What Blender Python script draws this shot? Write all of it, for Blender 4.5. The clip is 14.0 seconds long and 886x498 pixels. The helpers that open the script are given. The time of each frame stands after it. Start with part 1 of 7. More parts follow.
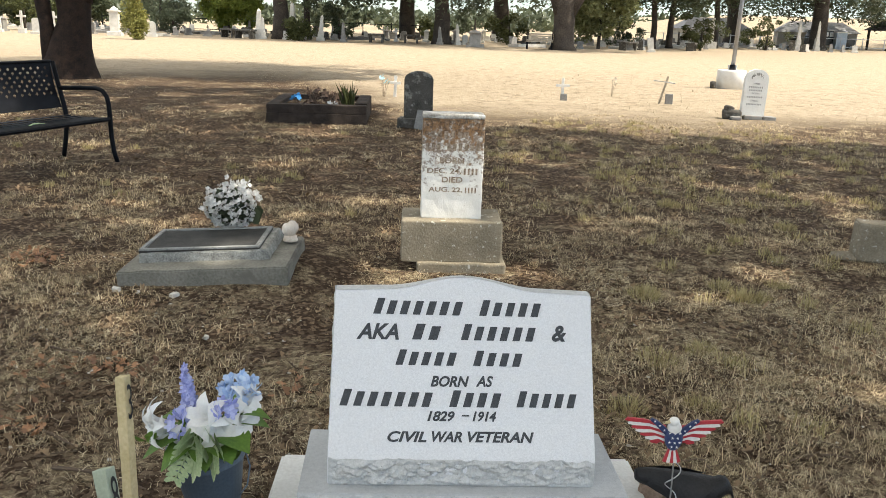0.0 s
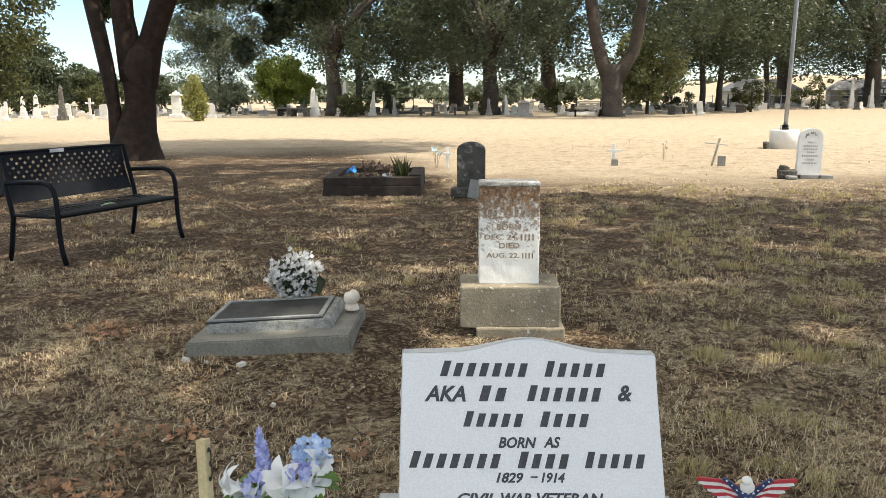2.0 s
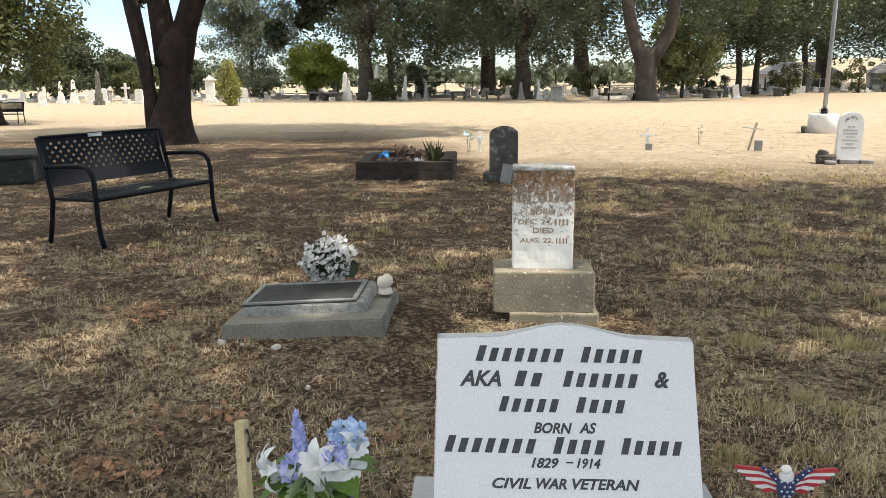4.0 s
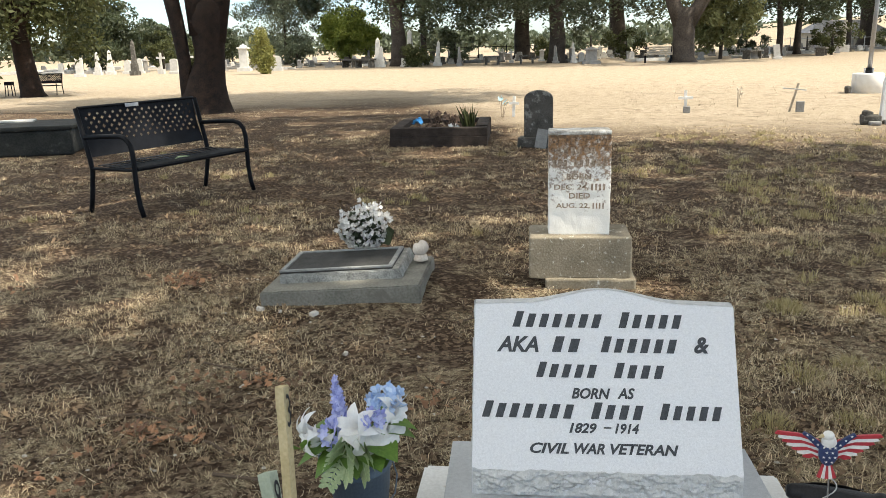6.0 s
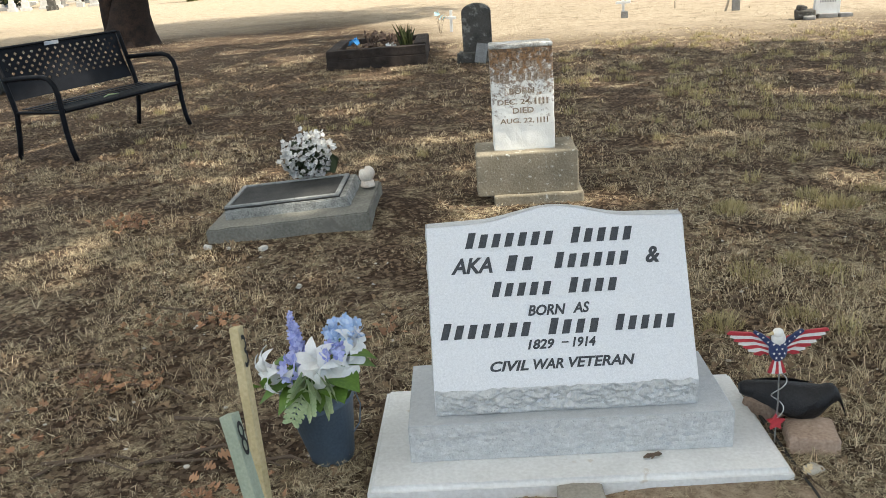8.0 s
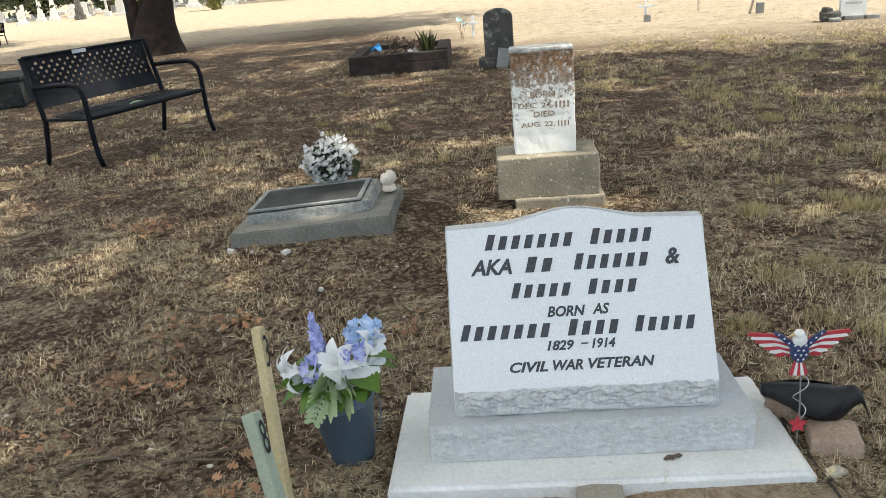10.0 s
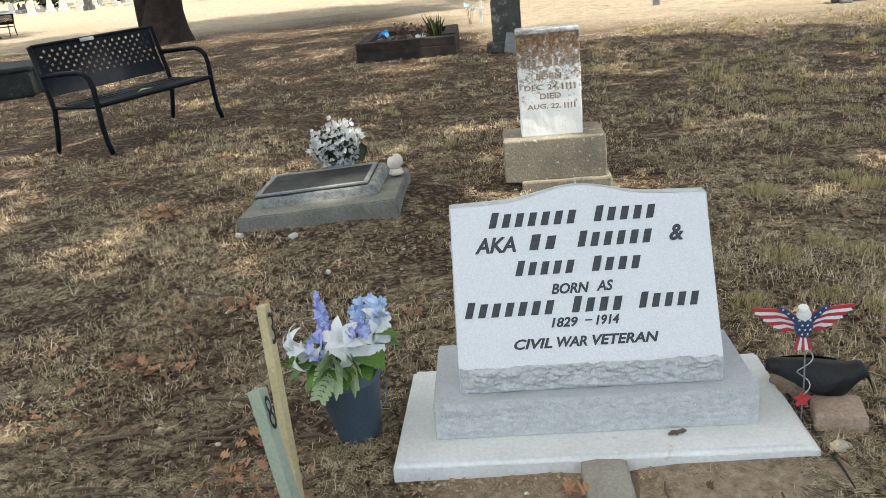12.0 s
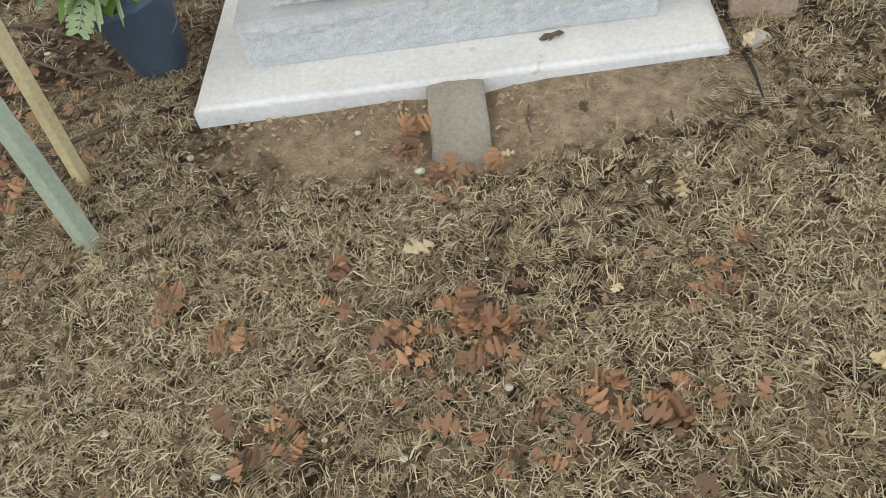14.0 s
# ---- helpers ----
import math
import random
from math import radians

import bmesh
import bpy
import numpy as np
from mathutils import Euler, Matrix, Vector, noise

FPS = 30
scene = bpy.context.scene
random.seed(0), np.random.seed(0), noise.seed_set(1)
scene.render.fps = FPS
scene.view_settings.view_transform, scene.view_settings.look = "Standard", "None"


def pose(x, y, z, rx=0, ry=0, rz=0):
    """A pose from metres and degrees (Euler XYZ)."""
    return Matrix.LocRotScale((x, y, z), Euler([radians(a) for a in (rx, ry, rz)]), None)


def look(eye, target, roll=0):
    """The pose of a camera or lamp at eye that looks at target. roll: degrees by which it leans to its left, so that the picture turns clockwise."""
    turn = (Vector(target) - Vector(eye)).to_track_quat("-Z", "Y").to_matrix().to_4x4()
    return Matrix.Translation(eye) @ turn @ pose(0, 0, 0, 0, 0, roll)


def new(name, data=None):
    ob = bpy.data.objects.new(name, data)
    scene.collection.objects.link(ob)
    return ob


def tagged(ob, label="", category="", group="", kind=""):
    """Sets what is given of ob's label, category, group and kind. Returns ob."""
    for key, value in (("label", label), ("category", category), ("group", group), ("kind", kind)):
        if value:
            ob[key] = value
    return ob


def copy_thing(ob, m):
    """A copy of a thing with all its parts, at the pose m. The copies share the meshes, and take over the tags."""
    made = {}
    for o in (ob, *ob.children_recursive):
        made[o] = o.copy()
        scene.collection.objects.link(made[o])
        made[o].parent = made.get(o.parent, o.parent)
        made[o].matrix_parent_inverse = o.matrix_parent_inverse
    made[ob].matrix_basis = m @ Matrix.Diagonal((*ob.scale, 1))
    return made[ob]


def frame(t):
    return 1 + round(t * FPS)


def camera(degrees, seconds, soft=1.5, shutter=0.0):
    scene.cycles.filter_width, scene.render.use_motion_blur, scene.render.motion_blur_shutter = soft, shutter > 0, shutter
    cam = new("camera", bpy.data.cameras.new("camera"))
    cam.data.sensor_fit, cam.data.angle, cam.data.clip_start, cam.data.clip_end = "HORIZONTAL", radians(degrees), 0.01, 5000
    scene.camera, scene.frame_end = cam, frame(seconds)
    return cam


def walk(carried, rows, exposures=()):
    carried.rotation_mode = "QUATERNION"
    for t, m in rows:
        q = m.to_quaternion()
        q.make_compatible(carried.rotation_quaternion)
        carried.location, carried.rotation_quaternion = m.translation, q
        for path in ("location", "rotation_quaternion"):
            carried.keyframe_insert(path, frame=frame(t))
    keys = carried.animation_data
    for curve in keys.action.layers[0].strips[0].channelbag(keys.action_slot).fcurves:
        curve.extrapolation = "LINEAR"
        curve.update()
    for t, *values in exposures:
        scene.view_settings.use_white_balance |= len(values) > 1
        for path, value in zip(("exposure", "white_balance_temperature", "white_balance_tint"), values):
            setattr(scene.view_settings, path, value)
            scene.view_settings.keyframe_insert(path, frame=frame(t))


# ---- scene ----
cam = camera(56.2, 14.0, soft=0.5)
PATH = [
    (0, (-0.197, -1.878, 1.401), (-0.086, 0.049, 0.875), 1.9),
    (0.2, (-0.201, -1.854, 1.393), (-0.183, 0.086, 0.906), -1.2),
    (0.5, (-0.22, -1.864, 1.406), (-0.278, 0.081, 0.944), -2.3),
    (1, (-0.218, -1.882, 1.418), (-0.263, 0.057, 0.933), -2.1),
    (1.5, (-0.251, -1.948, 1.398), (-0.297, 0.012, 1.001), -1.2),
    (2, (-0.23, -1.946, 1.401), (-0.248, 0.02, 1.035), -0.3),
    (2.5, (-0.212, -1.957, 1.408), (-0.225, 0.011, 1.051), -0.6),
    (3, (-0.226, -1.946, 1.406), (-0.243, 0.023, 1.054), -1.1),
    (3.5, (-0.239, -1.941, 1.402), (-0.296, 0.022, 1.023), -0.9),
    (6, (-0.252, -1.933, 1.396), (-0.427, 0.001, 0.917), -1.4),
    (6.5, (-0.24, -1.866, 1.413), (-0.451, 0.04, 0.844), -4.7),
    (7, (-0.257, -1.86, 1.401), (-0.346, 0.032, 0.759), -4.5),
    (7.2, (-0.259, -1.88, 1.403), (-0.316, 0.003, 0.732), -4.4),
    (9.5, (-0.242, -1.907, 1.394), (-0.337, -0.019, 0.739), -4.9),
    (10, (-0.245, -1.915, 1.394), (-0.359, -0.027, 0.743), -5.1),
    (10.5, (-0.243, -1.919, 1.393), (-0.361, -0.03, 0.746), -5.3),
    (11, (-0.238, -1.919, 1.392), (-0.364, -0.031, 0.744), -5.6),
    (11.5, (-0.23, -1.922, 1.385), (-0.36, -0.036, 0.73), -5.9),
    (12, (-0.228, -1.933, 1.369), (-0.369, -0.056, 0.693), -5.8),
    (12.5, (-0.215, -1.927, 1.356), (-0.35, -0.067, 0.633), -5.9),
    (13, (-0.145, -1.862, 1.332), (-0.206, -0.055, 0.477), -8.2),
    (13.3, (-0.05, -1.787, 1.321), (-0.064, -0.057, 0.317), -9.7),
    (13.5, (0.024, -1.727, 1.276), (-0.013, -0.058, 0.174), -10.6),
    (13.7, (0.069, -1.605, 1.231), (0.01, -0.126, -0.115), -9.6),
    (14, (0.087, -1.396, 1.164), (-0.084, -0.123, -0.369), -12.7),
]
EXPOSURES = [(0.0, 1.57, 7100, 8), (3.7, 1.50, 7000, 8), (7.0, 1.55, 6950, 7), (9.5, 1.62, 6750, 6), (12.5, 1.70, 6750, 6), (13.2, 1.80, 6950, 8), (14.0, 1.95, 7300, 9)]
walk(cam, [(t, look(eye, target, roll)) for t, eye, target, roll in PATH], EXPOSURES)

# ---- light ----
SUN_EL, SUN_AZ = 56.0, 104.0  # elevation, and azimuth clockwise from +y, in degrees
world = bpy.data.worlds.new("sky")
scene.world = world
world.use_nodes = True
wn = world.node_tree.nodes
sky = wn.new("ShaderNodeTexSky")
sky.sky_type = "NISHITA"
sky.sun_disc = False
sky.sun_elevation = radians(SUN_EL)
sky.sun_rotation = radians(SUN_AZ)
sky.air_density, sky.dust_density, sky.ozone_density = 1.0, 0.5, 1.5
wn["Background"].inputs["Strength"].default_value = 0.15
# clear blue low down, an unseen white cloud veil added above to fill shade
wl = world.node_tree.links
wc, wz, wr, wt, wm = wn.new("ShaderNodeTexCoord"), wn.new("ShaderNodeSeparateXYZ"), wn.new("ShaderNodeMapRange"), wn.new("ShaderNodeMix"), wn.new("ShaderNodeMix")
wt.data_type = wm.data_type = "RGBA"
wt.blend_type = "MULTIPLY"
wt.inputs["Factor"].default_value = 1.0
wr.interpolation_type = "SMOOTHSTEP"
wr.inputs["From Min"].default_value, wr.inputs["From Max"].default_value = 0.12, 0.55
wl.new(wc.outputs["Generated"], wz.inputs[0])
wl.new(wz.outputs["Z"], wr.inputs["Value"])
wl.new(sky.outputs["Color"], wt.inputs["A"])
wt.inputs["B"].default_value = (0.40, 0.48, 0.60, 1)
wl.new(wr.outputs["Result"], wm.inputs["Factor"])
wl.new(wt.outputs["Result"], wm.inputs["A"])
wm.inputs["B"].default_value = (3.7, 3.8, 3.9, 1)
wl.new(wm.outputs["Result"], wn["Background"].inputs["Color"])
sun_data = bpy.data.lights.new("sun", "SUN")
sun_data.energy, sun_data.angle, sun_data.color = 2.6, radians(0.53), (1.0, 0.95, 0.87)
sun = new("sun", sun_data)
to_sun = Vector((math.sin(radians(SUN_AZ)) * math.cos(radians(SUN_EL)), math.cos(radians(SUN_AZ)) * math.cos(radians(SUN_EL)), math.sin(radians(SUN_EL))))
sun.matrix_world = look(to_sun * 60, (0, 0, 0))

# ---- materials ----


def material(name, low, high, scale=8.0, fine=120.0, rough=0.8, bump=0.3, metal=0.0, random_mix=0.0, island=False, through_light=0.0, spots=None, contrast=0.5, spec=0.35, spot_scale=14.0, spot_edge=0.62):
    """Two colours mixed by noise at two scales, with bump; spots is a third colour in patches."""
    m = bpy.data.materials.new(name)
    m.use_nodes = True
    n, l = m.node_tree.nodes, m.node_tree.links
    b = n["Principled BSDF"]
    co = n.new("ShaderNodeTexCoord")
    big = n.new("ShaderNodeTexNoise")
    big.inputs["Scale"].default_value = scale
    big.inputs["Detail"].default_value = 5
    small = n.new("ShaderNodeTexNoise")
    small.inputs["Scale"].default_value = fine
    small.inputs["Detail"].default_value = 3
    for t in (big, small):
        l.new(co.outputs["Object"], t.inputs["Vector"])
    add = n.new("ShaderNodeMath")
    add.operation = "ADD"
    l.new(big.outputs["Fac"], add.inputs[0])
    l.new(small.outputs["Fac"], add.inputs[1])
    span = n.new("ShaderNodeMapRange")
    span.inputs["From Min"].default_value = 1.0 - contrast * 0.6
    span.inputs["From Max"].default_value = 1.0 + contrast * 0.6
    l.new(add.outputs[0], span.inputs["Value"])
    fac = span.outputs["Result"]
    if island or random_mix:
        src = n.new("ShaderNodeNewGeometry").outputs["Random Per Island"] if island else n.new("ShaderNodeObjectInfo").outputs["Random"]
        mix = n.new("ShaderNodeMix")
        mix.inputs["Factor"].default_value = random_mix or 0.8
        l.new(fac, mix.inputs["A"])
        l.new(src, mix.inputs["B"])
        fac = mix.outputs["Result"]
    ramp = n.new("ShaderNodeMix")
    ramp.data_type = "RGBA"
    ramp.inputs["A"].default_value = (*low, 1)
    ramp.inputs["B"].default_value = (*high, 1)
    l.new(fac, ramp.inputs["Factor"])
    colour = ramp.outputs["Result"]
    if spots:
        sp = n.new("ShaderNodeTexNoise")
        sp.inputs["Scale"].default_value = spot_scale
        sp.inputs["Detail"].default_value = 6
        sp.inputs["Roughness"].default_value = 0.65
        l.new(co.outputs["Object"], sp.inputs["Vector"])
        edge = n.new("ShaderNodeMapRange")
        edge.inputs["From Min"].default_value = spot_edge - 0.05
        edge.inputs["From Max"].default_value = spot_edge + 0.05
        l.new(sp.outputs["Fac"], edge.inputs["Value"])
        over = n.new("ShaderNodeMix")
        over.data_type = "RGBA"
        l.new(colour, over.inputs["A"])
        over.inputs["B"].default_value = (*spots, 1)
        l.new(edge.outputs["Result"], over.inputs["Factor"])
        colour = over.outputs["Result"]
    l.new(colour, b.inputs["Base Color"])
    b.inputs["Roughness"].default_value = rough
    b.inputs["Metallic"].default_value = metal
    b.inputs["Specular IOR Level"].default_value = spec
    if bump:
        bp = n.new("ShaderNodeBump")
        bp.inputs["Strength"].default_value = bump
        bp.inputs["Distance"].default_value = 0.01
        l.new(add.outputs[0], bp.inputs["Height"])
        l.new(bp.outputs["Normal"], b.inputs["Normal"])
    if through_light:
        tr = n.new("ShaderNodeBsdfTranslucent")
        l.new(colour, tr.inputs["Color"])
        mx = n.new("ShaderNodeMixShader")
        mx.inputs["Fac"].default_value = through_light
        l.new(b.outputs["BSDF"], mx.inputs[1])
        l.new(tr.outputs["BSDF"], mx.inputs[2])
        l.new(mx.outputs["Shader"], n["Material Output"].inputs["Surface"])
    return m


def ground_material():
    """Brown litter and soil with straw over it; drier, paler straw in the open field, the split also carrying tree
    shade in its colour.
    """
    m = bpy.data.materials.new("ground")
    m.use_nodes = True
    n, l = m.node_tree.nodes, m.node_tree.links
    b = n["Principled BSDF"]
    co = n.new("ShaderNodeTexCoord")

    def noise_at(scale, detail=5, rough=0.55):
        t = n.new("ShaderNodeTexNoise")
        t.inputs["Scale"].default_value, t.inputs["Detail"].default_value, t.inputs["Roughness"].default_value = scale, detail, rough
        l.new(co.outputs["Object"], t.inputs["Vector"])
        return t.outputs["Fac"]

    def span(v, a, c, lo=0.0, hi=1.0):
        r = n.new("ShaderNodeMapRange")
        for key, x in zip(("From Min", "From Max", "To Min", "To Max"), (a, c, lo, hi)):
            r.inputs[key].default_value = x
        l.new(v, r.inputs["Value"])
        return r.outputs["Result"]

    def mix(f, a, c):
        x = n.new("ShaderNodeMix")
        x.data_type = "RGBA"
        for key, v in (("Factor", f), ("A", a), ("B", c)):
            if isinstance(v, tuple):
                x.inputs[key].default_value = (*v, 1)
            else:
                l.new(v, x.inputs[key])
        return x.outputs["Result"]

    def maths(op, a, c=None):
        x = n.new("ShaderNodeMath")
        x.operation = op
        for k, v in enumerate((a, c)):
            if isinstance(v, float):
                x.inputs[k].default_value = v
            elif v is not None:
                l.new(v, x.inputs[k])
        return x.outputs[0]

    # coordinates pushed about a little, so that no cell has a straight edge
    wob = n.new("ShaderNodeTexNoise")
    wob.inputs["Scale"].default_value, wob.inputs["Detail"].default_value = 60.0, 3
    l.new(co.outputs["Object"], wob.inputs["Vector"])
    push = n.new("ShaderNodeVectorMath")
    push.operation = "MULTIPLY_ADD"
    l.new(wob.outputs["Color"], push.inputs[0])
    push.inputs[1].default_value = (0.022, 0.022, 0.0)
    l.new(co.outputs["Object"], push.inputs[2])

    def cells(scale):
        v = n.new("ShaderNodeTexVoronoi")
        v.voronoi_dimensions = "2D"
        v.inputs["Scale"].default_value = scale
        l.new(push.outputs[0], v.inputs["Vector"])
        sp = n.new("ShaderNodeSeparateColor")
        l.new(v.outputs["Color"], sp.inputs[0])
        return sp.outputs[0], sp.outputs[1], sp.outputs[2]

    def straws(scale, length, width, least):
        """Chopped straw: in each small cell thin parallel stalks lie their own way."""
        turn, tone, here = cells(scale)
        rot = n.new("ShaderNodeVectorRotate")
        rot.rotation_type = "Z_AXIS"
        l.new(co.outputs["Object"], rot.inputs["Vector"])
        l.new(maths("MULTIPLY", turn, 6.283), rot.inputs["Angle"])
        sc_ = n.new("ShaderNodeVectorMath")
        sc_.operation = "MULTIPLY"
        l.new(rot.outputs[0], sc_.inputs[0])
        sc_.inputs[1].default_value = (1 / length, 1 / width, 1.0)
        t = n.new("ShaderNodeTexNoise")
        t.inputs["Scale"].default_value, t.inputs["Detail"].default_value = 1.0, 2
        l.new(sc_.outputs[0], t.inputs["Vector"])
        return maths("MULTIPLY", span(t.outputs["Fac"], 0.50, 0.58), span(here, least, least + 0.05)), tone

    soil = mix(span(noise_at(70, 6, 0.7), 0.35, 0.65), (0.013, 0.008, 0.005), (0.100, 0.062, 0.037))
    # broken leaf flecks
    _, tone, here = cells(52.0)
    fleck = mix(tone, (0.075, 0.052, 0.036), (0.255, 0.185, 0.125))
    soil = mix(span(here, 0.62, 0.65, 0.0, 0.8), soil, fleck)
    sep = n.new("ShaderNodeSeparateXYZ")
    l.new(co.outputs["Object"], sep.inputs[0])
    # matted straw lies thicker on the trodden side before the pad and beside it, thinner under the old stones
    thick = maths("ADD", noise_at(2.6, 10, 0.72), span(sep.outputs["Y"], 0.3, -0.5, 0.0, 0.16))
    thick = maths("ADD", thick, span(sep.outputs["Y"], 2.2, 4.5, 0.0, -0.05))
    thick = maths("ADD", thick, span(sep.outputs["X"], 0.2, 1.6, 0.0, 0.025))
    cover = span(thick, 0.48, 0.60, 0.0, 1.0)
    near, height = soil, None
    for scale, length, width, least in ((24.0, 0.030, 0.0030, 0.30), (33.0, 0.022, 0.0022, 0.42), (46.0, 0.018, 0.0018, 0.5)):
        stalk, tone = straws(scale, length, width, least)
        near = mix(maths("MULTIPLY", stalk, cover), near, mix(tone, (0.20, 0.15, 0.09), (0.74, 0.62, 0.41)))
        height = stalk if height is None else maths("MAXIMUM", height, stalk)
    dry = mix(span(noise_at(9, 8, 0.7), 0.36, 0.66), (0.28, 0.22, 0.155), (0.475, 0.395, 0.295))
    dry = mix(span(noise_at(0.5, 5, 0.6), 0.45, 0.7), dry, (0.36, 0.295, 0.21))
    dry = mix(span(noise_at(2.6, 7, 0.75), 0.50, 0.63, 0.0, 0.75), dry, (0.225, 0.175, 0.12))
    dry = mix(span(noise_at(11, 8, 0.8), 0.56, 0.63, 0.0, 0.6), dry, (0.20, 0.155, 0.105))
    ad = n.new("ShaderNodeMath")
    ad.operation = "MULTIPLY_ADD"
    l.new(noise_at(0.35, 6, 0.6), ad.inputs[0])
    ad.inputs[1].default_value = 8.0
    # the dark litter colour runs further out on one side, deepening the trees' shade
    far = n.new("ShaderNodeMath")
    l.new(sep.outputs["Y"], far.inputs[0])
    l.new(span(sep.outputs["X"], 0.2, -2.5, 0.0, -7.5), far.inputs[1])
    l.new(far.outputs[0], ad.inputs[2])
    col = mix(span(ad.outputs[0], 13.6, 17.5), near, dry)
    # packed bare earth in front of the pad
    dist = n.new("ShaderNodeVectorMath")
    dist.operation = "DISTANCE"
    sc = n.new("ShaderNodeVectorMath")
    sc.operation = "MULTIPLY"
    l.new(co.outputs["Object"], sc.inputs[0])
    sc.inputs[1].default_value = (0.84, 2.7, 0.0)
    l.new(sc.outputs[0], dist.inputs[0])
    dist.inputs[1].default_value = (0.02, -0.20, 0.0)
    dn = n.new("ShaderNodeMath")
    dn.operation = "MULTIPLY_ADD"
    l.new(noise_at(8, 8, 0.72), dn.inputs[0])
    dn.inputs[1].default_value = 0.75
    l.new(dist.outputs["Value"], dn.inputs[2])
    clay = mix(span(noise_at(26, 9, 0.75), 0.35, 0.66), (0.265, 0.19, 0.127), (0.55, 0.435, 0.31))
    clay = mix(span(noise_at(150, 4, 0.7), 0.57, 0.66, 0.0, 0.7), clay, (0.12, 0.078, 0.05))
    col = mix(span(dn.outputs[0], 0.88, 0.74), col, clay)
    l.new(col, b.inputs["Base Color"])
    b.inputs["Roughness"].default_value = 0.95
    b.inputs["Specular IOR Level"].default_value = 0.15
    bp = n.new("ShaderNodeBump")
    bp.inputs["Strength"].default_value, bp.inputs["Distance"].default_value = 0.8, 0.012
    bare = span(dn.outputs[0], 0.74, 0.88)
    lift_ = maths("MULTIPLY", maths("MULTIPLY", height, cover), bare)
    l.new(maths("ADD", maths("MULTIPLY", noise_at(38, 9, 0.78), 2.2), maths("MULTIPLY", lift_, 0.35)), bp.inputs["Height"])
    l.new(bp.outputs["Normal"], b.inputs["Normal"])
    return m


def marble_material():
    """White marble tablet with grey and rust lichen thick near its top."""
    m = material("weathered_marble", (0.74, 0.72, 0.67), (0.86, 0.845, 0.80), 9, 160, 0.75, 0.12)
    n, l = m.node_tree.nodes, m.node_tree.links
    b = n["Principled BSDF"]
    base = b.inputs["Base Color"].links[0].from_socket
    co = n.new("ShaderNodeTexCoord")
    sep = n.new("ShaderNodeSeparateXYZ")
    l.new(co.outputs["Object"], sep.inputs[0])
    last = base
    for colour, scale, low, gain, least, most in (((0.17, 0.105, 0.06), 46.0, 0.10, 0.50, -0.17, 0.10), ((0.27, 0.135, 0.05), 26.0, 0.26, 0.60, -0.18, 0.17), ((0.07, 0.05, 0.035), 70.0, 0.30, 0.58, -0.22, 0.06)):
        t = n.new("ShaderNodeTexNoise")
        t.inputs["Scale"].default_value, t.inputs["Detail"].default_value, t.inputs["Roughness"].default_value = scale, 7, 0.72
        l.new(co.outputs["Object"], t.inputs["Vector"])
        up = n.new("ShaderNodeMapRange")
        up.inputs["From Min"].default_value, up.inputs["From Max"].default_value = low, gain
        up.inputs["To Min"].default_value, up.inputs["To Max"].default_value = least, most
        l.new(sep.outputs["Z"], up.inputs["Value"])
        ad = n.new("ShaderNodeMath")
        l.new(t.outputs["Fac"], ad.inputs[0])
        l.new(up.outputs["Result"], ad.inputs[1])
        ed = n.new("ShaderNodeMapRange")
        ed.inputs["From Min"].default_value, ed.inputs["From Max"].default_value = 0.47, 0.60
        ed.inputs["To Max"].default_value = 0.85
        l.new(ad.outputs[0], ed.inputs["Value"])
        x = n.new("ShaderNodeMix")
        x.data_type = "RGBA"
        l.new(ed.outputs["Result"], x.inputs["Factor"])
        l.new(last, x.inputs["A"])
        x.inputs["B"].default_value = (*colour, 1)
        last = x.outputs["Result"]
    l.new(last, b.inputs["Base Color"])
    return m


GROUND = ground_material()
GRANITE_FACE = material("grey_granite_face", (0.57, 0.58, 0.60), (0.83, 0.84, 0.86), 190, 480, 0.6, 0.10, contrast=0.8, spots=(0.50, 0.52, 0.55), spot_scale=260, spot_edge=0.68)
GRANITE_ROCK = material("rock_pitched_granite", (0.40, 0.41, 0.41), (0.66, 0.665, 0.66), 40, 210, 0.8, 0.35, contrast=0.75, spots=(0.26, 0.27, 0.27), spot_scale=120, spot_edge=0.66)
GRANITE_SAWN = material("sawn_granite", (0.37, 0.385, 0.40), (0.54, 0.555, 0.565), 90, 300, 0.7, 0.25, contrast=0.8)
PAD = material("pale_concrete", (0.625, 0.62, 0.60), (0.775, 0.775, 0.76), 6, 90, 0.85, 0.15, spots=(0.50, 0.42, 0.32), spot_scale=9, spot_edge=0.70)
STUB = material("grey_concrete", (0.24, 0.215, 0.18), (0.36, 0.33, 0.275), 10, 120, 0.9, 0.3)
LETTER = material("dark_lettering", (0.035, 0.04, 0.045), (0.07, 0.075, 0.085), 60, 300, 0.7, 0.1)
OLD_CONCRETE = material("old_concrete", (0.13, 0.128, 0.108), (0.255, 0.245, 0.212), 5, 70, 0.92, 0.3, spots=(0.16, 0.15, 0.13), spot_scale=8, spot_edge=0.6)
CRUST = material("crusted_concrete", (0.14, 0.14, 0.132), (0.42, 0.42, 0.39), 22, 130, 0.95, 0.5, contrast=0.5)
FRAME_CEMENT = material("blue_grey_cement", (0.17, 0.175, 0.17), (0.31, 0.315, 0.305), 14, 110, 0.9, 0.3, spots=(0.09, 0.09, 0.085), spot_scale=40, spot_edge=0.64)
CREAM = material("cream_ceramic", (0.56, 0.47, 0.38), (0.78, 0.71, 0.62), 18, 120, 0.45, 0.1)
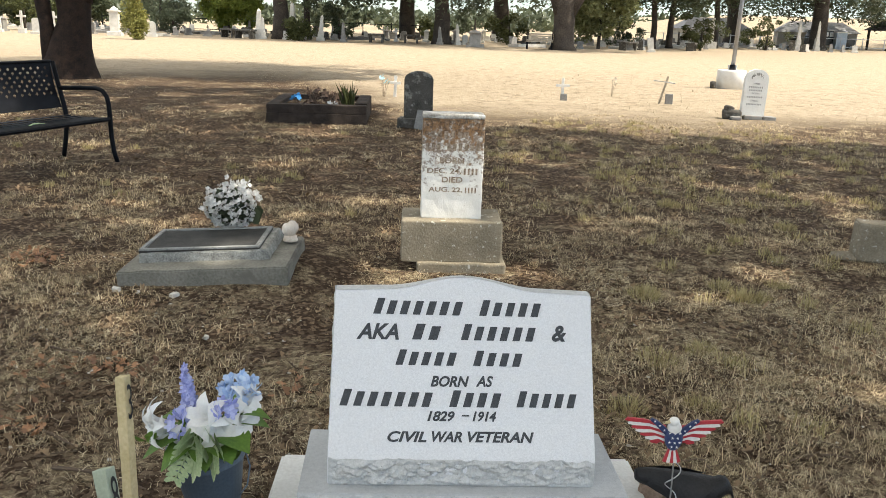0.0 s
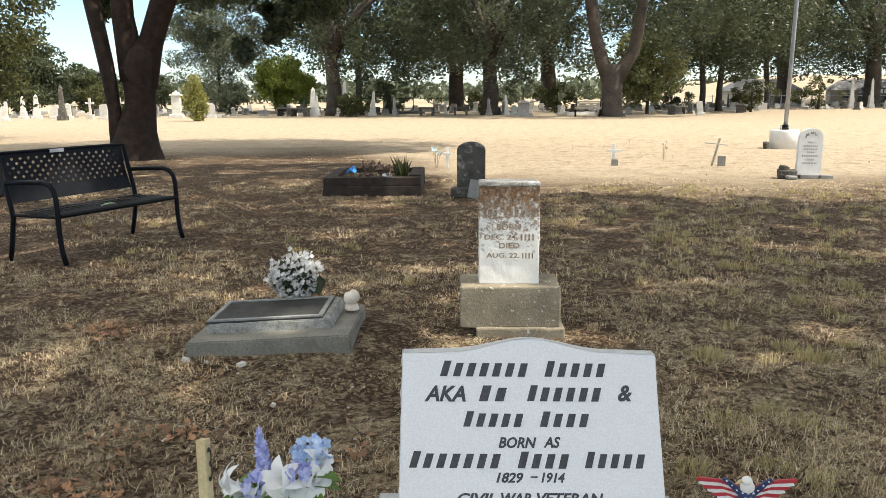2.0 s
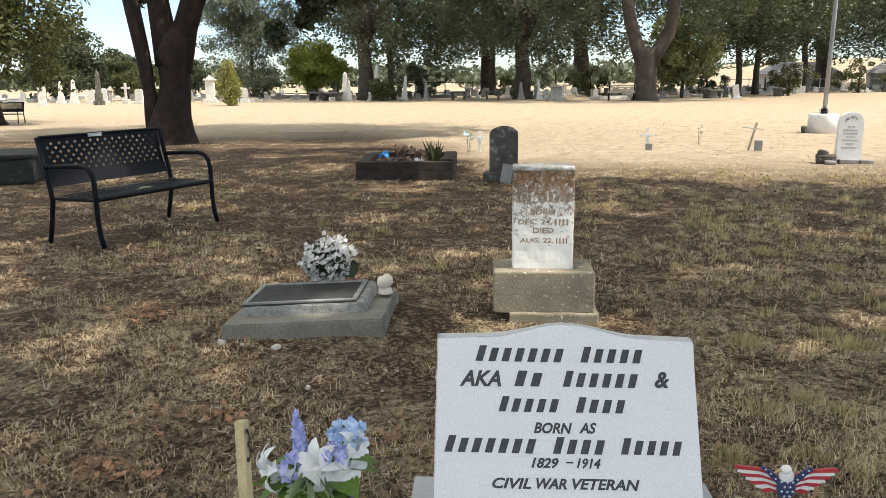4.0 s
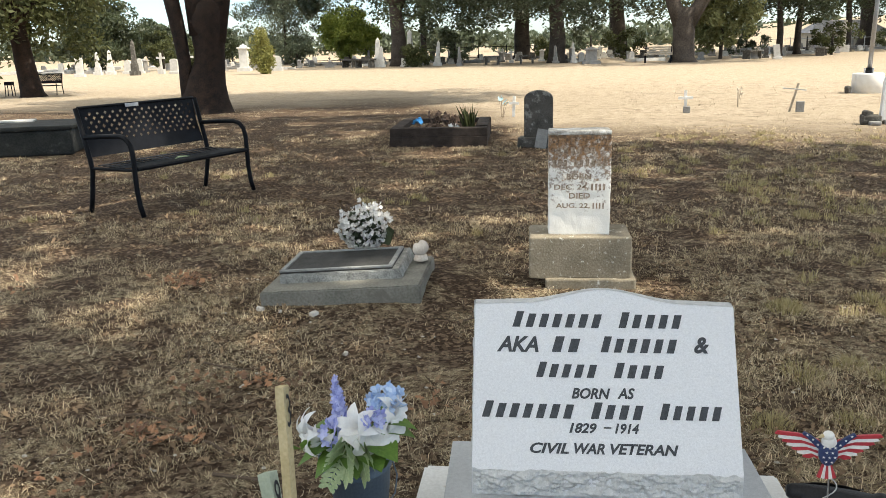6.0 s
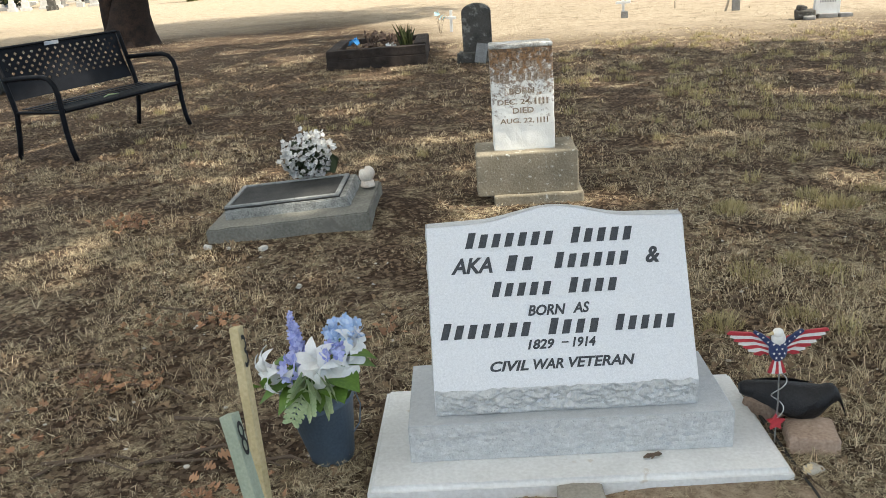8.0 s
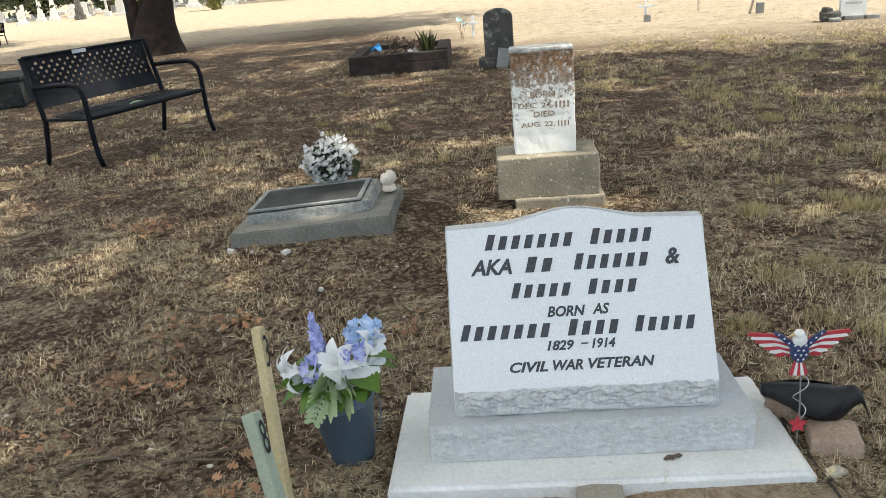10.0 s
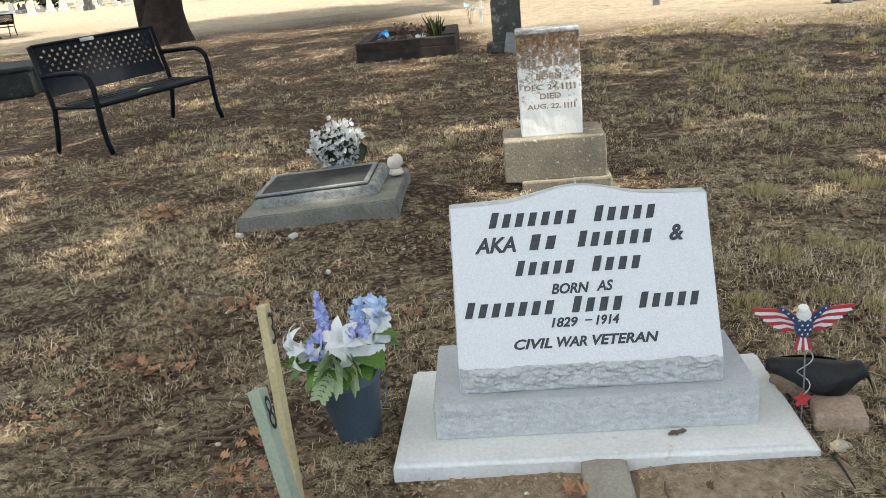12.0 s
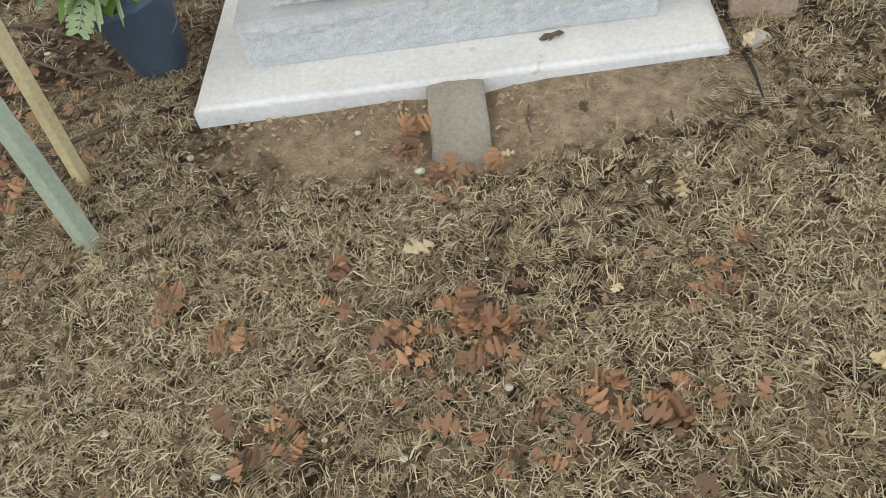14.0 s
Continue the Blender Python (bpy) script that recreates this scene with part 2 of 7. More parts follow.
PLAQUE = material("dark_bronze", (0.026, 0.026, 0.025), (0.065, 0.064, 0.061), 12, 200, 0.68, 0.15, metal=0.1, spec=0.2)
SANDSTONE = material("lichened_sandstone", (0.165, 0.14, 0.10), (0.29, 0.25, 0.185), 7, 90, 0.95, 0.25, spots=(0.60, 0.58, 0.52), spot_scale=34, spot_edge=0.645)
MARBLE = marble_material()
LICHEN_TEXT = material("lichen_filled_lettering", (0.13, 0.085, 0.055), (0.42, 0.345, 0.27), 26, 90, 0.9, 0.1, contrast=0.35)
CAP_STONE = material("lichened_cap", (0.24, 0.215, 0.18), (0.58, 0.56, 0.52), 22, 120, 0.9, 0.2, spots=(0.76, 0.74, 0.70), spot_scale=9, spot_edge=0.54)
WHITE_STONE = material("sunlit_white_marble", (0.70, 0.685, 0.65), (0.84, 0.83, 0.80), 6, 60, 0.8, 0.06)
PALE_STONE = material("pale_stone", (0.46, 0.44, 0.40), (0.66, 0.64, 0.60), 6, 60, 0.8, 0.2)
GREY_STONE = material("grey_stone", (0.17, 0.165, 0.155), (0.31, 0.30, 0.285), 5, 60, 0.85, 0.2)
DARK_STONE = material("dark_weathered_stone", (0.045, 0.041, 0.035), (0.125, 0.115, 0.10), 6, 60, 0.9, 0.3, spots=(0.26, 0.25, 0.22), spot_scale=9, spot_edge=0.60)
VAULT_STONE = material("blackened_stone", (0.012, 0.013, 0.012), (0.036, 0.037, 0.033), 5, 60, 0.9, 0.3, spots=(0.09, 0.09, 0.08), spot_scale=5, spot_edge=0.64)
IRON = material("black_painted_steel", (0.004, 0.0045, 0.006), (0.010, 0.011, 0.014), 10, 160, 0.52, 0.05, spec=0.10)
TIE = material("railroad_tie", (0.016, 0.012, 0.010), (0.062, 0.046, 0.037), 9, 90, 0.95, 0.6)
BARK = material("oak_bark", (0.006, 0.005, 0.0045), (0.046, 0.026, 0.017), 7, 45, 0.95, 1.0, contrast=0.6)
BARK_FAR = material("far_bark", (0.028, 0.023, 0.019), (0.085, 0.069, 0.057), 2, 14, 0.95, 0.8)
LEAF_DARK = material("oak_leaves", (0.024, 0.035, 0.017), (0.105, 0.125, 0.068), 0.6, 6, 0.45, 0, island=True, random_mix=0.32, through_light=0.35)
LEAF_GREY = material("grey_green_leaves", (0.032, 0.045, 0.026), (0.135, 0.158, 0.095), 0.6, 6, 0.45, 0, island=True, random_mix=0.32, through_light=0.35)
LEAF_BRIGHT = material("bright_leaves", (0.08, 0.13, 0.02), (0.33, 0.37, 0.08), 0.6, 6, 0.6, 0, island=True, random_mix=0.6, through_light=0.35)
LEAF_YELLOWISH = material("yellow_green_needles", (0.11, 0.12, 0.03), (0.36, 0.34, 0.11), 2, 12, 0.6, 0, island=True, random_mix=0.6, through_light=0.3)
LEAF_SUNLIT = material("sunlit_leaves", (0.10, 0.11, 0.045), (0.30, 0.31, 0.14), 0.6, 6, 0.6, 0, island=True, random_mix=0.6, through_light=0.35)
LEAF_WILLOW = material("dusty_grey_green_leaves", (0.055, 0.07, 0.045), (0.20, 0.225, 0.15), 0.6, 6, 0.6, 0, island=True, random_mix=0.6, through_light=0.35)
LEAF_OLIVE = material("olive_leaves", (0.030, 0.038, 0.014), (0.12, 0.13, 0.045), 0.6, 6, 0.6, 0, island=True, random_mix=0.6, through_light=0.35)
STRAW = material("dry_grass", (0.105, 0.068, 0.036), (0.90, 0.745, 0.50), 1.5, 8, 0.8, 0, island=True, random_mix=0.75, through_light=0.2)
STRAW_PALE = material("bleached_straw", (0.10, 0.072, 0.042), (0.80, 0.69, 0.48), 1.5, 8, 0.75, 0, island=True, random_mix=0.85, through_light=0.15)
STRAW_FIELD = material("field_straw", (0.29, 0.235, 0.155), (0.52, 0.445, 0.32), 1.0, 8, 0.8, 0, island=True, random_mix=0.7, through_light=0.2)
TUFT = material("tufted_grass", (0.22, 0.18, 0.08), (0.62, 0.525, 0.29), 2, 8, 0.8, 0, island=True, random_mix=0.7, through_light=0.25)
LITTER = material("leaf_litter", (0.07, 0.045, 0.028), (0.33, 0.23, 0.14), 1.5, 8, 0.75, 0, island=True, random_mix=0.85, through_light=0.1)
LITTER_RED = material("russet_leaves", (0.13, 0.075, 0.052), (0.50, 0.275, 0.15), 2, 8, 0.7, 0, island=True, random_mix=0.85, through_light=0.15)
LEAF_YELLOW = material("yellow_oak_leaf", (0.46, 0.35, 0.20), (0.68, 0.56, 0.37), 30, 120, 0.7, 0.2)
TWIG = material("twig", (0.08, 0.056, 0.04), (0.19, 0.14, 0.10), 20, 90, 0.9, 0.3, island=True, random_mix=0.7)
PEBBLE = material("pale_pebbles", (0.38, 0.34, 0.28), (0.68, 0.66, 0.60), 30, 150, 0.85, 0.3, island=True, random_mix=0.7)
CLAY = material("dry_clay", (0.24, 0.165, 0.105), (0.50, 0.38, 0.26), 25, 160, 0.95, 0.4, island=True, random_mix=0.5)
PLASTIC_BLUE = material("slate_blue_plastic", (0.075, 0.11, 0.155), (0.12, 0.165, 0.215), 9, 140, 0.42, 0.06)
PETAL_WHITE = material("white_silk", (0.80, 0.80, 0.79), (0.90, 0.90, 0.89), 30, 200, 0.6, 0.1, through_light=0.2)
PETAL_GREY = material("aged_white_silk", (0.56, 0.54, 0.51), (0.90, 0.885, 0.855), 30, 200, 0.7, 0.1, island=True, random_mix=0.7, through_light=0.15)
PETAL_BLUE = material("pale_blue_silk", (0.30, 0.46, 0.74), (0.70, 0.80, 0.92), 30, 200, 0.6, 0.1, island=True, random_mix=0.7, through_light=0.2)
PETAL_VIOLET = material("violet_silk", (0.24, 0.27, 0.62), (0.62, 0.66, 0.90), 30, 200, 0.6, 0.1, island=True, random_mix=0.7, through_light=0.2)
GREEN_SILK = material("green_silk_leaf", (0.05, 0.12, 0.02), (0.20, 0.32, 0.06), 14, 120, 0.5, 0.15, island=True, random_mix=0.6, through_light=0.2)
FERN_SILK = material("pale_green_fern", (0.28, 0.38, 0.20), (0.46, 0.54, 0.32), 20, 160, 0.6, 0.1, through_light=0.2)
LATH_YELLOW = material("bare_pine_stake", (0.42, 0.34, 0.18), (0.58, 0.48, 0.29), 8, 110, 0.8, 0.25)
LATH_GREEN = material("green_painted_stake", (0.26, 0.30, 0.225), (0.36, 0.40, 0.31), 8, 110, 0.7, 0.25, spots=(0.36, 0.42, 0.32), spot_scale=20, spot_edge=0.66)
MARKER_INK = material("black_ink", (0.01, 0.01, 0.01), (0.02, 0.02, 0.02), 20, 90, 0.6, 0)
CROW_BLACK = material("black_resin", (0.004, 0.004, 0.005), (0.014, 0.014, 0.016), 12, 140, 0.55, 0.25)
RED_PAINT = material("red_paint", (0.38, 0.03, 0.045), (0.52, 0.06, 0.07), 14, 120, 0.45, 0.08)
WHITE_PAINT = material("white_paint", (0.68, 0.66, 0.62), (0.82, 0.81, 0.78), 8, 120, 0.5, 0.08)
NAVY_PAINT = material("navy_paint", (0.02, 0.035, 0.10), (0.04, 0.06, 0.15), 14, 120, 0.45, 0.08)
WIRE = material("galvanised_wire", (0.30, 0.30, 0.30), (0.5, 0.5, 0.5), 20, 100, 0.4, 0, metal=0.8)
BRICK = material("worn_brick", (0.27, 0.185, 0.135), (0.47, 0.355, 0.275), 12, 120, 0.95, 0.35)
CABLE = material("black_cable", (0.02, 0.018, 0.016), (0.05, 0.045, 0.04), 20, 90, 0.8, 0.1)
TEAL = material("teal_silk", (0.20, 0.38, 0.42), (0.50, 0.66, 0.68), 20, 100, 0.6, 0)
BLUE_BRIGHT = material("bright_blue_silk", (0.03, 0.22, 0.55), (0.08, 0.36, 0.70), 20, 100, 0.6, 0)
DRY_STEM = material("dry_stems", (0.045, 0.03, 0.024), (0.19, 0.125, 0.09), 5, 30, 0.85, 0, island=True, random_mix=0.8)
STEEL = material("galvanised_pole", (0.42, 0.42, 0.43), (0.58, 0.58, 0.58), 3, 60, 0.45, 0.03, metal=0.4)
POLE = material("dull_grey_pole", (0.20, 0.20, 0.205), (0.34, 0.34, 0.345), 3, 60, 0.4, 0.03, metal=0.5)
WOOD_OLD = material("grey_weathered_wood", (0.32, 0.27, 0.20), (0.52, 0.45, 0.36), 6, 80, 0.9, 0.5)
ROOF = material("grey_shingles", (0.22, 0.22, 0.23), (0.34, 0.34, 0.35), 1, 8, 0.9, 0.2)
HOUSE_WALL = material("tan_siding", (0.42, 0.38, 0.31), (0.52, 0.48, 0.40), 1, 8, 0.9, 0.1)
CABIN_BLUE = material("pale_blue_plastic", (0.36, 0.43, 0.50), (0.48, 0.55, 0.61), 3, 30, 0.5, 0.05)
GLASS_DARK = material("dark_window", (0.03, 0.035, 0.04), (0.06, 0.065, 0.07), 1, 5, 0.15, 0)

# ---- mesh helpers ----


def fast_mesh(name, verts, faces, mat, smooth=False):
    """A mesh from a numpy array of points and an array of faces of one size."""
    verts, faces = np.asarray(verts, np.float32), np.asarray(faces, np.int32)
    me = bpy.data.meshes.new(name)
    k = faces.shape[1]
    me.vertices.add(len(verts))
    me.vertices.foreach_set("co", verts.ravel())
    me.loops.add(faces.size)
    me.loops.foreach_set("vertex_index", faces.ravel())
    me.polygons.add(len(faces))
    me.polygons.foreach_set("loop_start", np.arange(0, faces.size, k, dtype=np.int32))
    me.polygons.foreach_set("loop_total", np.full(len(faces), k, np.int32))
    me.update(calc_edges=True)
    me.validate()
    if smooth:
        me.polygons.foreach_set("use_smooth", np.ones(len(faces), bool))
    me.materials.append(mat)
    return me


def thing(name, label, category, group="", m=None, kind=""):
    ob = new(name)
    if m is not None:
        ob.matrix_world = m
    return tagged(ob, label, category, group, kind)


def part(name, bm, mat, parent=None, label="", smooth=False, m=None):
    """Links a bmesh as one mesh object under a thing or a part."""
    me = bpy.data.meshes.new(name)
    bm.to_mesh(me)
    bm.free()
    for x in mat if isinstance(mat, (list, tuple)) else (mat,):
        me.materials.append(x)
    if smooth:
        me.polygons.foreach_set("use_smooth", np.ones(len(me.polygons), bool))
    ob = new(name, me)
    if parent:
        ob.parent = parent
    if m is not None:
        ob.matrix_basis = m
    if label:
        ob["label"] = label
    return ob


def linked(name, me, parent=None, m=None, label=""):
    ob = new(name, me)
    if parent:
        ob.parent = parent
    if m is not None:
        ob.matrix_basis = m
    if label:
        ob["label"] = label
    return ob


def box(bm, c, s, bevel=0.0, m=None, segments=2):
    """A bevelled box: middle c, full sizes s."""
    t = Matrix.Translation(c) @ Matrix.Diagonal((*s, 1))
    if m is not None:
        t = m @ t
    made = bmesh.ops.create_cube(bm, size=1, matrix=t)["verts"]
    if bevel:
        bmesh.ops.bevel(bm, geom=list({e for v in made for e in v.link_edges}), offset=bevel, segments=segments, affect="EDGES", profile=0.5)
    return bm


def prism(bm, outline, y0, y1, bevel=0.0):
    """An outline in x and z, pushed through from y0 to y1."""
    front = [bm.verts.new((x, y0, z)) for x, z in outline]
    back = [bm.verts.new((x, y1, z)) for x, z in outline]
    n = len(outline)
    bm.faces.new(front)
    bm.faces.new(back[::-1])
    for i in range(n):
        bm.faces.new((front[i], back[i], back[(i + 1) % n], front[(i + 1) % n]))
    bmesh.ops.recalc_face_normals(bm, faces=bm.faces)
    if bevel:
        es = [e for e in bm.edges if abs(e.verts[0].co.y - e.verts[1].co.y) < 1e-6]
        bmesh.ops.bevel(bm, geom=es, offset=bevel, segments=2, affect="EDGES")
    return bm


def tube(bm, pts, radii, seg=8, wobble=0.0, caps=True):
    """A tube through points with a radius at each."""
    pts = [Vector(p) for p in pts]
    rings = []
    side = None
    for i, p in enumerate(pts):
        d = (pts[min(i + 1, len(pts) - 1)] - pts[max(i - 1, 0)]).normalized()
        if side is None:
            side = d.orthogonal().normalized()
        side = (side - d * side.dot(d)).normalized()
        up = d.cross(side)
        ring = []
        for k in range(seg):
            a = 2 * math.pi * k / seg
            r = radii[i] if not np.isscalar(radii) else radii
            q = p + (side * math.cos(a) + up * math.sin(a)) * r
            if wobble:
                q += (q - p) * wobble * noise.noise(q * (0.9 / max(r, 0.05)))
            ring.append(bm.verts.new(q))
        rings.append(ring)
    for a, b in zip(rings, rings[1:]):
        for k in range(seg):
            bm.faces.new((a[k], a[(k + 1) % seg], b[(k + 1) % seg], b[k]))
    if caps:
        bm.faces.new(rings[0][::-1])
        bm.faces.new(rings[-1])
    return bm


def lathe(bm, profile, seg=24, m=None):
    """Turns a profile of (radius, z) round the z axis."""
    rings = []
    for r, z in profile:
        ring = []
        for k in range(seg):
            a = 2 * math.pi * k / seg
            q = Vector((r * math.cos(a), r * math.sin(a), z))
            ring.append(bm.verts.new(m @ q if m is not None else q))
        rings.append(ring)
    for a, b in zip(rings, rings[1:]):
        for k in range(seg):
            bm.faces.new((a[k], a[(k + 1) % seg], b[(k + 1) % seg], b[k]))
    bm.faces.new(rings[0][::-1])
    bm.faces.new(rings[-1])
    return bm


def roughen(bm, amount, scale, keep=None, seed=0.0):
    for v in bm.verts:
        if keep is None or not keep(v.co):
            v.co += Vector((noise.noise(v.co * scale + Vector((seed, 0, 0))), noise.noise(v.co * scale + Vector((seed, 9, 0))), noise.noise(v.co * scale + Vector((seed, 0, 9))))) * amount
    return bm


def worn_block(s, bevel=0.015, cuts=5, amount=0.006, scale=9.0, seed=0.0):
    """A stone block with worn edges, standing on z = 0."""
    bm = box(bmesh.new(), (0, 0, s[2] / 2), s, bevel)
    bmesh.ops.subdivide_edges(bm, edges=[e for e in bm.edges if e.calc_length() > max(s) * 0.2], cuts=cuts, use_grid_fill=True)
    return roughen(bm, amount, scale, seed=seed)


def glyphs(body, u0, v0, u1, v1, slant=0.0, bold=0.0, depth=0.0015):
    """Raised characters of the built-in font, fitted to a box in x and z, facing -y at y = 0."""
    cu = bpy.data.curves.new("lettering", "FONT")
    cu.body, cu.shear, cu.offset, cu.extrude, cu.resolution_u = body, slant, bold, 0.0, 3
    ob = new("lettering", cu)
    bpy.context.view_layer.update()
    me = bpy.data.meshes.new_from_object(ob.evaluated_get(bpy.context.evaluated_depsgraph_get()))
    bpy.data.objects.remove(ob)
    bpy.data.curves.remove(cu)
    bm = bmesh.new()
    bm.from_mesh(me)
    bpy.data.meshes.remove(me)
    lo = [min(v.co[i] for v in bm.verts) for i in (0, 1)]
    hi = [max(v.co[i] for v in bm.verts) for i in (0, 1)]
    for v in bm.verts:
        v.co = Vector((u0 + (v.co.x - lo[0]) / (hi[0] - lo[0]) * (u1 - u0), -depth, v0 + (v.co.y - lo[1]) / (hi[1] - lo[1]) * (v1 - v0)))
    return bm


def letter_bars(count, u0, v0, u1, v1, slant=0.28, fill=0.62, initial=1.0, depth=0.0015):
    """A word that is not spelled out: one plain slanted bar for each character."""
    bm = bmesh.new()
    lean = slant * (v1 - v0)
    pitch = (u1 - u0 - lean) / count
    for i in range(count):
        top = v1 if i == 0 else v0 + (v1 - v0) * initial
        a, b = u0 + pitch * i, u0 + pitch * (i + fill)
        k = slant * (top - v0)
        bm.faces.new([bm.verts.new((x, -depth, z)) for x, z in ((a, v0), (b, v0), (b + k, top), (a + k, top))])
    return bm


# ---- ground ----


def relief(x, y):
    """Height of the ground: small hummocks near by, a bank far off to the right."""
    z = 0.012 * noise.noise(Vector((x * 1.1, y * 1.1, 0))) + 0.006 * noise.noise(Vector((x * 4.0, y * 4.0, 3)))
    z *= max(0.0, 1 - abs(y) / 40)
    if y < 0.05 and abs(x) < 0.9:
        z -= 0.02 * max(0.0, 1 - abs(x - 0.03) / 0.14) * (1.0 if -0.42 < y else 0.0)
    z += 0.075 * math.exp(-(((x + 0.9) / 0.38) ** 2) - ((y - 2.75) / 0.42) ** 2)
    if y > 96 and x > 25:
        z += 4.0 * min(1, (x - 25) / 25) * min(1, (y - 96) / 26)
    return z


def steps(marks):
    out = []
    for a, b, n in marks:
        out += [a + (b - a) * i / n for i in range(n)]
    return out + [marks[-1][1]]


gx = steps([(-900, -100, 6), (-100, -20, 16), (-20, -3, 34), (-3, 3, 75), (3, 20, 34), (20, 100, 20), (100, 900, 6)])
gy = steps([(-300, -8, 6), (-8, -2, 10), (-2, 4, 75), (4, 20, 60), (20, 70, 30), (70, 130, 12), (130, 1500, 8)])
gv = np.array([(x, y, relief(x, y)) for y in gy for x in gx])
nx = len(gx)
gf = np.array([(j * nx + i, j * nx + i + 1, (j + 1) * nx + i + 1, (j + 1) * nx + i) for j in range(len(gy) - 1) for i in range(nx - 1)])
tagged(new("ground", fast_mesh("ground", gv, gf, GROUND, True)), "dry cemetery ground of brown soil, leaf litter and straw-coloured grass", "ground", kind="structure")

# ---- the slant monument on its pad; the pad has settled a little towards one side ----
TILT = pose(0, 0, 0, 0, 0.6, 0)


def pad_thing():
    t = thing("concrete_pad", "pale smooth concrete foundation pad under the granite monument", "concrete pad", m=TILT)
    bm = bmesh.new()
    outline = [(-0.573, 0.005), (0.578, 0.0), (0.578, 0.552), (-0.556, 0.552)]
    lo = [bm.verts.new((x, y, -0.09)) for x, y in outline]
    hi = [bm.verts.new((x, y, 0.042)) for x, y in outline]
    bm.faces.new(hi)
    bm.faces.new(lo[::-1])
    for i in range(4):
        bm.faces.new((lo[i], lo[(i + 1) % 4], hi[(i + 1) % 4], hi[i]))
    bmesh.ops.recalc_face_normals(bm, faces=bm.faces)
    bmesh.ops.bevel(bm, geom=[e for e in bm.edges if e.verts[0].co.z > 0 and e.verts[1].co.z > 0], offset=0.014, segments=3, affect="EDGES")
    part("pad_slab", bm, PAD, t)
    # a stub of older footing that slopes into the soil in front
    bm = bmesh.new()
    rows = []
    for y, z in ((-0.002, 0.034), (-0.045, 0.033), (-0.095, 0.026), (-0.15, 0.008), (-0.20, -0.012), (-0.225, -0.06)):
        rows.append([bm.verts.new((x + 0.003 + (-y) * 0.02, y + 0.003 * noise.noise(Vector((x * 40, y * 30, 0))), z + dz)) for x, dz in ((-0.062, -0.12), (-0.062, -0.004), (-0.054, 0), (0.0, 0.002), (0.05, 0), (0.06, -0.005), (0.06, -0.12))])
    for a, b in zip(rows, rows[1:]):
        for k in range(6):
            bm.faces.new((a[k], b[k], b[k + 1], a[k + 1]))
    bmesh.ops.recalc_face_normals(bm, faces=bm.faces)
    bmesh.ops.subdivide_edges(bm, edges=bm.edges, cuts=2, use_grid_fill=True)
    roughen(bm, 0.0025, 30)
    part("footing_stub", bm, STUB, t, "short sloping stub of grey concrete footing", smooth=True)
    return t


pad_thing()


def rock_front(width, height, y, z, rough_amount, seed, mat, parent, name, lip=0.0, cuts=(190, 26)):
    """A rock-pitched front: a broken face between straight arrises."""
    bm = bmesh.new()
    rows = []
    for j in range(cuts[1] + 1):
        row = []
        v = j / cuts[1]
        for i in range(cuts[0] + 1):
            u = i / cuts[0]
            x = (u - 0.5) * width
            edge = min(1.0, 6 * min(v, 1 - v) + 0.03) * min(1.0, 25 * min(u, 1 - u) + 0.05)
            p = Vector((x * 7 + seed, v * height * 16, seed))
            d = abs(noise.noise(p)) * 1.2 + 0.7 * abs(noise.noise(p * 2.3 + Vector((3, 1, 0)))) - 0.35 + 0.34 * noise.noise(p * 6) + 0.24 * noise.noise(Vector((x * 60, v * height * 75, seed))) + 0.16 * noise.noise(Vector((x * 130, v * height * 140, seed)))
            ragged = lip * (noise.noise(Vector((x * 14, seed, 0))) * 0.6 + noise.noise(Vector((x * 45, seed, 5))) * 0.4) * v ** 3
            row.append(bm.verts.new((x, y - rough_amount * (0.2 + d) * edge, z + height * v + ragged)))
        rows.append(row)
    for a, b in zip(rows, rows[1:]):
        for k in range(cuts[0]):
            bm.faces.new((a[k], a[k + 1], b[k + 1], b[k]))
    return part(name, bm, mat, parent)


def crest(x, half):
    """Serpentine top: flat shoulders that sweep up to a rounded middle."""
    u = min(1.0, abs(x) / half)
    if u > 0.62:
        return 0.006 * (1 - (u - 0.62) / 0.38)
    return 0.006 + 0.042 * 0.5 * (1 + math.cos(math.pi * u / 0.62))


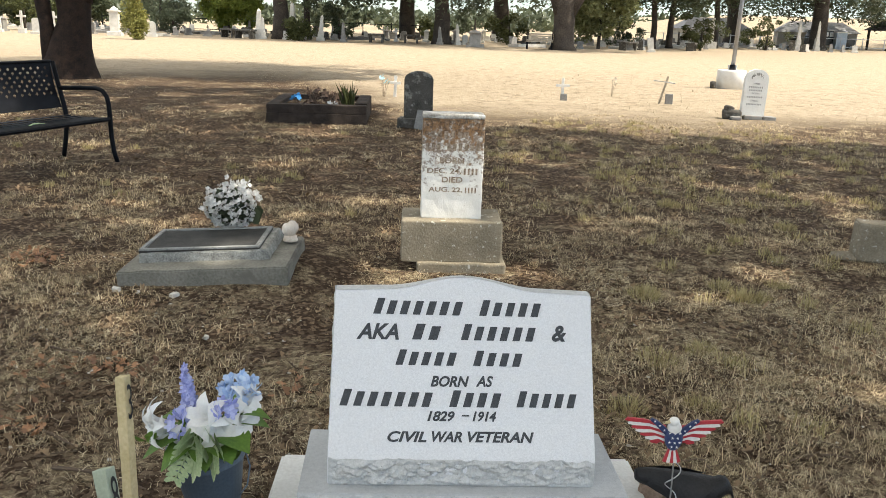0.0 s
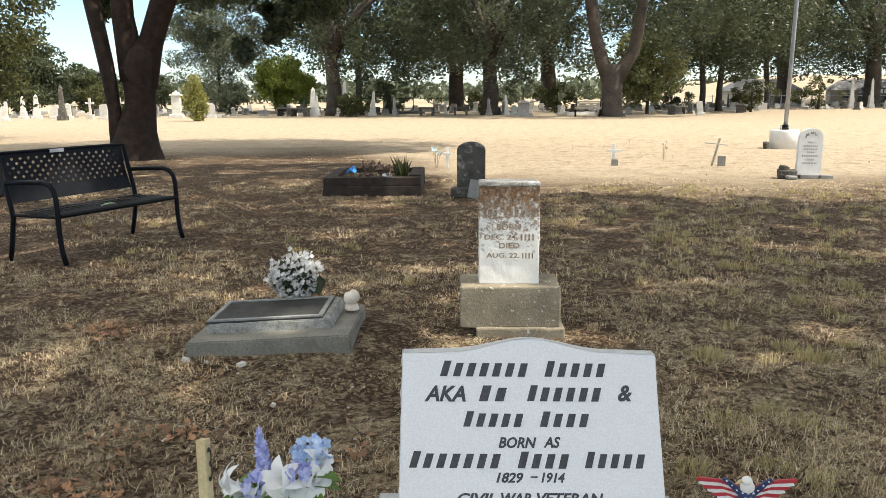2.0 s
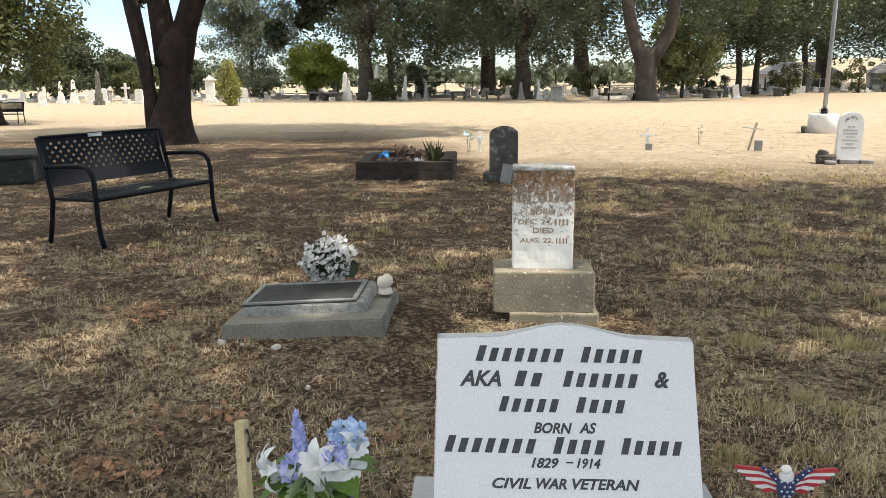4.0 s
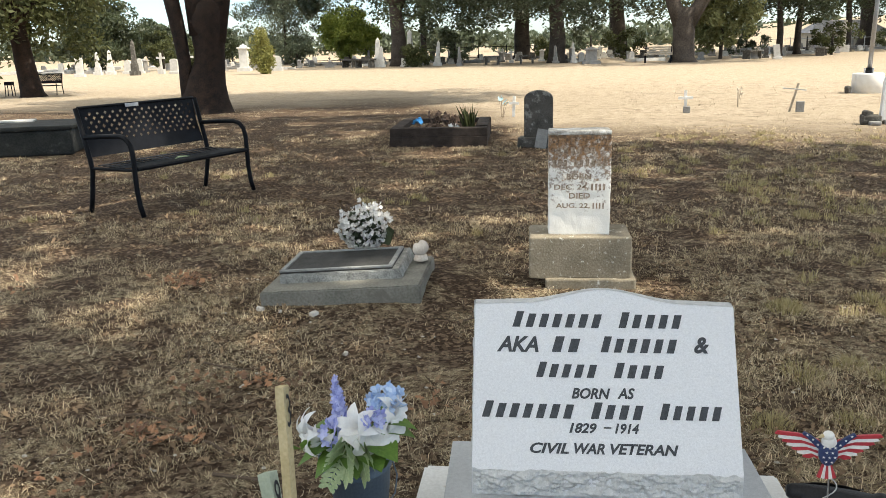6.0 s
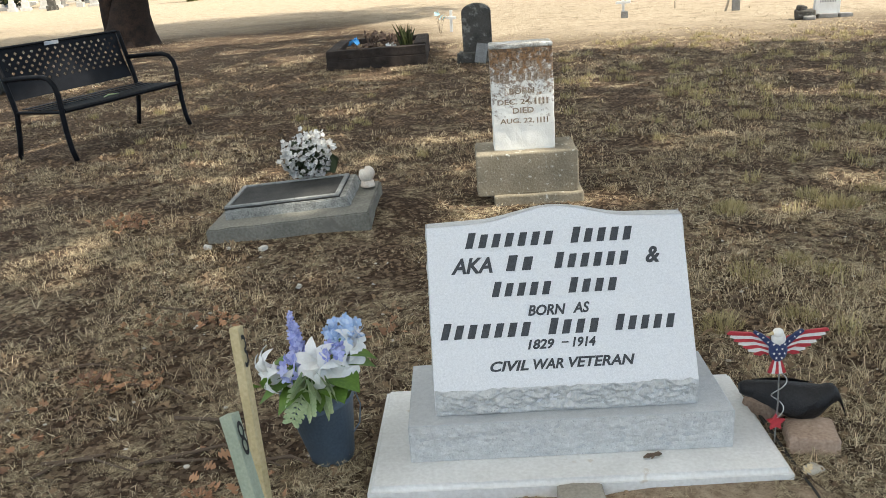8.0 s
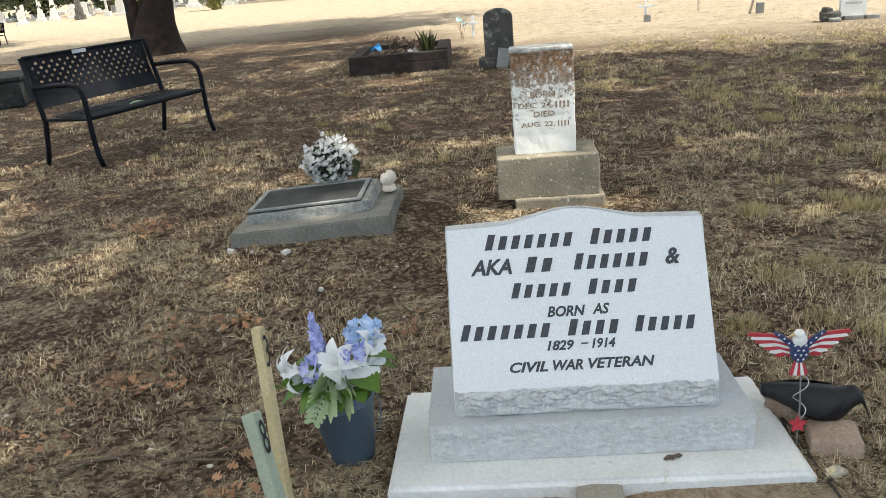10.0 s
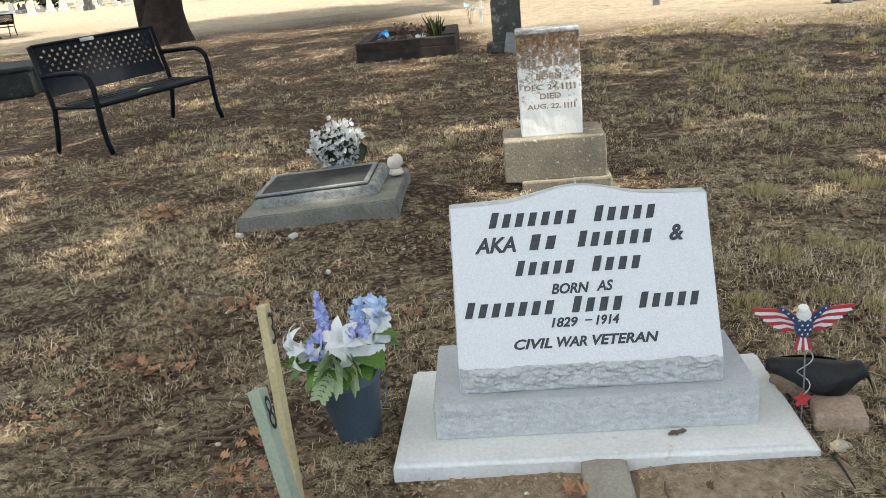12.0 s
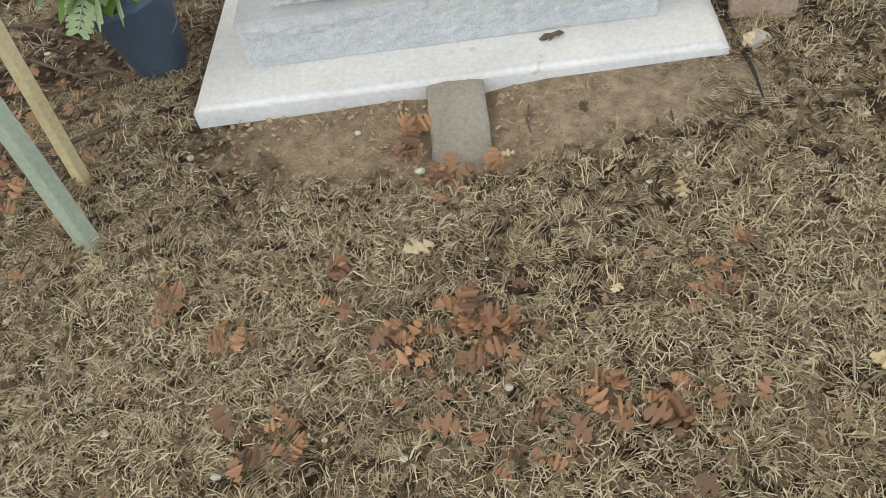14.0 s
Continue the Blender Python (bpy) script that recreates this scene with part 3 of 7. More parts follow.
def monument():
    t = thing("grave_monument", "light grey granite slant monument with dark engraved lettering", "gravestone", m=TILT)
    bm = box(bmesh.new(), (-0.002, 0.306, 0.1005), (0.91, 0.368, 0.119), 0.004)
    base = part("base", bm, GRANITE_SAWN, t, "grey granite base with a rock-pitched front")
    rock_front(0.906, 0.114, 0.121, 0.0435, 0.0085, 3.0, GRANITE_ROCK, base, "rock_face").matrix_basis = Matrix.Translation((-0.002, 0, 0))
    # slanted tablet
    bottom, back = 0.161, 0.497
    fy, fz, tall = 0.172, 0.235, 0.483
    sy, sz = 0.5687, 0.8225
    cols = 48
    bm = bmesh.new()
    strips = []
    for i in range(cols + 1):
        u = i / cols * 2 - 1
        xb, xt = u * 0.371 - 0.008, u * 0.377 - 0.003
        h = tall + crest(u * 0.377, 0.377)
        strips.append([bm.verts.new(p) for p in ((xb, 0.173, bottom), (xb, fy, fz), (xt, fy + sy * h, fz + sz * h), (xt, back, fz + sz * h - 0.002), (xb, back, bottom))])
    for a, b in zip(strips, strips[1:]):
        for k in range(5):
            bm.faces.new((a[k], b[k], b[(k + 1) % 5], a[(k + 1) % 5]))
    bm.faces.new(strips[0])
    bm.faces.new(strips[-1][::-1])
    bmesh.ops.recalc_face_normals(bm, faces=bm.faces)
    tablet = part("tablet", bm, GRANITE_FACE, t, "light grey steeled granite tablet with a serpentine top")
    # broken top edge behind the face
    bm = bmesh.new()
    rows = []
    for i in range(121):
        u = i / 60 - 1
        h = tall + crest(u * 0.377, 0.377)
        yf, zf = fy + sy * h, fz + sz * h
        row = []
        for k in range(6):
            f = k / 5
            ed = min(1.0, 4 * min(f, 1 - f)) * min(1.0, 20 * (1 - abs(u)) + 0.1)
            y = yf + 0.0015 + (back - yf - 0.001) * f
            row.append(bm.verts.new((u * 0.377 - 0.003, y, zf + 0.001 - 0.002 * f + 0.004 * ed * (0.4 + noise.noise(Vector((u * 24, y * 60, 7)))))))
        rows.append(row)
    for a, b in zip(rows, rows[1:]):
        for k in range(5):
            bm.faces.new((a[k], b[k], b[k + 1], a[k + 1]))
    part("rock_crest", bm, GRANITE_ROCK, tablet)
    # narrow broken margin along the two sides
    for side in (-1, 1):
        bm = bmesh.new()
        rows = []
        for j in range(41):
            h = tall * j / 40
            x = (0.371 + 0.006 * j / 40) * side - 0.008 + 0.005 * j / 40
            yb = fy + sy * h
            row = []
            for k in range(13):
                f = k / 12
                y = yb + (back - yb) * f
                ed = min(1, 8 * min(f, 1 - f))
                row.append(bm.verts.new((x + side * (0.0002 + 0.002 * ed + 0.008 * ed * abs(noise.noise(Vector((j * 0.35, y * 26, side * 4))))), y, fz + sz * h)))
            rows.append(row)
        for a, b in zip(rows, rows[1:]):
            for k in range(12):
                bm.faces.new((a[k], a[k + 1], b[k + 1], b[k]) if side > 0 else (a[k + 1], a[k], b[k], b[k + 1]))
        part("rock_side", bm, GRANITE_ROCK, tablet)
    rk = rock_front(0.738, 0.078, 0.168, 0.1615, 0.024, 11.0, GRANITE_ROCK, tablet, "rock_nosing", lip=0.016)
    rk.matrix_basis = Matrix.Translation((-0.008, 0, 0))
    face = Matrix(((1, 0, 0, 0), (0, sz, sy, fy), (0, -sy, sz, fz), (0, 0, 0, 1)))
    bars = ((7, -0.269, 0.414, 0.013, 0.462), (5, 0.041, 0.415, 0.244, 0.463), (2, -0.154, 0.340, -0.048, 0.387), (6, -0.013, 0.341, 0.226, 0.389),
            (5, -0.200, 0.265, -0.006, 0.310), (4, 0.022, 0.266, 0.185, 0.311), (7, -0.354, 0.147, -0.073, 0.194), (4, -0.046, 0.148, 0.122, 0.195), (5, 0.145, 0.150, 0.337, 0.196))
    for n, a, b, c, d in bars:
        part("lettering", letter_bars(n, a, b, c, d, fill=0.56, initial=0.86), LETTER, tablet, "dark bars of engraved lettering", m=face)
    for word, a, b, c, d in (("AKA", -0.314, 0.338, -0.192, 0.386), ("&", 0.254, 0.342, 0.297, 0.391), ("BORN", -0.099, 0.204, 0.011, 0.236), ("AS", 0.030, 0.206, 0.080, 0.238),
                             ("1829", -0.107, 0.107, -0.030, 0.136), ("1914", 0.020, 0.108, 0.088, 0.137), ("CIVIL", -0.217, 0.049, -0.108, 0.079), ("WAR", -0.094, 0.050, -0.009, 0.080), ("VETERAN", 0.006, 0.051, 0.193, 0.081)):
        part("lettering", glyphs(word, a, b, c, d, 0.28, 0.032), LETTER, tablet, "dark engraved lettering", m=face)
    bm = bmesh.new()
    bm.faces.new([bm.verts.new((x, -0.0015, z)) for x, z in ((-0.010, 0.122), (0.010, 0.122), (0.011, 0.126), (-0.009, 0.126))])
    part("dash", bm, LETTER, tablet, m=face)
    return t


monument()

# ---- the low marker with a bronze plaque ----


def low_marker():
    # its own axes: origin at the near left top corner of the slab, x along the front; one end has heaved up
    m = pose(-1.675, 2.38, 0.08, 0, -3.2, -1.4)
    t = thing("low_grave_marker", "weathered grey concrete grave marker with a sloping dark bronze plaque", "grave marker", m=m)
    w, d = 0.903, 0.66
    bm = bmesh.new()
    lo = [bm.verts.new(p) for p in ((0, 0, -0.14), (w, 0, -0.135), (w, d, -0.15), (0, d, -0.15))]
    hi = [bm.verts.new(p) for p in ((0, 0, 0), (w, 0, 0), (w, d, 0), (0, d, 0))]
    bm.faces.new(hi)
    bm.faces.new(lo[::-1])
    for i in range(4):
        bm.faces.new((lo[i], lo[(i + 1) % 4], hi[(i + 1) % 4], hi[i]))
    bmesh.ops.bevel(bm, geom=list(bm.edges), offset=0.008, segments=2, affect="EDGES")
    bmesh.ops.subdivide_edges(bm, edges=[e for e in bm.edges if e.calc_length() > 0.1], cuts=12, use_grid_fill=True)
    roughen(bm, 0.005, 9)
    for v in bm.verts:
        # broken lower edge
        if v.co.z < -0.05:
            v.co.z += (0.035 + 0.05 * noise.noise(Vector((v.co.x * 11, v.co.y * 9, 2))) + 0.025 * noise.noise(Vector((v.co.x * 40, v.co.y * 9, 2)))) * max(0.0, v.co.x / w) ** 1.3
    part("slab", bm, OLD_CONCRETE, t)
    bm = bmesh.new()
    x0, x1, y0, y1 = 0.075, 0.772, 0.166, 0.669
    v = [bm.verts.new(p) for p in ((x0 - 0.01, y0, -0.01), (x1 + 0.012, y0, -0.01), (x1 + 0.012, y1, -0.01), (x0 - 0.01, y1, -0.01), (x0, y0 + 0.004, 0.05), (x1 - 0.004, y0 + 0.004, 0.052), (x1 - 0.01, y1 - 0.01, 0.058), (x0 - 0.03, y1 - 0.01, 0.058))]
    for f in ((3, 2, 1, 0), (4, 5, 6, 7), (0, 1, 5, 4), (1, 2, 6, 5), (2, 3, 7, 6), (3, 0, 4, 7)):
        bm.faces.new([v[i] for i in f])
    bmesh.ops.bevel(bm, geom=list(bm.edges), offset=0.006, segments=2, affect="EDGES")
    bmesh.ops.subdivide_edges(bm, edges=[e for e in bm.edges if e.calc_length() > 0.1], cuts=8, use_grid_fill=True)
    roughen(bm, 0.004, 16)
    block = part("block", bm, CRUST, t, "pale crusted concrete block under the plaque")
    bm = box(bmesh.new(), ((x0 + x1) / 2 - 0.026, (y0 + y1) / 2 - 0.012, 0), (x1 - x0 - 0.04, y1 - y0 - 0.06, 0.018), 0.004)
    for vv in bm.verts:
        vv.co.z += 0.055 + (vv.co.y - y0) * 0.011
    part("plaque", bm, PLAQUE, block, "dark bronze plaque, lettering worn away")
    cx, cy, hx, hy = (x0 + x1) / 2 - 0.026, (y0 + y1) / 2 - 0.012, (x1 - x0 - 0.04) / 2, (y1 - y0 - 0.06) / 2
    for c, s in (((cx, cy - hy + 0.013, 0), (hx * 2, 0.026, 0.012)), ((cx, cy + hy - 0.013, 0), (hx * 2, 0.026, 0.012)), ((cx - hx + 0.013, cy, 0), (0.026, hy * 2 - 0.054, 0.012)), ((cx + hx - 0.013, cy, 0), (0.026, hy * 2 - 0.054, 0.012))):
        bm = box(bmesh.new(), c, s, 0.003)
        for vv in bm.verts:
            vv.co.z += 0.066 + (vv.co.y - y0) * 0.011
        part("frame_strip", bm, FRAME_CEMENT, block, "grey cement border round the plaque")
    return t


low_marker()


def ceramic_ornament():
    t = thing("ceramic_ornament", "small cream ceramic ball ornament on a foot, on the concrete marker", "ornament", m=pose(-0.82, 2.86, 0.142, 0, 0, 15.8) @ Matrix.Scale(0.85, 4))
    bm = lathe(bmesh.new(), [(0.05, 0), (0.052, 0.012), (0.044, 0.022), (0.046, 0.034), (0.036, 0.042)], 20)
    part("foot", bm, CREAM, t, smooth=True)
    bm = bmesh.new()
    bmesh.ops.create_icosphere(bm, subdivisions=3, radius=0.056, matrix=Matrix.Translation((0, 0, 0.086)))
    for v in bm.verts:
        d = v.co - Vector((0, 0, 0.086))
        crease = math.exp(-((d.x + 0.014 + 0.25 * d.z) / 0.009) ** 2) * (1 if d.z > -0.03 else 0.4)
        v.co += d.normalized() * (0.004 * noise.noise(d * 40) - 0.016 * crease)
        v.co.x += 0.12 * d.z
    part("ball", bm, CREAM, t, smooth=True)


ceramic_ornament()


def petals(bm, c, r, count, seed, cup=0.35, long=1.0):
    """A small open blossom."""
    rng = random.Random(seed)
    ax = Vector((rng.uniform(-1, 1), rng.uniform(-1, 0.4), rng.uniform(0.1, 1))).normalized()
    side = ax.orthogonal().normalized()
    up = ax.cross(side)
    for k in range(count):
        a = 2 * math.pi * k / count + rng.uniform(-0.2, 0.2)
        d = side * math.cos(a) + up * math.sin(a)
        w = ax.cross(d) * r * 0.42
        tip = c + d * r * long + ax * r * cup
        mid = c + d * r * 0.55 * long + ax * r * cup * 0.25
        vs = [bm.verts.new(p) for p in (c, mid - w, tip - w * 0.6, tip + (tip - c) * 0.12, tip + w * 0.6, mid + w)]
        bm.faces.new(vs)


def silk_bunch():
    t = thing("silk_flower_bunch", "faded bunch of white and grey silk flowers behind the marker", "flowers", m=pose(-1.20, 3.08, 0.15, 0, 0, -3.7))
    rng = random.Random(5)
    bm, dark = bmesh.new(), bmesh.new()
    for i in range(560):
        p = Vector((rng.gauss(0, 1), rng.gauss(0, 1), rng.gauss(0, 1))).normalized()
        c = Vector((p.x * 0.165, p.y * 0.125, 0.15 + p.z * 0.145)) * rng.uniform(0.72, 1.02) * (1 + 0.2 * noise.noise(p * 2.2))
        petals(bm, c, rng.uniform(0.013, 0.022), 5, i, 0.35, 0.85)
    part("blossoms", bm, PETAL_GREY, t)
    for i in range(120):
        p = Vector((rng.gauss(0, 1), rng.gauss(0, 1), rng.gauss(0, 1))).normalized()
        c = Vector((p.x * 0.105, p.y * 0.075, 0.125 + p.z * 0.095))
        petals(dark, c, rng.uniform(0.03, 0.045), 3, i + 900, 0.2)
    part("foliage", dark, LEAF_GREY, t, "dull grey-green foliage")
    bm = bmesh.new()
    for a in (0.0, 0.7, -0.5):
        q = [Vector((0.10 + 0.03 * math.cos(a), -0.03, 0.05)), Vector((0.175, -0.06 + a * 0.03, 0.05)), Vector((0.195, -0.04 + a * 0.06, 0.125)), Vector((0.15, 0.0 + a * 0.05, 0.15))]
        bm.faces.new([bm.verts.new(x) for x in q])
    part("leaf", bm, LEAF_DARK, t, "dark green silk leaves")


silk_bunch()

# ---- the old marble headstone ----


def marble_headstone():
    t = thing("marble_headstone", "weathered white marble headstone with rust lichen on a sandstone base", "gravestone", m=pose(0.118, 2.80, -0.038, 0, 0, -1))
    bm = worn_block((0.52, 0.42, 0.15), 0.012, 5, 0.007, 9, 1)
    bmesh.ops.translate(bm, verts=bm.verts, vec=(0.06, 0.13, -0.05))
    part("footing", bm, SANDSTONE, t)
    bm = worn_block((0.585, 0.37, 0.245), 0.009, 6, 0.005, 8, 2)
    bmesh.ops.translate(bm, verts=bm.verts, vec=(0, 0.13, 0.095))
    part("base", bm, SANDSTONE, t, "lichen-spotted sandstone base block")
    # tablet with its own axes, so that the lichen sits by height
    bm = box(bmesh.new(), (0, 0.12, 0.29), (0.352, 0.17, 0.58), 0.006)
    bmesh.ops.subdivide_edges(bm, edges=[e for e in bm.edges if e.calc_length() > 0.1], cuts=10, use_grid_fill=True)
    roughen(bm, 0.003, 16)
    tab = part("tablet", bm, MARBLE, t, "white marble tablet stained by grey and rust lichen", m=Matrix.Translation((-0.005, -0.005, 0.338)))
    bm = worn_block((0.354, 0.172, 0.026), 0.008, 4, 0.004, 14, 4)
    bmesh.ops.translate(bm, verts=bm.verts, vec=(0, 0.12, 0.578))
    part("cap", bm, CAP_STONE, t, "grey lichened top edge", m=Matrix.Translation((-0.005, -0.005, 0.338)))
    f = Matrix.Translation((0, 0.029, 0))
    rows = ((6, -0.13, 0.475, 0.10, 0.51), (3, -0.155, 0.40, -0.06, 0.44), (6, -0.035, 0.40, 0.165, 0.44))
    for n, a, b, c, d in rows:
        part("lettering", letter_bars(n, a, b, c, d, 0.0, 0.6), LICHEN_TEXT, tab, "worn bars of carved lettering", m=f)
    for word, a, b, c, d in (("BORN", -0.075, 0.325, 0.065, 0.36), ("DEC. 24,", -0.145, 0.262, 0.05, 0.298), ("DIED", -0.06, 0.215, 0.06, 0.248), ("AUG. 22,", -0.135, 0.155, 0.06, 0.188)):
        part("lettering", glyphs(word, a, b, c, d, 0.0, 0.022, 0.001), LICHEN_TEXT, tab, "worn carved lettering", m=f)
    part("lettering", letter_bars(4, 0.065, 0.262, 0.155, 0.298, 0.0, 0.5), LICHEN_TEXT, tab, "worn bars of carved lettering", m=f)
    part("lettering", letter_bars(4, 0.075, 0.155, 0.15, 0.188, 0.0, 0.4), LICHEN_TEXT, tab, "worn bars of carved lettering", m=f)


marble_headstone()

# ---- benches ----


def bench_back(width, height):
    """A perforated steel sheet: small diamond holes in rows, with a solid figure band left between them."""
    nxh, nzh = 32, 11
    cw, ch = width / nxh, height / nzh
    verts, quads = [], []

    def add(ps):
        k = len(verts)
        verts.extend(ps)
        quads.append((k, k + 1, k + 2, k + 3))

    for i in range(nxh):
        for j in range(nzh):
            x0, z0 = i * cw, j * ch
            x1, z1 = x0 + cw, z0 + ch
            cx, cz = x0 + cw / 2, z0 + ch / 2
            u, v = (i + 0.5) / nxh, (j + 0.5) / nzh
            solid = (i + j) % 2 == 0 or i in (0, nxh - 1) or j in (0, nzh - 1)
            solid = solid or v < 0.24 or (u < 0.22 and v < 0.45)
            if solid:
                add([(x0, 0, z0), (x1, 0, z0), (x1, 0, z1), (x0, 0, z1)])
                continue
            r, q = cw * 0.47, ch * 0.47
            d = [(cx - r, 0, cz), (cx, 0, cz - q), (cx + r, 0, cz), (cx, 0, cz + q)]
            c = [(x0, 0, z0), (x1, 0, z0), (x1, 0, z1), (x0, 0, z1)]
            e = [(x0, 0, cz), (cx, 0, z0), (x1, 0, cz), (cx, 0, z1)]
            for k, (ca, ea, eb, da, db) in enumerate(((c[0], e[0], e[1], d[0], d[1]), (c[1], e[1], e[2], d[1], d[2]), (c[2], e[2], e[3], d[2], d[3]), (c[3], e[3], e[0], d[3], d[0]))):
                add([ea, ca, eb, db])
                add([ea, db, da, ((ea[0] + da[0]) / 2, 0, (ea[2] + da[2]) / 2)])
    return np.array(verts), np.array(quads)


def bench(label, m, group="cemetery benches"):
    """A steel park bench. Local x along the seat, y to the back, z up."""
    t = thing("park_bench", label, "bench", group, m)
    L, D = 1.46, 0.60
    v, f = bench_back(L - 0.06, 0.43)
    k = len(v)
    v2 = v + np.array((0, 0.006, 0))
    v, f = np.vstack([v, v2]), np.vstack([f, f[:, ::-1] + k])
    lean = 0.24
    v = np.column_stack([v[:, 0] + 0.03, D - 0.03 + v[:, 2] * lean + v[:, 1] + 0.02 * np.sin(v[:, 2] / 0.43 * 3.1), v[:, 2] + 0.495])
    linked("backrest", fast_mesh("backrest", v, f, IRON), t, label="black perforated steel backrest")
    bm = bmesh.new()
    tube(bm, [(0.02, D - 0.03 + 0.43 * lean, 0.925), (L - 0.02, D - 0.03 + 0.43 * lean, 0.925)], 0.014, 8)
    part("top_rail", bm, IRON, t)
    bm = box(bmesh.new(), (L / 2 - 0.11, D + 0.43 * lean - 0.046, 0.915), (0.16, 0.006, 0.032), 0.002)
    part("name_plate", bm, STEEL, t, "small pale metal plate on the backrest")
    for i in range(7):
        y = 0.075 + i * 0.068
        z = 0.425 - 0.012 * math.sin(i / 6 * math.pi)
        part("seat_slat", box(bmesh.new(), (L / 2, y, z), (L - 0.05, 0.056, 0.006), 0.002), IRON, t)
    bm = bmesh.new()
    tube(bm, [(0.02, 0.04, 0.425), (0.02, 0.025, 0.412), (L - 0.02, 0.025, 0.412), (L - 0.02, 0.04, 0.425)], 0.02, 8)
    part("front_rail", bm, IRON, t)
    for x in (0.0, L):
        bm = bmesh.new()
        tube(bm, [(x, -0.02, 0), (x, 0.012, 0.10), (x, 0.03, 0.25), (x, 0.032, 0.42), (x, 0.035, 0.55), (x, 0.055, 0.625), (x, 0.10, 0.675), (x, 0.17, 0.695), (x, 0.36, 0.69), (x, 0.60, 0.675)], 0.022, 8)
        part("front_leg", bm, IRON, t, "black steel front leg that curves into the armrest", smooth=True)
        bm = bmesh.new()
        tube(bm, [(x, D + 0.03, 0), (x, D - 0.01, 0.16), (x, D - 0.05, 0.38), (x, D - 0.03, 0.50), (x, D - 0.03 + 0.43 * lean, 0.925)], 0.022, 8)
        part("back_leg", bm, IRON, t, smooth=True)
        bm = bmesh.new()
        tube(bm, [(x, 0.03, 0.405), (x, D - 0.05, 0.40)], 0.014, 8)
        part("seat_rail", bm, IRON, t)
    return t


BENCH_TURN = 67.7
main_bench = bench("black perforated steel park bench on bare ground beside an oak", pose(-3.48, 4.88, 0, 0, 0, BENCH_TURN))
copy_thing(main_bench, pose(-17.32, 26.20, 0, 0, 0, 2.1) @ Matrix.Scale(0.774, 4))


def small_stand(m):
    t = thing("metal_stand", "small dark stand on thin legs beside a tree", "stand", m=m)
    part("tray", box(bmesh.new(), (0, 0, 0.36), (0.20, 0.2, 0.10), 0.01), IRON, t)
    for sx in (-1, 1):
        for sy in (-1, 1):
            bm = bmesh.new()
            tube(bm, [(sx * 0.10, sy * 0.09, 0), (sx * 0.085, sy * 0.08, 0.33)], 0.013, 6)
            part("leg", bm, IRON, t)


small_stand(pose(-17.67, 25.88, 0, 0, 0, 8.1) @ Matrix.Scale(1.21, 4))
# scrap on the seat
bm = bmesh.new()
tube(bm, [(0, 0, 0), (0.05, 0.01, 0.01), (0.10, -0.005, 0.012), (0.17, 0.02, 0.004)], [0.004, 0.009, 0.007, 0.003], 6)
scrap = part("plant_scrap", bm, FERN_SILK, None, m=pose(-3.39, 5.48, 0.428, 0, 0, 57.5))
tagged(scrap, "pale green plant scrap lying on the bench seat", "plant scrap")


def slat_bench():
    t = thing("slatted_bench", "weathered wooden slatted bench beside the forked oak", "bench", m=pose(7.46, 50.29, 0, 0, 0, -14.3) @ Matrix.Scale(1.10, 4))
    for i in range(4):
        part("back_slat", box(bmesh.new(), (0.75, 0.5 + i * 0.03, 0.5 + i * 0.11), (1.5, 0.03, 0.085), 0.005), WOOD_OLD, t)
    for i in range(4):
        part("seat_slat", box(bmesh.new(), (0.75, 0.05 + i * 0.12, 0.43), (1.5, 0.10, 0.03), 0.005), WOOD_OLD, t)
    for x in (0.06, 1.44):
        part("leg", box(bmesh.new(), (x, 0.06, 0.21), (0.06, 0.06, 0.42), 0.006), IRON, t)
        part("leg", box(bmesh.new(), (x, 0.52, 0.45), (0.06, 0.06, 0.9), 0.006), IRON, t)


slat_bench()

# ---- the raised bed of railroad ties ----


def tie_bed():
    t = thing("raised_bed", "low raised grave bed of dark weathered railroad ties", "raised bed", m=pose(-2.02, 9.68, 0, 0, 0, -0.1))
    for c, s in (((0.69, 0.08, 0.06), (1.38, 0.16, 0.16)), ((0.69, 0.08, 0.20), (1.37, 0.155, 0.12)), ((0.08, 0.86, 0.13), (0.16, 1.38, 0.26)), ((1.29, 0.86, 0.14), (0.17, 1.38, 0.28)), ((0.69, 1.63, 0.13), (1.38, 0.16, 0.26))):
        bm = box(bmesh.new(), c, s, 0.01)
        bmesh.ops.subdivide_edges(bm, edges=[e for e in bm.edges if e.calc_length() > 0.4], cuts=6, use_grid_fill=True)
        roughen(bm, 0.008, 7, seed=c[1])
        part("tie", bm, TIE, t)
    bm = bmesh.new()
    bmesh.ops.create_grid(bm, x_segments=14, y_segments=14, size=0.5, matrix=Matrix.Translation((0.68, 0.86, 0.19)) @ Matrix.Diagonal((1.1, 1.4, 1, 1)))
    roughen(bm, 0.03, 5)
    part("soil", bm, GROUND, t)


tie_bed()


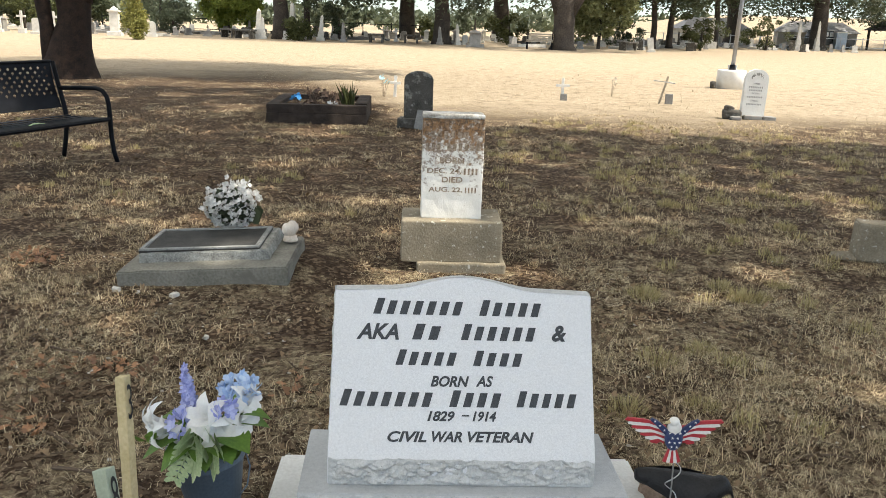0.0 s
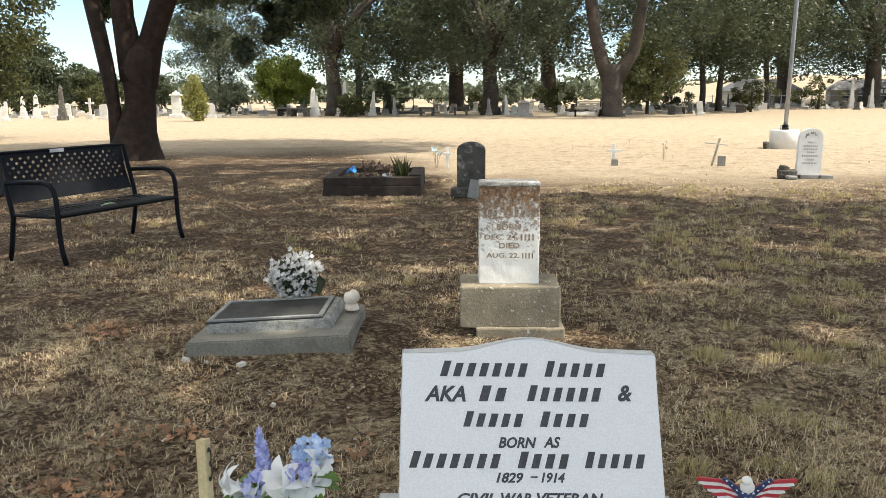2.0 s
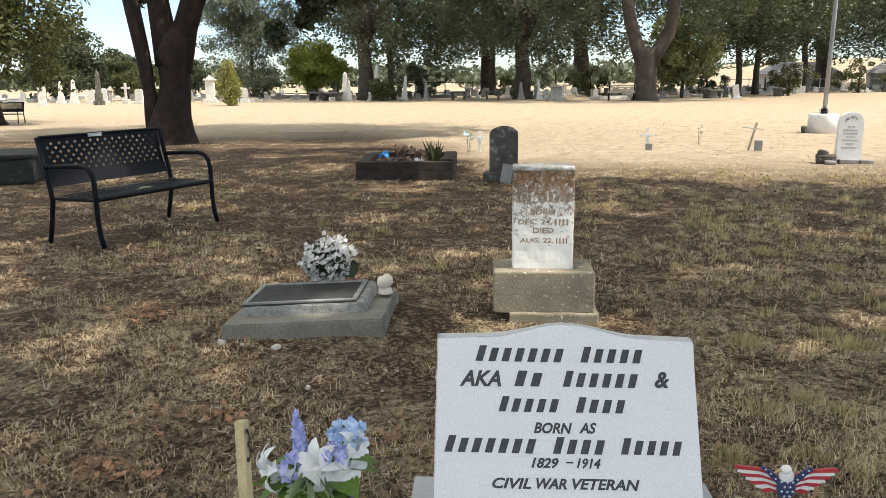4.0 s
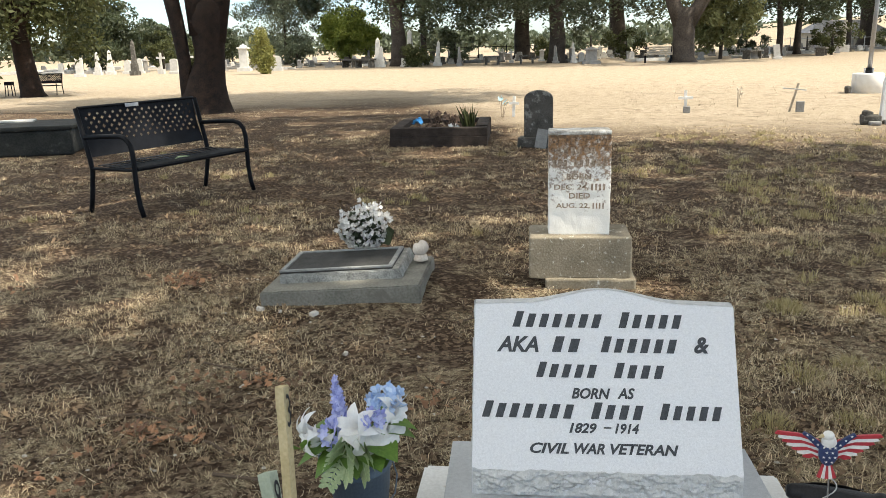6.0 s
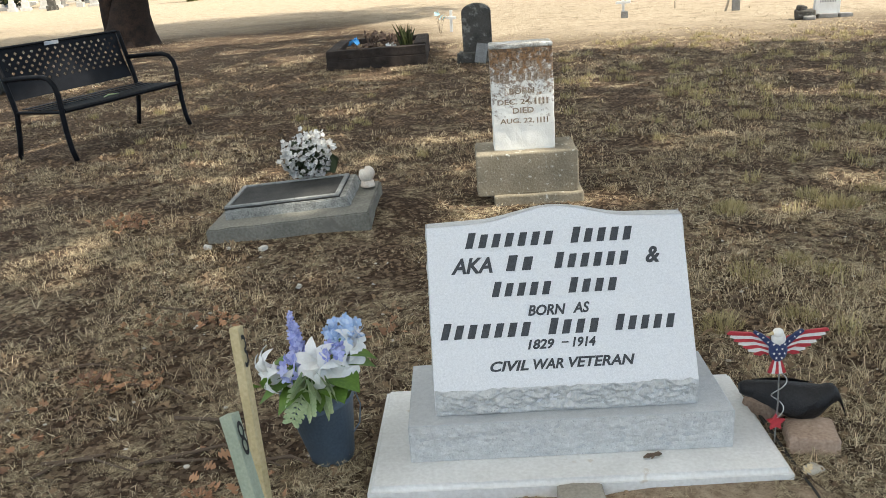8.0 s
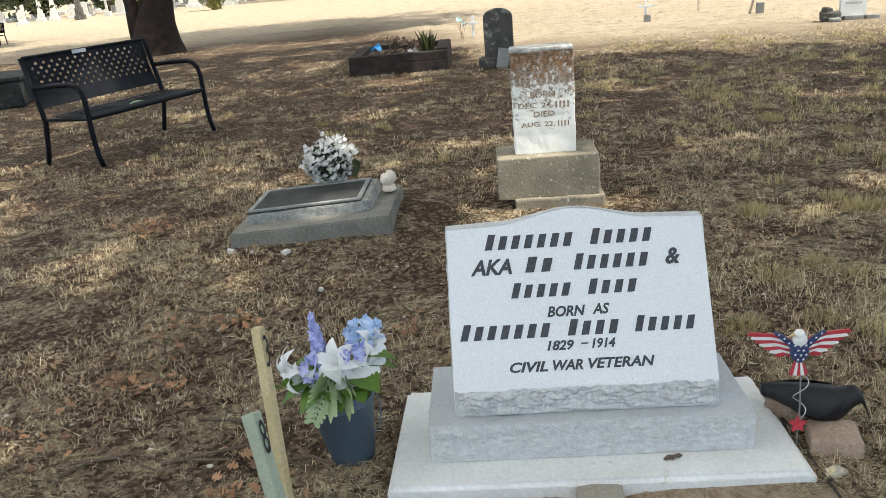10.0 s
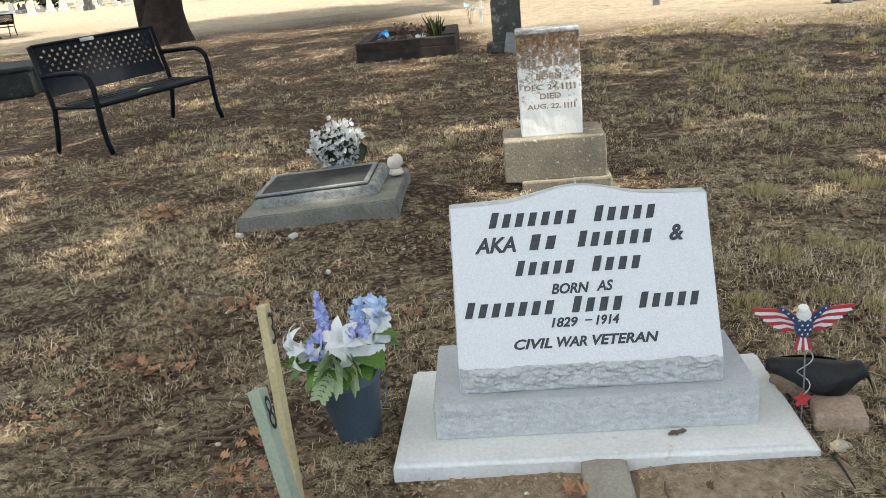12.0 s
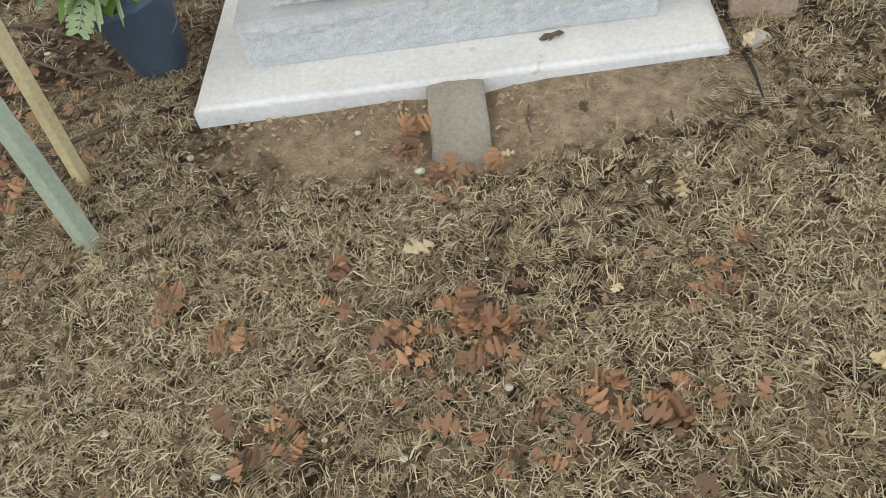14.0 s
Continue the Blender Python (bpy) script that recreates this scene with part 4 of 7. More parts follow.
def sword_plant():
    t = thing("iris_plant", "clump of upright green sword-shaped leaves in the raised bed", "plant", m=pose(-0.92, 9.93, 0.17, 0, 0, -4.8))
    rng = random.Random(8)
    bm = bmesh.new()
    for i in range(34):
        a, lean, h = rng.uniform(0, 6.28), rng.uniform(0.05, 0.5), rng.uniform(0.22, 0.42)
        b = Vector((rng.uniform(-0.08, 0.08), rng.uniform(-0.06, 0.06), 0))
        d = Vector((math.cos(a), math.sin(a), 0))
        w = Vector((-d.y, d.x, 0)) * 0.014
        p = [b, b + d * lean * h * 0.4 + Vector((0, 0, h * 0.6)), b + d * lean * h + Vector((0, 0, h))]
        vs = [bm.verts.new(q) for q in (p[0] - w, p[0] + w, p[1] + w, p[2], p[1] - w)]
        bm.faces.new(vs)
    part("leaf_blades", bm, LEAF_OLIVE, t)


sword_plant()


def small_spray(name, label, category, m, mat, count, height, seed, stem=DRY_STEM, spread=0.08, size=0.03):
    t = thing(name, label, category, m=m)
    rng = random.Random(seed)
    bm, bl = bmesh.new(), bmesh.new()
    for i in range(count):
        top = Vector((rng.gauss(0, spread), rng.gauss(0, spread), height * rng.uniform(0.6, 1.0)))
        tube(bm, [(top.x * 0.2, top.y * 0.2, 0), top * 0.6, top], 0.003, 4)
        petals(bl, top, size * rng.uniform(0.7, 1.2), 5, seed * 50 + i, 0.2)
    part("stems", bm, stem, t)
    part("blossoms", bl, mat, t)
    return t


small_spray("blue_silk_flower", "bright blue silk flower at the corner of the raised bed", "flower", pose(-1.65, 10.22, 0.2, 0, 0, -4.4), BLUE_BRIGHT, 7, 0.13, 3, size=0.05, spread=0.04)
small_spray("dried_plant", "dried brown sprigs in the raised bed", "dried plant", pose(-1.44, 10.27, 0.17, 0, 0, -4.5), DRY_STEM, 16, 0.26, 4, size=0.035)
small_spray("dried_plant", "dried reddish brown sprigs in the raised bed", "dried plant", pose(-1.12, 10.30, 0.17, 0, 0, -4.7), DRY_STEM, 26, 0.22, 6, size=0.04, spread=0.13)
small_spray("white_silk_flower", "small white silk flower in the raised bed", "flower", pose(-1.11, 9.88, 0.18, 0, 0, -4.7), PETAL_WHITE, 6, 0.1, 7, size=0.05, spread=0.03)
small_spray("dried_plant", "low dry stubble of brown sprigs in the raised bed", "dried plant", pose(-1.38, 10.07, 0.17, 0, 0, -4.5), DRY_STEM, 30, 0.12, 9, size=0.04, spread=0.16)

# ---- other stones near by ----


def arched(width, rise, height, n=10, shoulder=0.0):
    """Outline of a tablet with a rounded head."""
    pts = [(-width / 2, 0), (width / 2, 0)]
    for i in range(n + 1):
        a = math.pi * i / n
        pts.append((math.cos(a) * (width / 2 - shoulder), height - rise + math.sin(a) * rise))
    return pts


def dark_headstone():
    t = thing("dark_headstone", "round-topped headstone blackened by weather on a low base", "gravestone", m=pose(0.06, 9.52, 0, 0, 0, -8.4))
    bm = prism(bmesh.new(), arched(0.385, 0.115, 0.665), -0.05, 0.06, 0.008)
    part("tablet", bm, DARK_STONE, t, m=Matrix.Translation((0, 0, 0.10)))
    part("base", worn_block((0.54, 0.28, 0.14), 0.015, 4, 0.005), DARK_STONE, t)
    bm = box(bmesh.new(), (0, 0, 0.14), (0.15, 0.025, 0.26), 0.005)
    leaner = part("leaning_plaque", bm, GREY_STONE, None, m=pose(0.07, 9.27, 0, -16, 9, -8))
    tagged(leaner, "small grey stone plaque leaning against the dark headstone", "plaque")


dark_headstone()


def white_cross(m, h, arm, group="grave crosses"):
    t = thing("white_cross", "small white wooden grave cross", "cross", group, m)
    part("upright", box(bmesh.new(), (0, 0, h / 2), (0.055, 0.02, h), 0.003), WHITE_PAINT, t)
    part("crossbar", box(bmesh.new(), (0, -0.015, h * 0.66), (arm, 0.016, 0.05), 0.003), WHITE_PAINT, t)
    return t


white_cross(pose(-0.29, 14.31, 0, 0, 2, -5.2), 0.40, 0.20)
white_cross(pose(3.02, 14.63, 0, 0, -1, -6.6), 0.43, 0.28)
bm = box(bmesh.new(), (0, 0, 0.06), (0.13, 0.08, 0.13), 0.006)
foot = part("marker_block", bm, GREY_STONE, None, m=pose(3.03, 14.56, 0, 0, 0, -6.6))
tagged(foot, "small grey marker block at the foot of a white cross", "marker")
small_spray("teal_silk_flower", "teal and white silk flowers beside a small cross", "flower", pose(-0.50, 14.22, 0, 0, 0, -5.1), TEAL, 6, 0.42, 12, size=0.05, spread=0.05)
small_spray("dried_flower", "dried flower stem standing in the grass", "dried flower", pose(4.32, 15.87, 0, 0, 0, -7), WOOD_OLD, 7, 0.40, 13, stem=WOOD_OLD, size=0.04, spread=0.05)


def leaning_cross():
    t = thing("leaning_cross", "thin weathered wooden cross leaning in the dry grass", "cross", "grave crosses", pose(4.90, 14.41, 0, 0, 14, -7.3))
    part("upright", box(bmesh.new(), (0, 0, 0.27), (0.042, 0.02, 0.56), 0.003), WOOD_OLD, t)
    part("crossbar", box(bmesh.new(), (0.02, -0.02, 0.43), (0.42, 0.015, 0.022), 0.002, pose(0, 0, 0, 0, -8, 0)), PALE_STONE, t)
    b = part("marker_block", box(bmesh.new(), (0, 0, 0.10), (0.14, 0.09, 0.20), 0.008), GREY_STONE, None, m=pose(5.07, 14.34, 0, 0, 0, -7.4))
    tagged(b, "small grey marker block in the dry grass", "marker")


leaning_cross()


def white_headstone():
    t = thing("white_headstone", "round-topped white marble headstone with worn carved lettering", "gravestone", m=pose(5.70, 11.88, 0, 0, 1.5, -3.9))
    part("tablet", prism(bmesh.new(), arched(0.39, 0.17, 0.78), -0.04, 0.05, 0.006), WHITE_STONE, t, m=Matrix.Translation((0, 0, 0.05)))
    part("footing", worn_block((0.30, 0.22, 0.07), 0.012, 3, 0.005), GREY_STONE, t)
    part("footing", worn_block((0.20, 0.2, 0.07), 0.012, 3, 0.005, seed=3), GREY_STONE, t, m=Matrix.Translation((0.28, -0.02, 0)))
    f = Matrix.Translation((0, -0.042, 0.05))
    for n, w, z in ((6, 0.11, 0.53), (8, 0.24, 0.47), (8, 0.22, 0.42), (9, 0.26, 0.31), (10, 0.25, 0.19)):
        part("lettering", letter_bars(n, -w / 2, z, w / 2, z + 0.028, 0, 0.5, depth=0.002), GREY_STONE, t, "worn bars of carved lettering", m=f)
    for word, w, z in (("BORN", 0.12, 0.37), ("DIED", 0.13, 0.25)):
        part("lettering", glyphs(word, -w / 2, z, w / 2, z + 0.028, 0, 0.01, 0.002), GREY_STONE, t, "worn carved lettering", m=f)
    bm = bmesh.new()
    for i in range(9):
        a = math.pi * (0.15 + 0.7 * i / 8)
        petals(bm, Vector((math.cos(a) * 0.10, -0.002, 0.60 + math.sin(a) * 0.10)), 0.03, 4, i, 0.02)
    for v in bm.verts:
        v.co.y = -0.002
    part("carved_wreath", bm, GREY_STONE, t, "carved wreath in the rounded head", m=f)
    v = thing("broken_block", "dark broken stone block beside the white headstone", "stone", m=pose(5.36, 11.87, 0, 0, 0, -7.8))
    part("block", worn_block((0.30, 0.22, 0.15), 0.03, 4, 0.02, 8, 7), DARK_STONE, v)
    part("chip", worn_block((0.14, 0.12, 0.10), 0.03, 3, 0.02, 9, 8), DARK_STONE, v, m=pose(-0.06, -0.02, 0.12, 0, 8, 20))
    part("plinth", worn_block((0.16, 0.16, 0.06), 0.02, 3, 0.01, 9, 9), GREY_STONE, v, m=pose(0.03, -0.16, 0))


white_headstone()


def flagpole():
    t = thing("flagpole", "tall galvanised flagpole rising from a white concrete drum", "flagpole", m=pose(8.32, 19.52, 0, 0, 0, -7.7))
    bm = lathe(bmesh.new(), [(0.36, -0.05), (0.36, 0.44), (0.345, 0.47), (0.1, 0.475)], 40)
    part("drum", bm, WHITE_PAINT, t, "white painted concrete drum", smooth=True)
    part("pole", lathe(bmesh.new(), [(0.054, 0.47), (0.052, 2.0), (0.045, 9.0), (0.01, 9.1)], 16, pose(0, 0, 0, 0, 1.2, 0)), POLE, t, smooth=True)
    for a in range(4):
        part("bolt", lathe(bmesh.new(), [(0.012, 0.46), (0.012, 0.56), (0.02, 0.56), (0.02, 0.59)], 8, pose(0.13 * math.cos(a * 1.57 + 0.6), 0.13 * math.sin(a * 1.57 + 0.6), 0)), STEEL, t)
    part("shoe", lathe(bmesh.new(), [(0.11, 0.47), (0.11, 0.50), (0.075, 0.53), (0.07, 0.60)], 16), IRON, t)
    r = thing("round_stone", "small dark rounded stone by the concrete drum", "stone", m=pose(7.81, 19.37, 0, 0, 0, -7.6))
    part("stone", worn_block((0.14, 0.14, 0.18), 0.05, 2, 0.02, 9, 3), DARK_STONE, r)


flagpole()


def grave_vault():
    t = thing("grave_vault", "dark low stone vault with a paler stain, under the trees", "grave vault", m=pose(-8.00, 9.52, 0, 0, 0, 16.4) @ Matrix.Scale(1.07, 4))
    part("body", worn_block((2.6, 1.15, 0.33), 0.03, 8, 0.01, 4, 5), VAULT_STONE, t)
    part("lid", worn_block((2.66, 1.2, 0.06), 0.02, 8, 0.008, 4, 6), VAULT_STONE, t, m=Matrix.Translation((0, 0, 0.33)))
    part("debris", worn_block((0.5, 0.2, 0.03), 0.01, 3, 0.01, 12, 6), PALE_STONE, t, "pale debris on the lid", m=Matrix.Translation((0.4, 0.3, 0.39)))


grave_vault()

p = thing("stone_post", "short tan sandstone post with a low stone beside it", "stone post", m=pose(2.88, 3.16, 0, 0, 0, -14.6) @ Matrix.Scale(0.96, 4))
part("post", worn_block((0.26, 0.16, 0.27), 0.02, 4, 0.008, 9, 4), SANDSTONE, p)
part("low_stone", worn_block((0.16, 0.14, 0.05), 0.02, 3, 0.008, 9, 5), SANDSTONE, p, m=Matrix.Translation((-0.17, 0.0, -0.01)))

# ---- things round the monument ----


def bucket():
    t = thing("flower_bucket", "slate blue plastic florist bucket with a thin wire handle", "bucket", m=pose(-0.702, 0.262, -0.008, 0, -5, 0) @ Matrix.Scale(1.08, 4))
    bm = lathe(bmesh.new(), [(0.055, 0), (0.060, 0.004), (0.091, 0.185), (0.095, 0.186), (0.0955, 0.19), (0.099, 0.222), (0.103, 0.224), (0.103, 0.229), (0.096, 0.229), (0.088, 0.19), (0.058, 0.02), (0.01, 0.018)], 40)
    part("pail", bm, PLASTIC_BLUE, t, smooth=True)
    bm = bmesh.new()
    tube(bm, [(0.098, 0.0, 0.20), (0.112, -0.03, 0.17), (0.105, -0.055, 0.13), (0.085, -0.07, 0.11)], 0.0022, 6)
    part("handle", bm, PLASTIC_BLUE, t, smooth=True)


bucket()


def lily(bm, c, ax, r, seed):
    """A large open trumpet flower with six pointed curled petals."""
    rng = random.Random(seed)
    ax = Vector(ax).normalized()
    side = ax.orthogonal().normalized()
    up = ax.cross(side)
    for k in range(6):
        a = math.pi / 3 * k + rng.uniform(-0.15, 0.15)
        d = side * math.cos(a) + up * math.sin(a)
        w = ax.cross(d)
        rows = []
        for f, out, fwd, wid in ((0, 0.05, -0.6, 0.06), (0.25, 0.18, -0.1, 0.20), (0.5, 0.42, 0.2, 0.29), (0.72, 0.70, 0.24, 0.25), (0.9, 0.95, 0.08, 0.13), (1.0, 1.12, -0.14, 0.015)):
            p = Vector(c) + d * out * r + ax * fwd * r
            rows.append([bm.verts.new(p - w * wid * r), bm.verts.new(p - ax * 0.10 * r * (1 - f * 0.5)), bm.verts.new(p + w * wid * r)])
        for x, y in zip(rows, rows[1:]):
            for j in range(2):
                bm.faces.new((x[j], x[j + 1], y[j + 1], y[j]))


def big_leaf(bm, base, tip, width, bend=0.02):
    base, tip = Vector(base), Vector(tip)
    d = tip - base
    w = d.cross(Vector((0, 0, 1))).normalized()
    if w.length < 0.5:
        w = Vector((1, 0, 0))
    rows = []
    for f, k in ((0, 0.06), (0.2, 0.36), (0.45, 0.5), (0.7, 0.38), (0.9, 0.14), (1.0, 0.01)):
        p = base + d * f + Vector((0, 0, bend * math.sin(f * math.pi)))
        rows.append([bm.verts.new(p - w * width * k + Vector((0, 0, 0.15 * width * k))), bm.verts.new(p), bm.verts.new(p + w * width * k + Vector((0, 0, 0.15 * width * k)))])
    for x, y in zip(rows, rows[1:]):
        for j in range(2):
            bm.faces.new((x[j], x[j + 1], y[j + 1], y[j]))


def fern(bm, base, tip, leafs=7):
    base, tip = Vector(base), Vector(tip)
    d = tip - base
    w = d.cross(Vector((0.2, 1, 0.3))).normalized()
    tube(bm, [base, base + d * 0.5, tip], 0.0025, 5)
    for i in range(1, leafs + 1):
        f = 0.25 + 0.75 * i / leafs
        p = base + d * f
        ln = 0.043 * (1.15 - f * 0.6)
        for s in (-1, 1):
            q = p + w * s * ln + d.normalized() * ln * 0.45
            e = d.normalized() * 0.0075
            m1 = p + (q - p) * 0.6
            bm.faces.new([bm.verts.new(x) for x in (p - e * 0.6, m1 - e * 1.2, q - e * 0.5, q + e * 0.6, m1 + e * 1.2, p + e * 0.6)])


def bouquet():
    t = thing("silk_bouquet", "silk bouquet of white lilies and blue hydrangea in the bucket", "flowers", m=pose(-0.722, 0.263, 0.196))
    rng = random.Random(21)
    for i, (c, ax, r) in enumerate((((-0.12, -0.06, 0.13), (-0.9, -0.45, 0.1), 0.088), ((0.12, -0.02, 0.185), (0.75, -0.5, 0.5), 0.07), ((-0.135, -0.03, 0.10), (-0.8, -0.5, -0.25), 0.08), ((-0.08, -0.07, 0.105), (-0.3, -0.9, -0.3), 0.07), ((0.02, -0.085, 0.165), (-0.2, -0.85, 0.5), 0.08), ((0.055, -0.09, 0.135), (0.35, -0.9, -0.1), 0.085), ((0.115, -0.05, 0.145), (0.8, -0.65, 0.1), 0.075))):
        bm = bmesh.new()
        lily(bm, c, ax, r * 0.78, i)
        part("lily", bm, PETAL_WHITE, t, "white silk lily", smooth=True)
    for c, r, n, mat, nm in (((0.095, 0.02, 0.185), 0.052, 60, PETAL_BLUE, "hydrangea"), ((0.075, -0.085, 0.185), 0.026, 16, PETAL_VIOLET, "hydrangea"), ((-0.05, -0.075, 0.14), 0.03, 14, PETAL_VIOLET, "hydrangea")):
        bm = bmesh.new()
        for i in range(n):
            p = Vector((rng.gauss(0, 1), rng.gauss(0, 1) - 0.4, rng.gauss(0, 1) + 0.3)).normalized()
            petals(bm, Vector(c) + p * r, 0.017, 5, rng.randint(0, 9999), 0.15)
        part(nm, bm, mat, t, "cluster of blue silk blossoms")
    bm = bmesh.new()
    for i in range(46):
        f = i / 45
        a = i * 2.4
        c = Vector((-0.04 - 0.012 * f, 0.0, 0.15 + 0.125 * f)) + Vector((math.cos(a), math.sin(a), 0)) * 0.017 * (1.15 - f)
        petals(bm, c, 0.0125 * (1.2 - 0.5 * f), 5, i + 300, 0.2)
    tube(bm, [(-0.035, 0, 0.02), (-0.051, 0, 0.265)], 0.004, 5)
    part("delphinium", bm, PETAL_VIOLET, t, "violet blue flower spike")
    for b, e, w in (((-0.03, -0.05, 0.10), (-0.15, -0.10, 0.045), 0.08), ((-0.04, -0.03, 0.10), (-0.16, -0.04, 0.06), 0.07), ((0.05, -0.06, 0.10), (0.14, -0.12, 0.075), 0.11), ((0.05, -0.01, 0.11), (0.18, -0.02, 0.10), 0.09), ((0.04, -0.07, 0.07), (0.10, -0.15, 0.06), 0.09),
                    ((0.0, 0.05, 0.12), (0.14, 0.09, 0.13), 0.08), ((-0.02, -0.07, 0.08), (-0.09, -0.14, 0.03), 0.08), ((0.03, 0.02, 0.10), (0.16, 0.06, 0.09), 0.08), ((-0.05, 0.03, 0.10), (-0.16, 0.07, 0.07), 0.08), ((0.07, -0.03, 0.14), (0.19, -0.05, 0.14), 0.06), ((0.0, -0.06, 0.07), (0.03, -0.15, 0.035), 0.08)):
        bm = bmesh.new()
        big_leaf(bm, b, e, w)
        part("leaf", bm, GREEN_SILK, t, smooth=True)
    for b, e in (((0.0, -0.07, 0.12), (-0.05, -0.155, 0.02)), ((0.02, -0.07, 0.12), (0.055, -0.145, 0.12)), ((-0.01, -0.07, 0.10), (0.01, -0.165, 0.04)), ((0.0, -0.06, 0.12), (-0.04, -0.14, 0.10)), ((0.03, -0.07, 0.11), (0.075, -0.15, 0.09)), ((0.03, -0.07, 0.10), (0.06, -0.165, 0.045)), ((0.0, -0.07, 0.10), (0.025, -0.16, 0.095))):
        bm = bmesh.new()
        fern(bm, b, e)
        part("fern", bm, FERN_SILK, t, "pale green fern sprig")
    bm = bmesh.new()
    for i in range(16):
        a = rng.uniform(0, 6.28)
        tube(bm, [(0.03 * math.cos(a), 0.03 * math.sin(a), -0.15), (0.07 * math.cos(a), 0.07 * math.sin(a), 0.06)], 0.003, 4)
    for i in range(40):
        petals(bm, Vector((rng.gauss(0, 0.05), rng.gauss(-0.01, 0.04), rng.uniform(0.01, 0.09))), 0.04, 3, i + 70, 0.3)
    part("stems", bm, GREEN_SILK, t)


bouquet()


def stake(label, base, top, mat, figure, size=0.036):
    """A square wooden lath driven into the soil, with a figure inked on one face."""
    base, top = Vector(base), Vector(top)
    d = (top - base).normalized()
    face = Vector((0.95, -0.31, 0))
    face = (face - d * face.dot(d)).normalized()
    side = (-face).cross(d)
    m = Matrix((side, -face, d)).transposed().to_4x4()
    m.translation = base
    t = thing("wooden_stake", label, "stake", "numbered stakes", m)
    ln = (top - base).length
    bm = box(bmesh.new(), (0, 0, ln / 2 - 0.06), (size, size, ln + 0.12), 0.002)
    bmesh.ops.subdivide_edges(bm, edges=[e for e in bm.edges if e.calc_length() > 0.2], cuts=14)
    roughen(bm, 0.002, 14)
    part("lath", bm, mat, t)
    part("figure", glyphs(figure, -size * 0.34, ln - 0.105, size * 0.34, ln - 0.02, 0, 0.0, 0), MARKER_INK, t, "inked black figure", m=Matrix.Translation((0, -size / 2 - 0.003, 0)))


stake("bare yellowish pine stake with an inked figure, leaning", (-0.812, -0.12, 0), (-0.85, 0.0, 0.558), LATH_YELLOW, "3", 0.026)
stake("pale green painted wooden stake with an inked figure, leaning", (-0.752, -0.305, 0), (-0.849, -0.17, 0.408), LATH_GREEN, "8", 0.034)


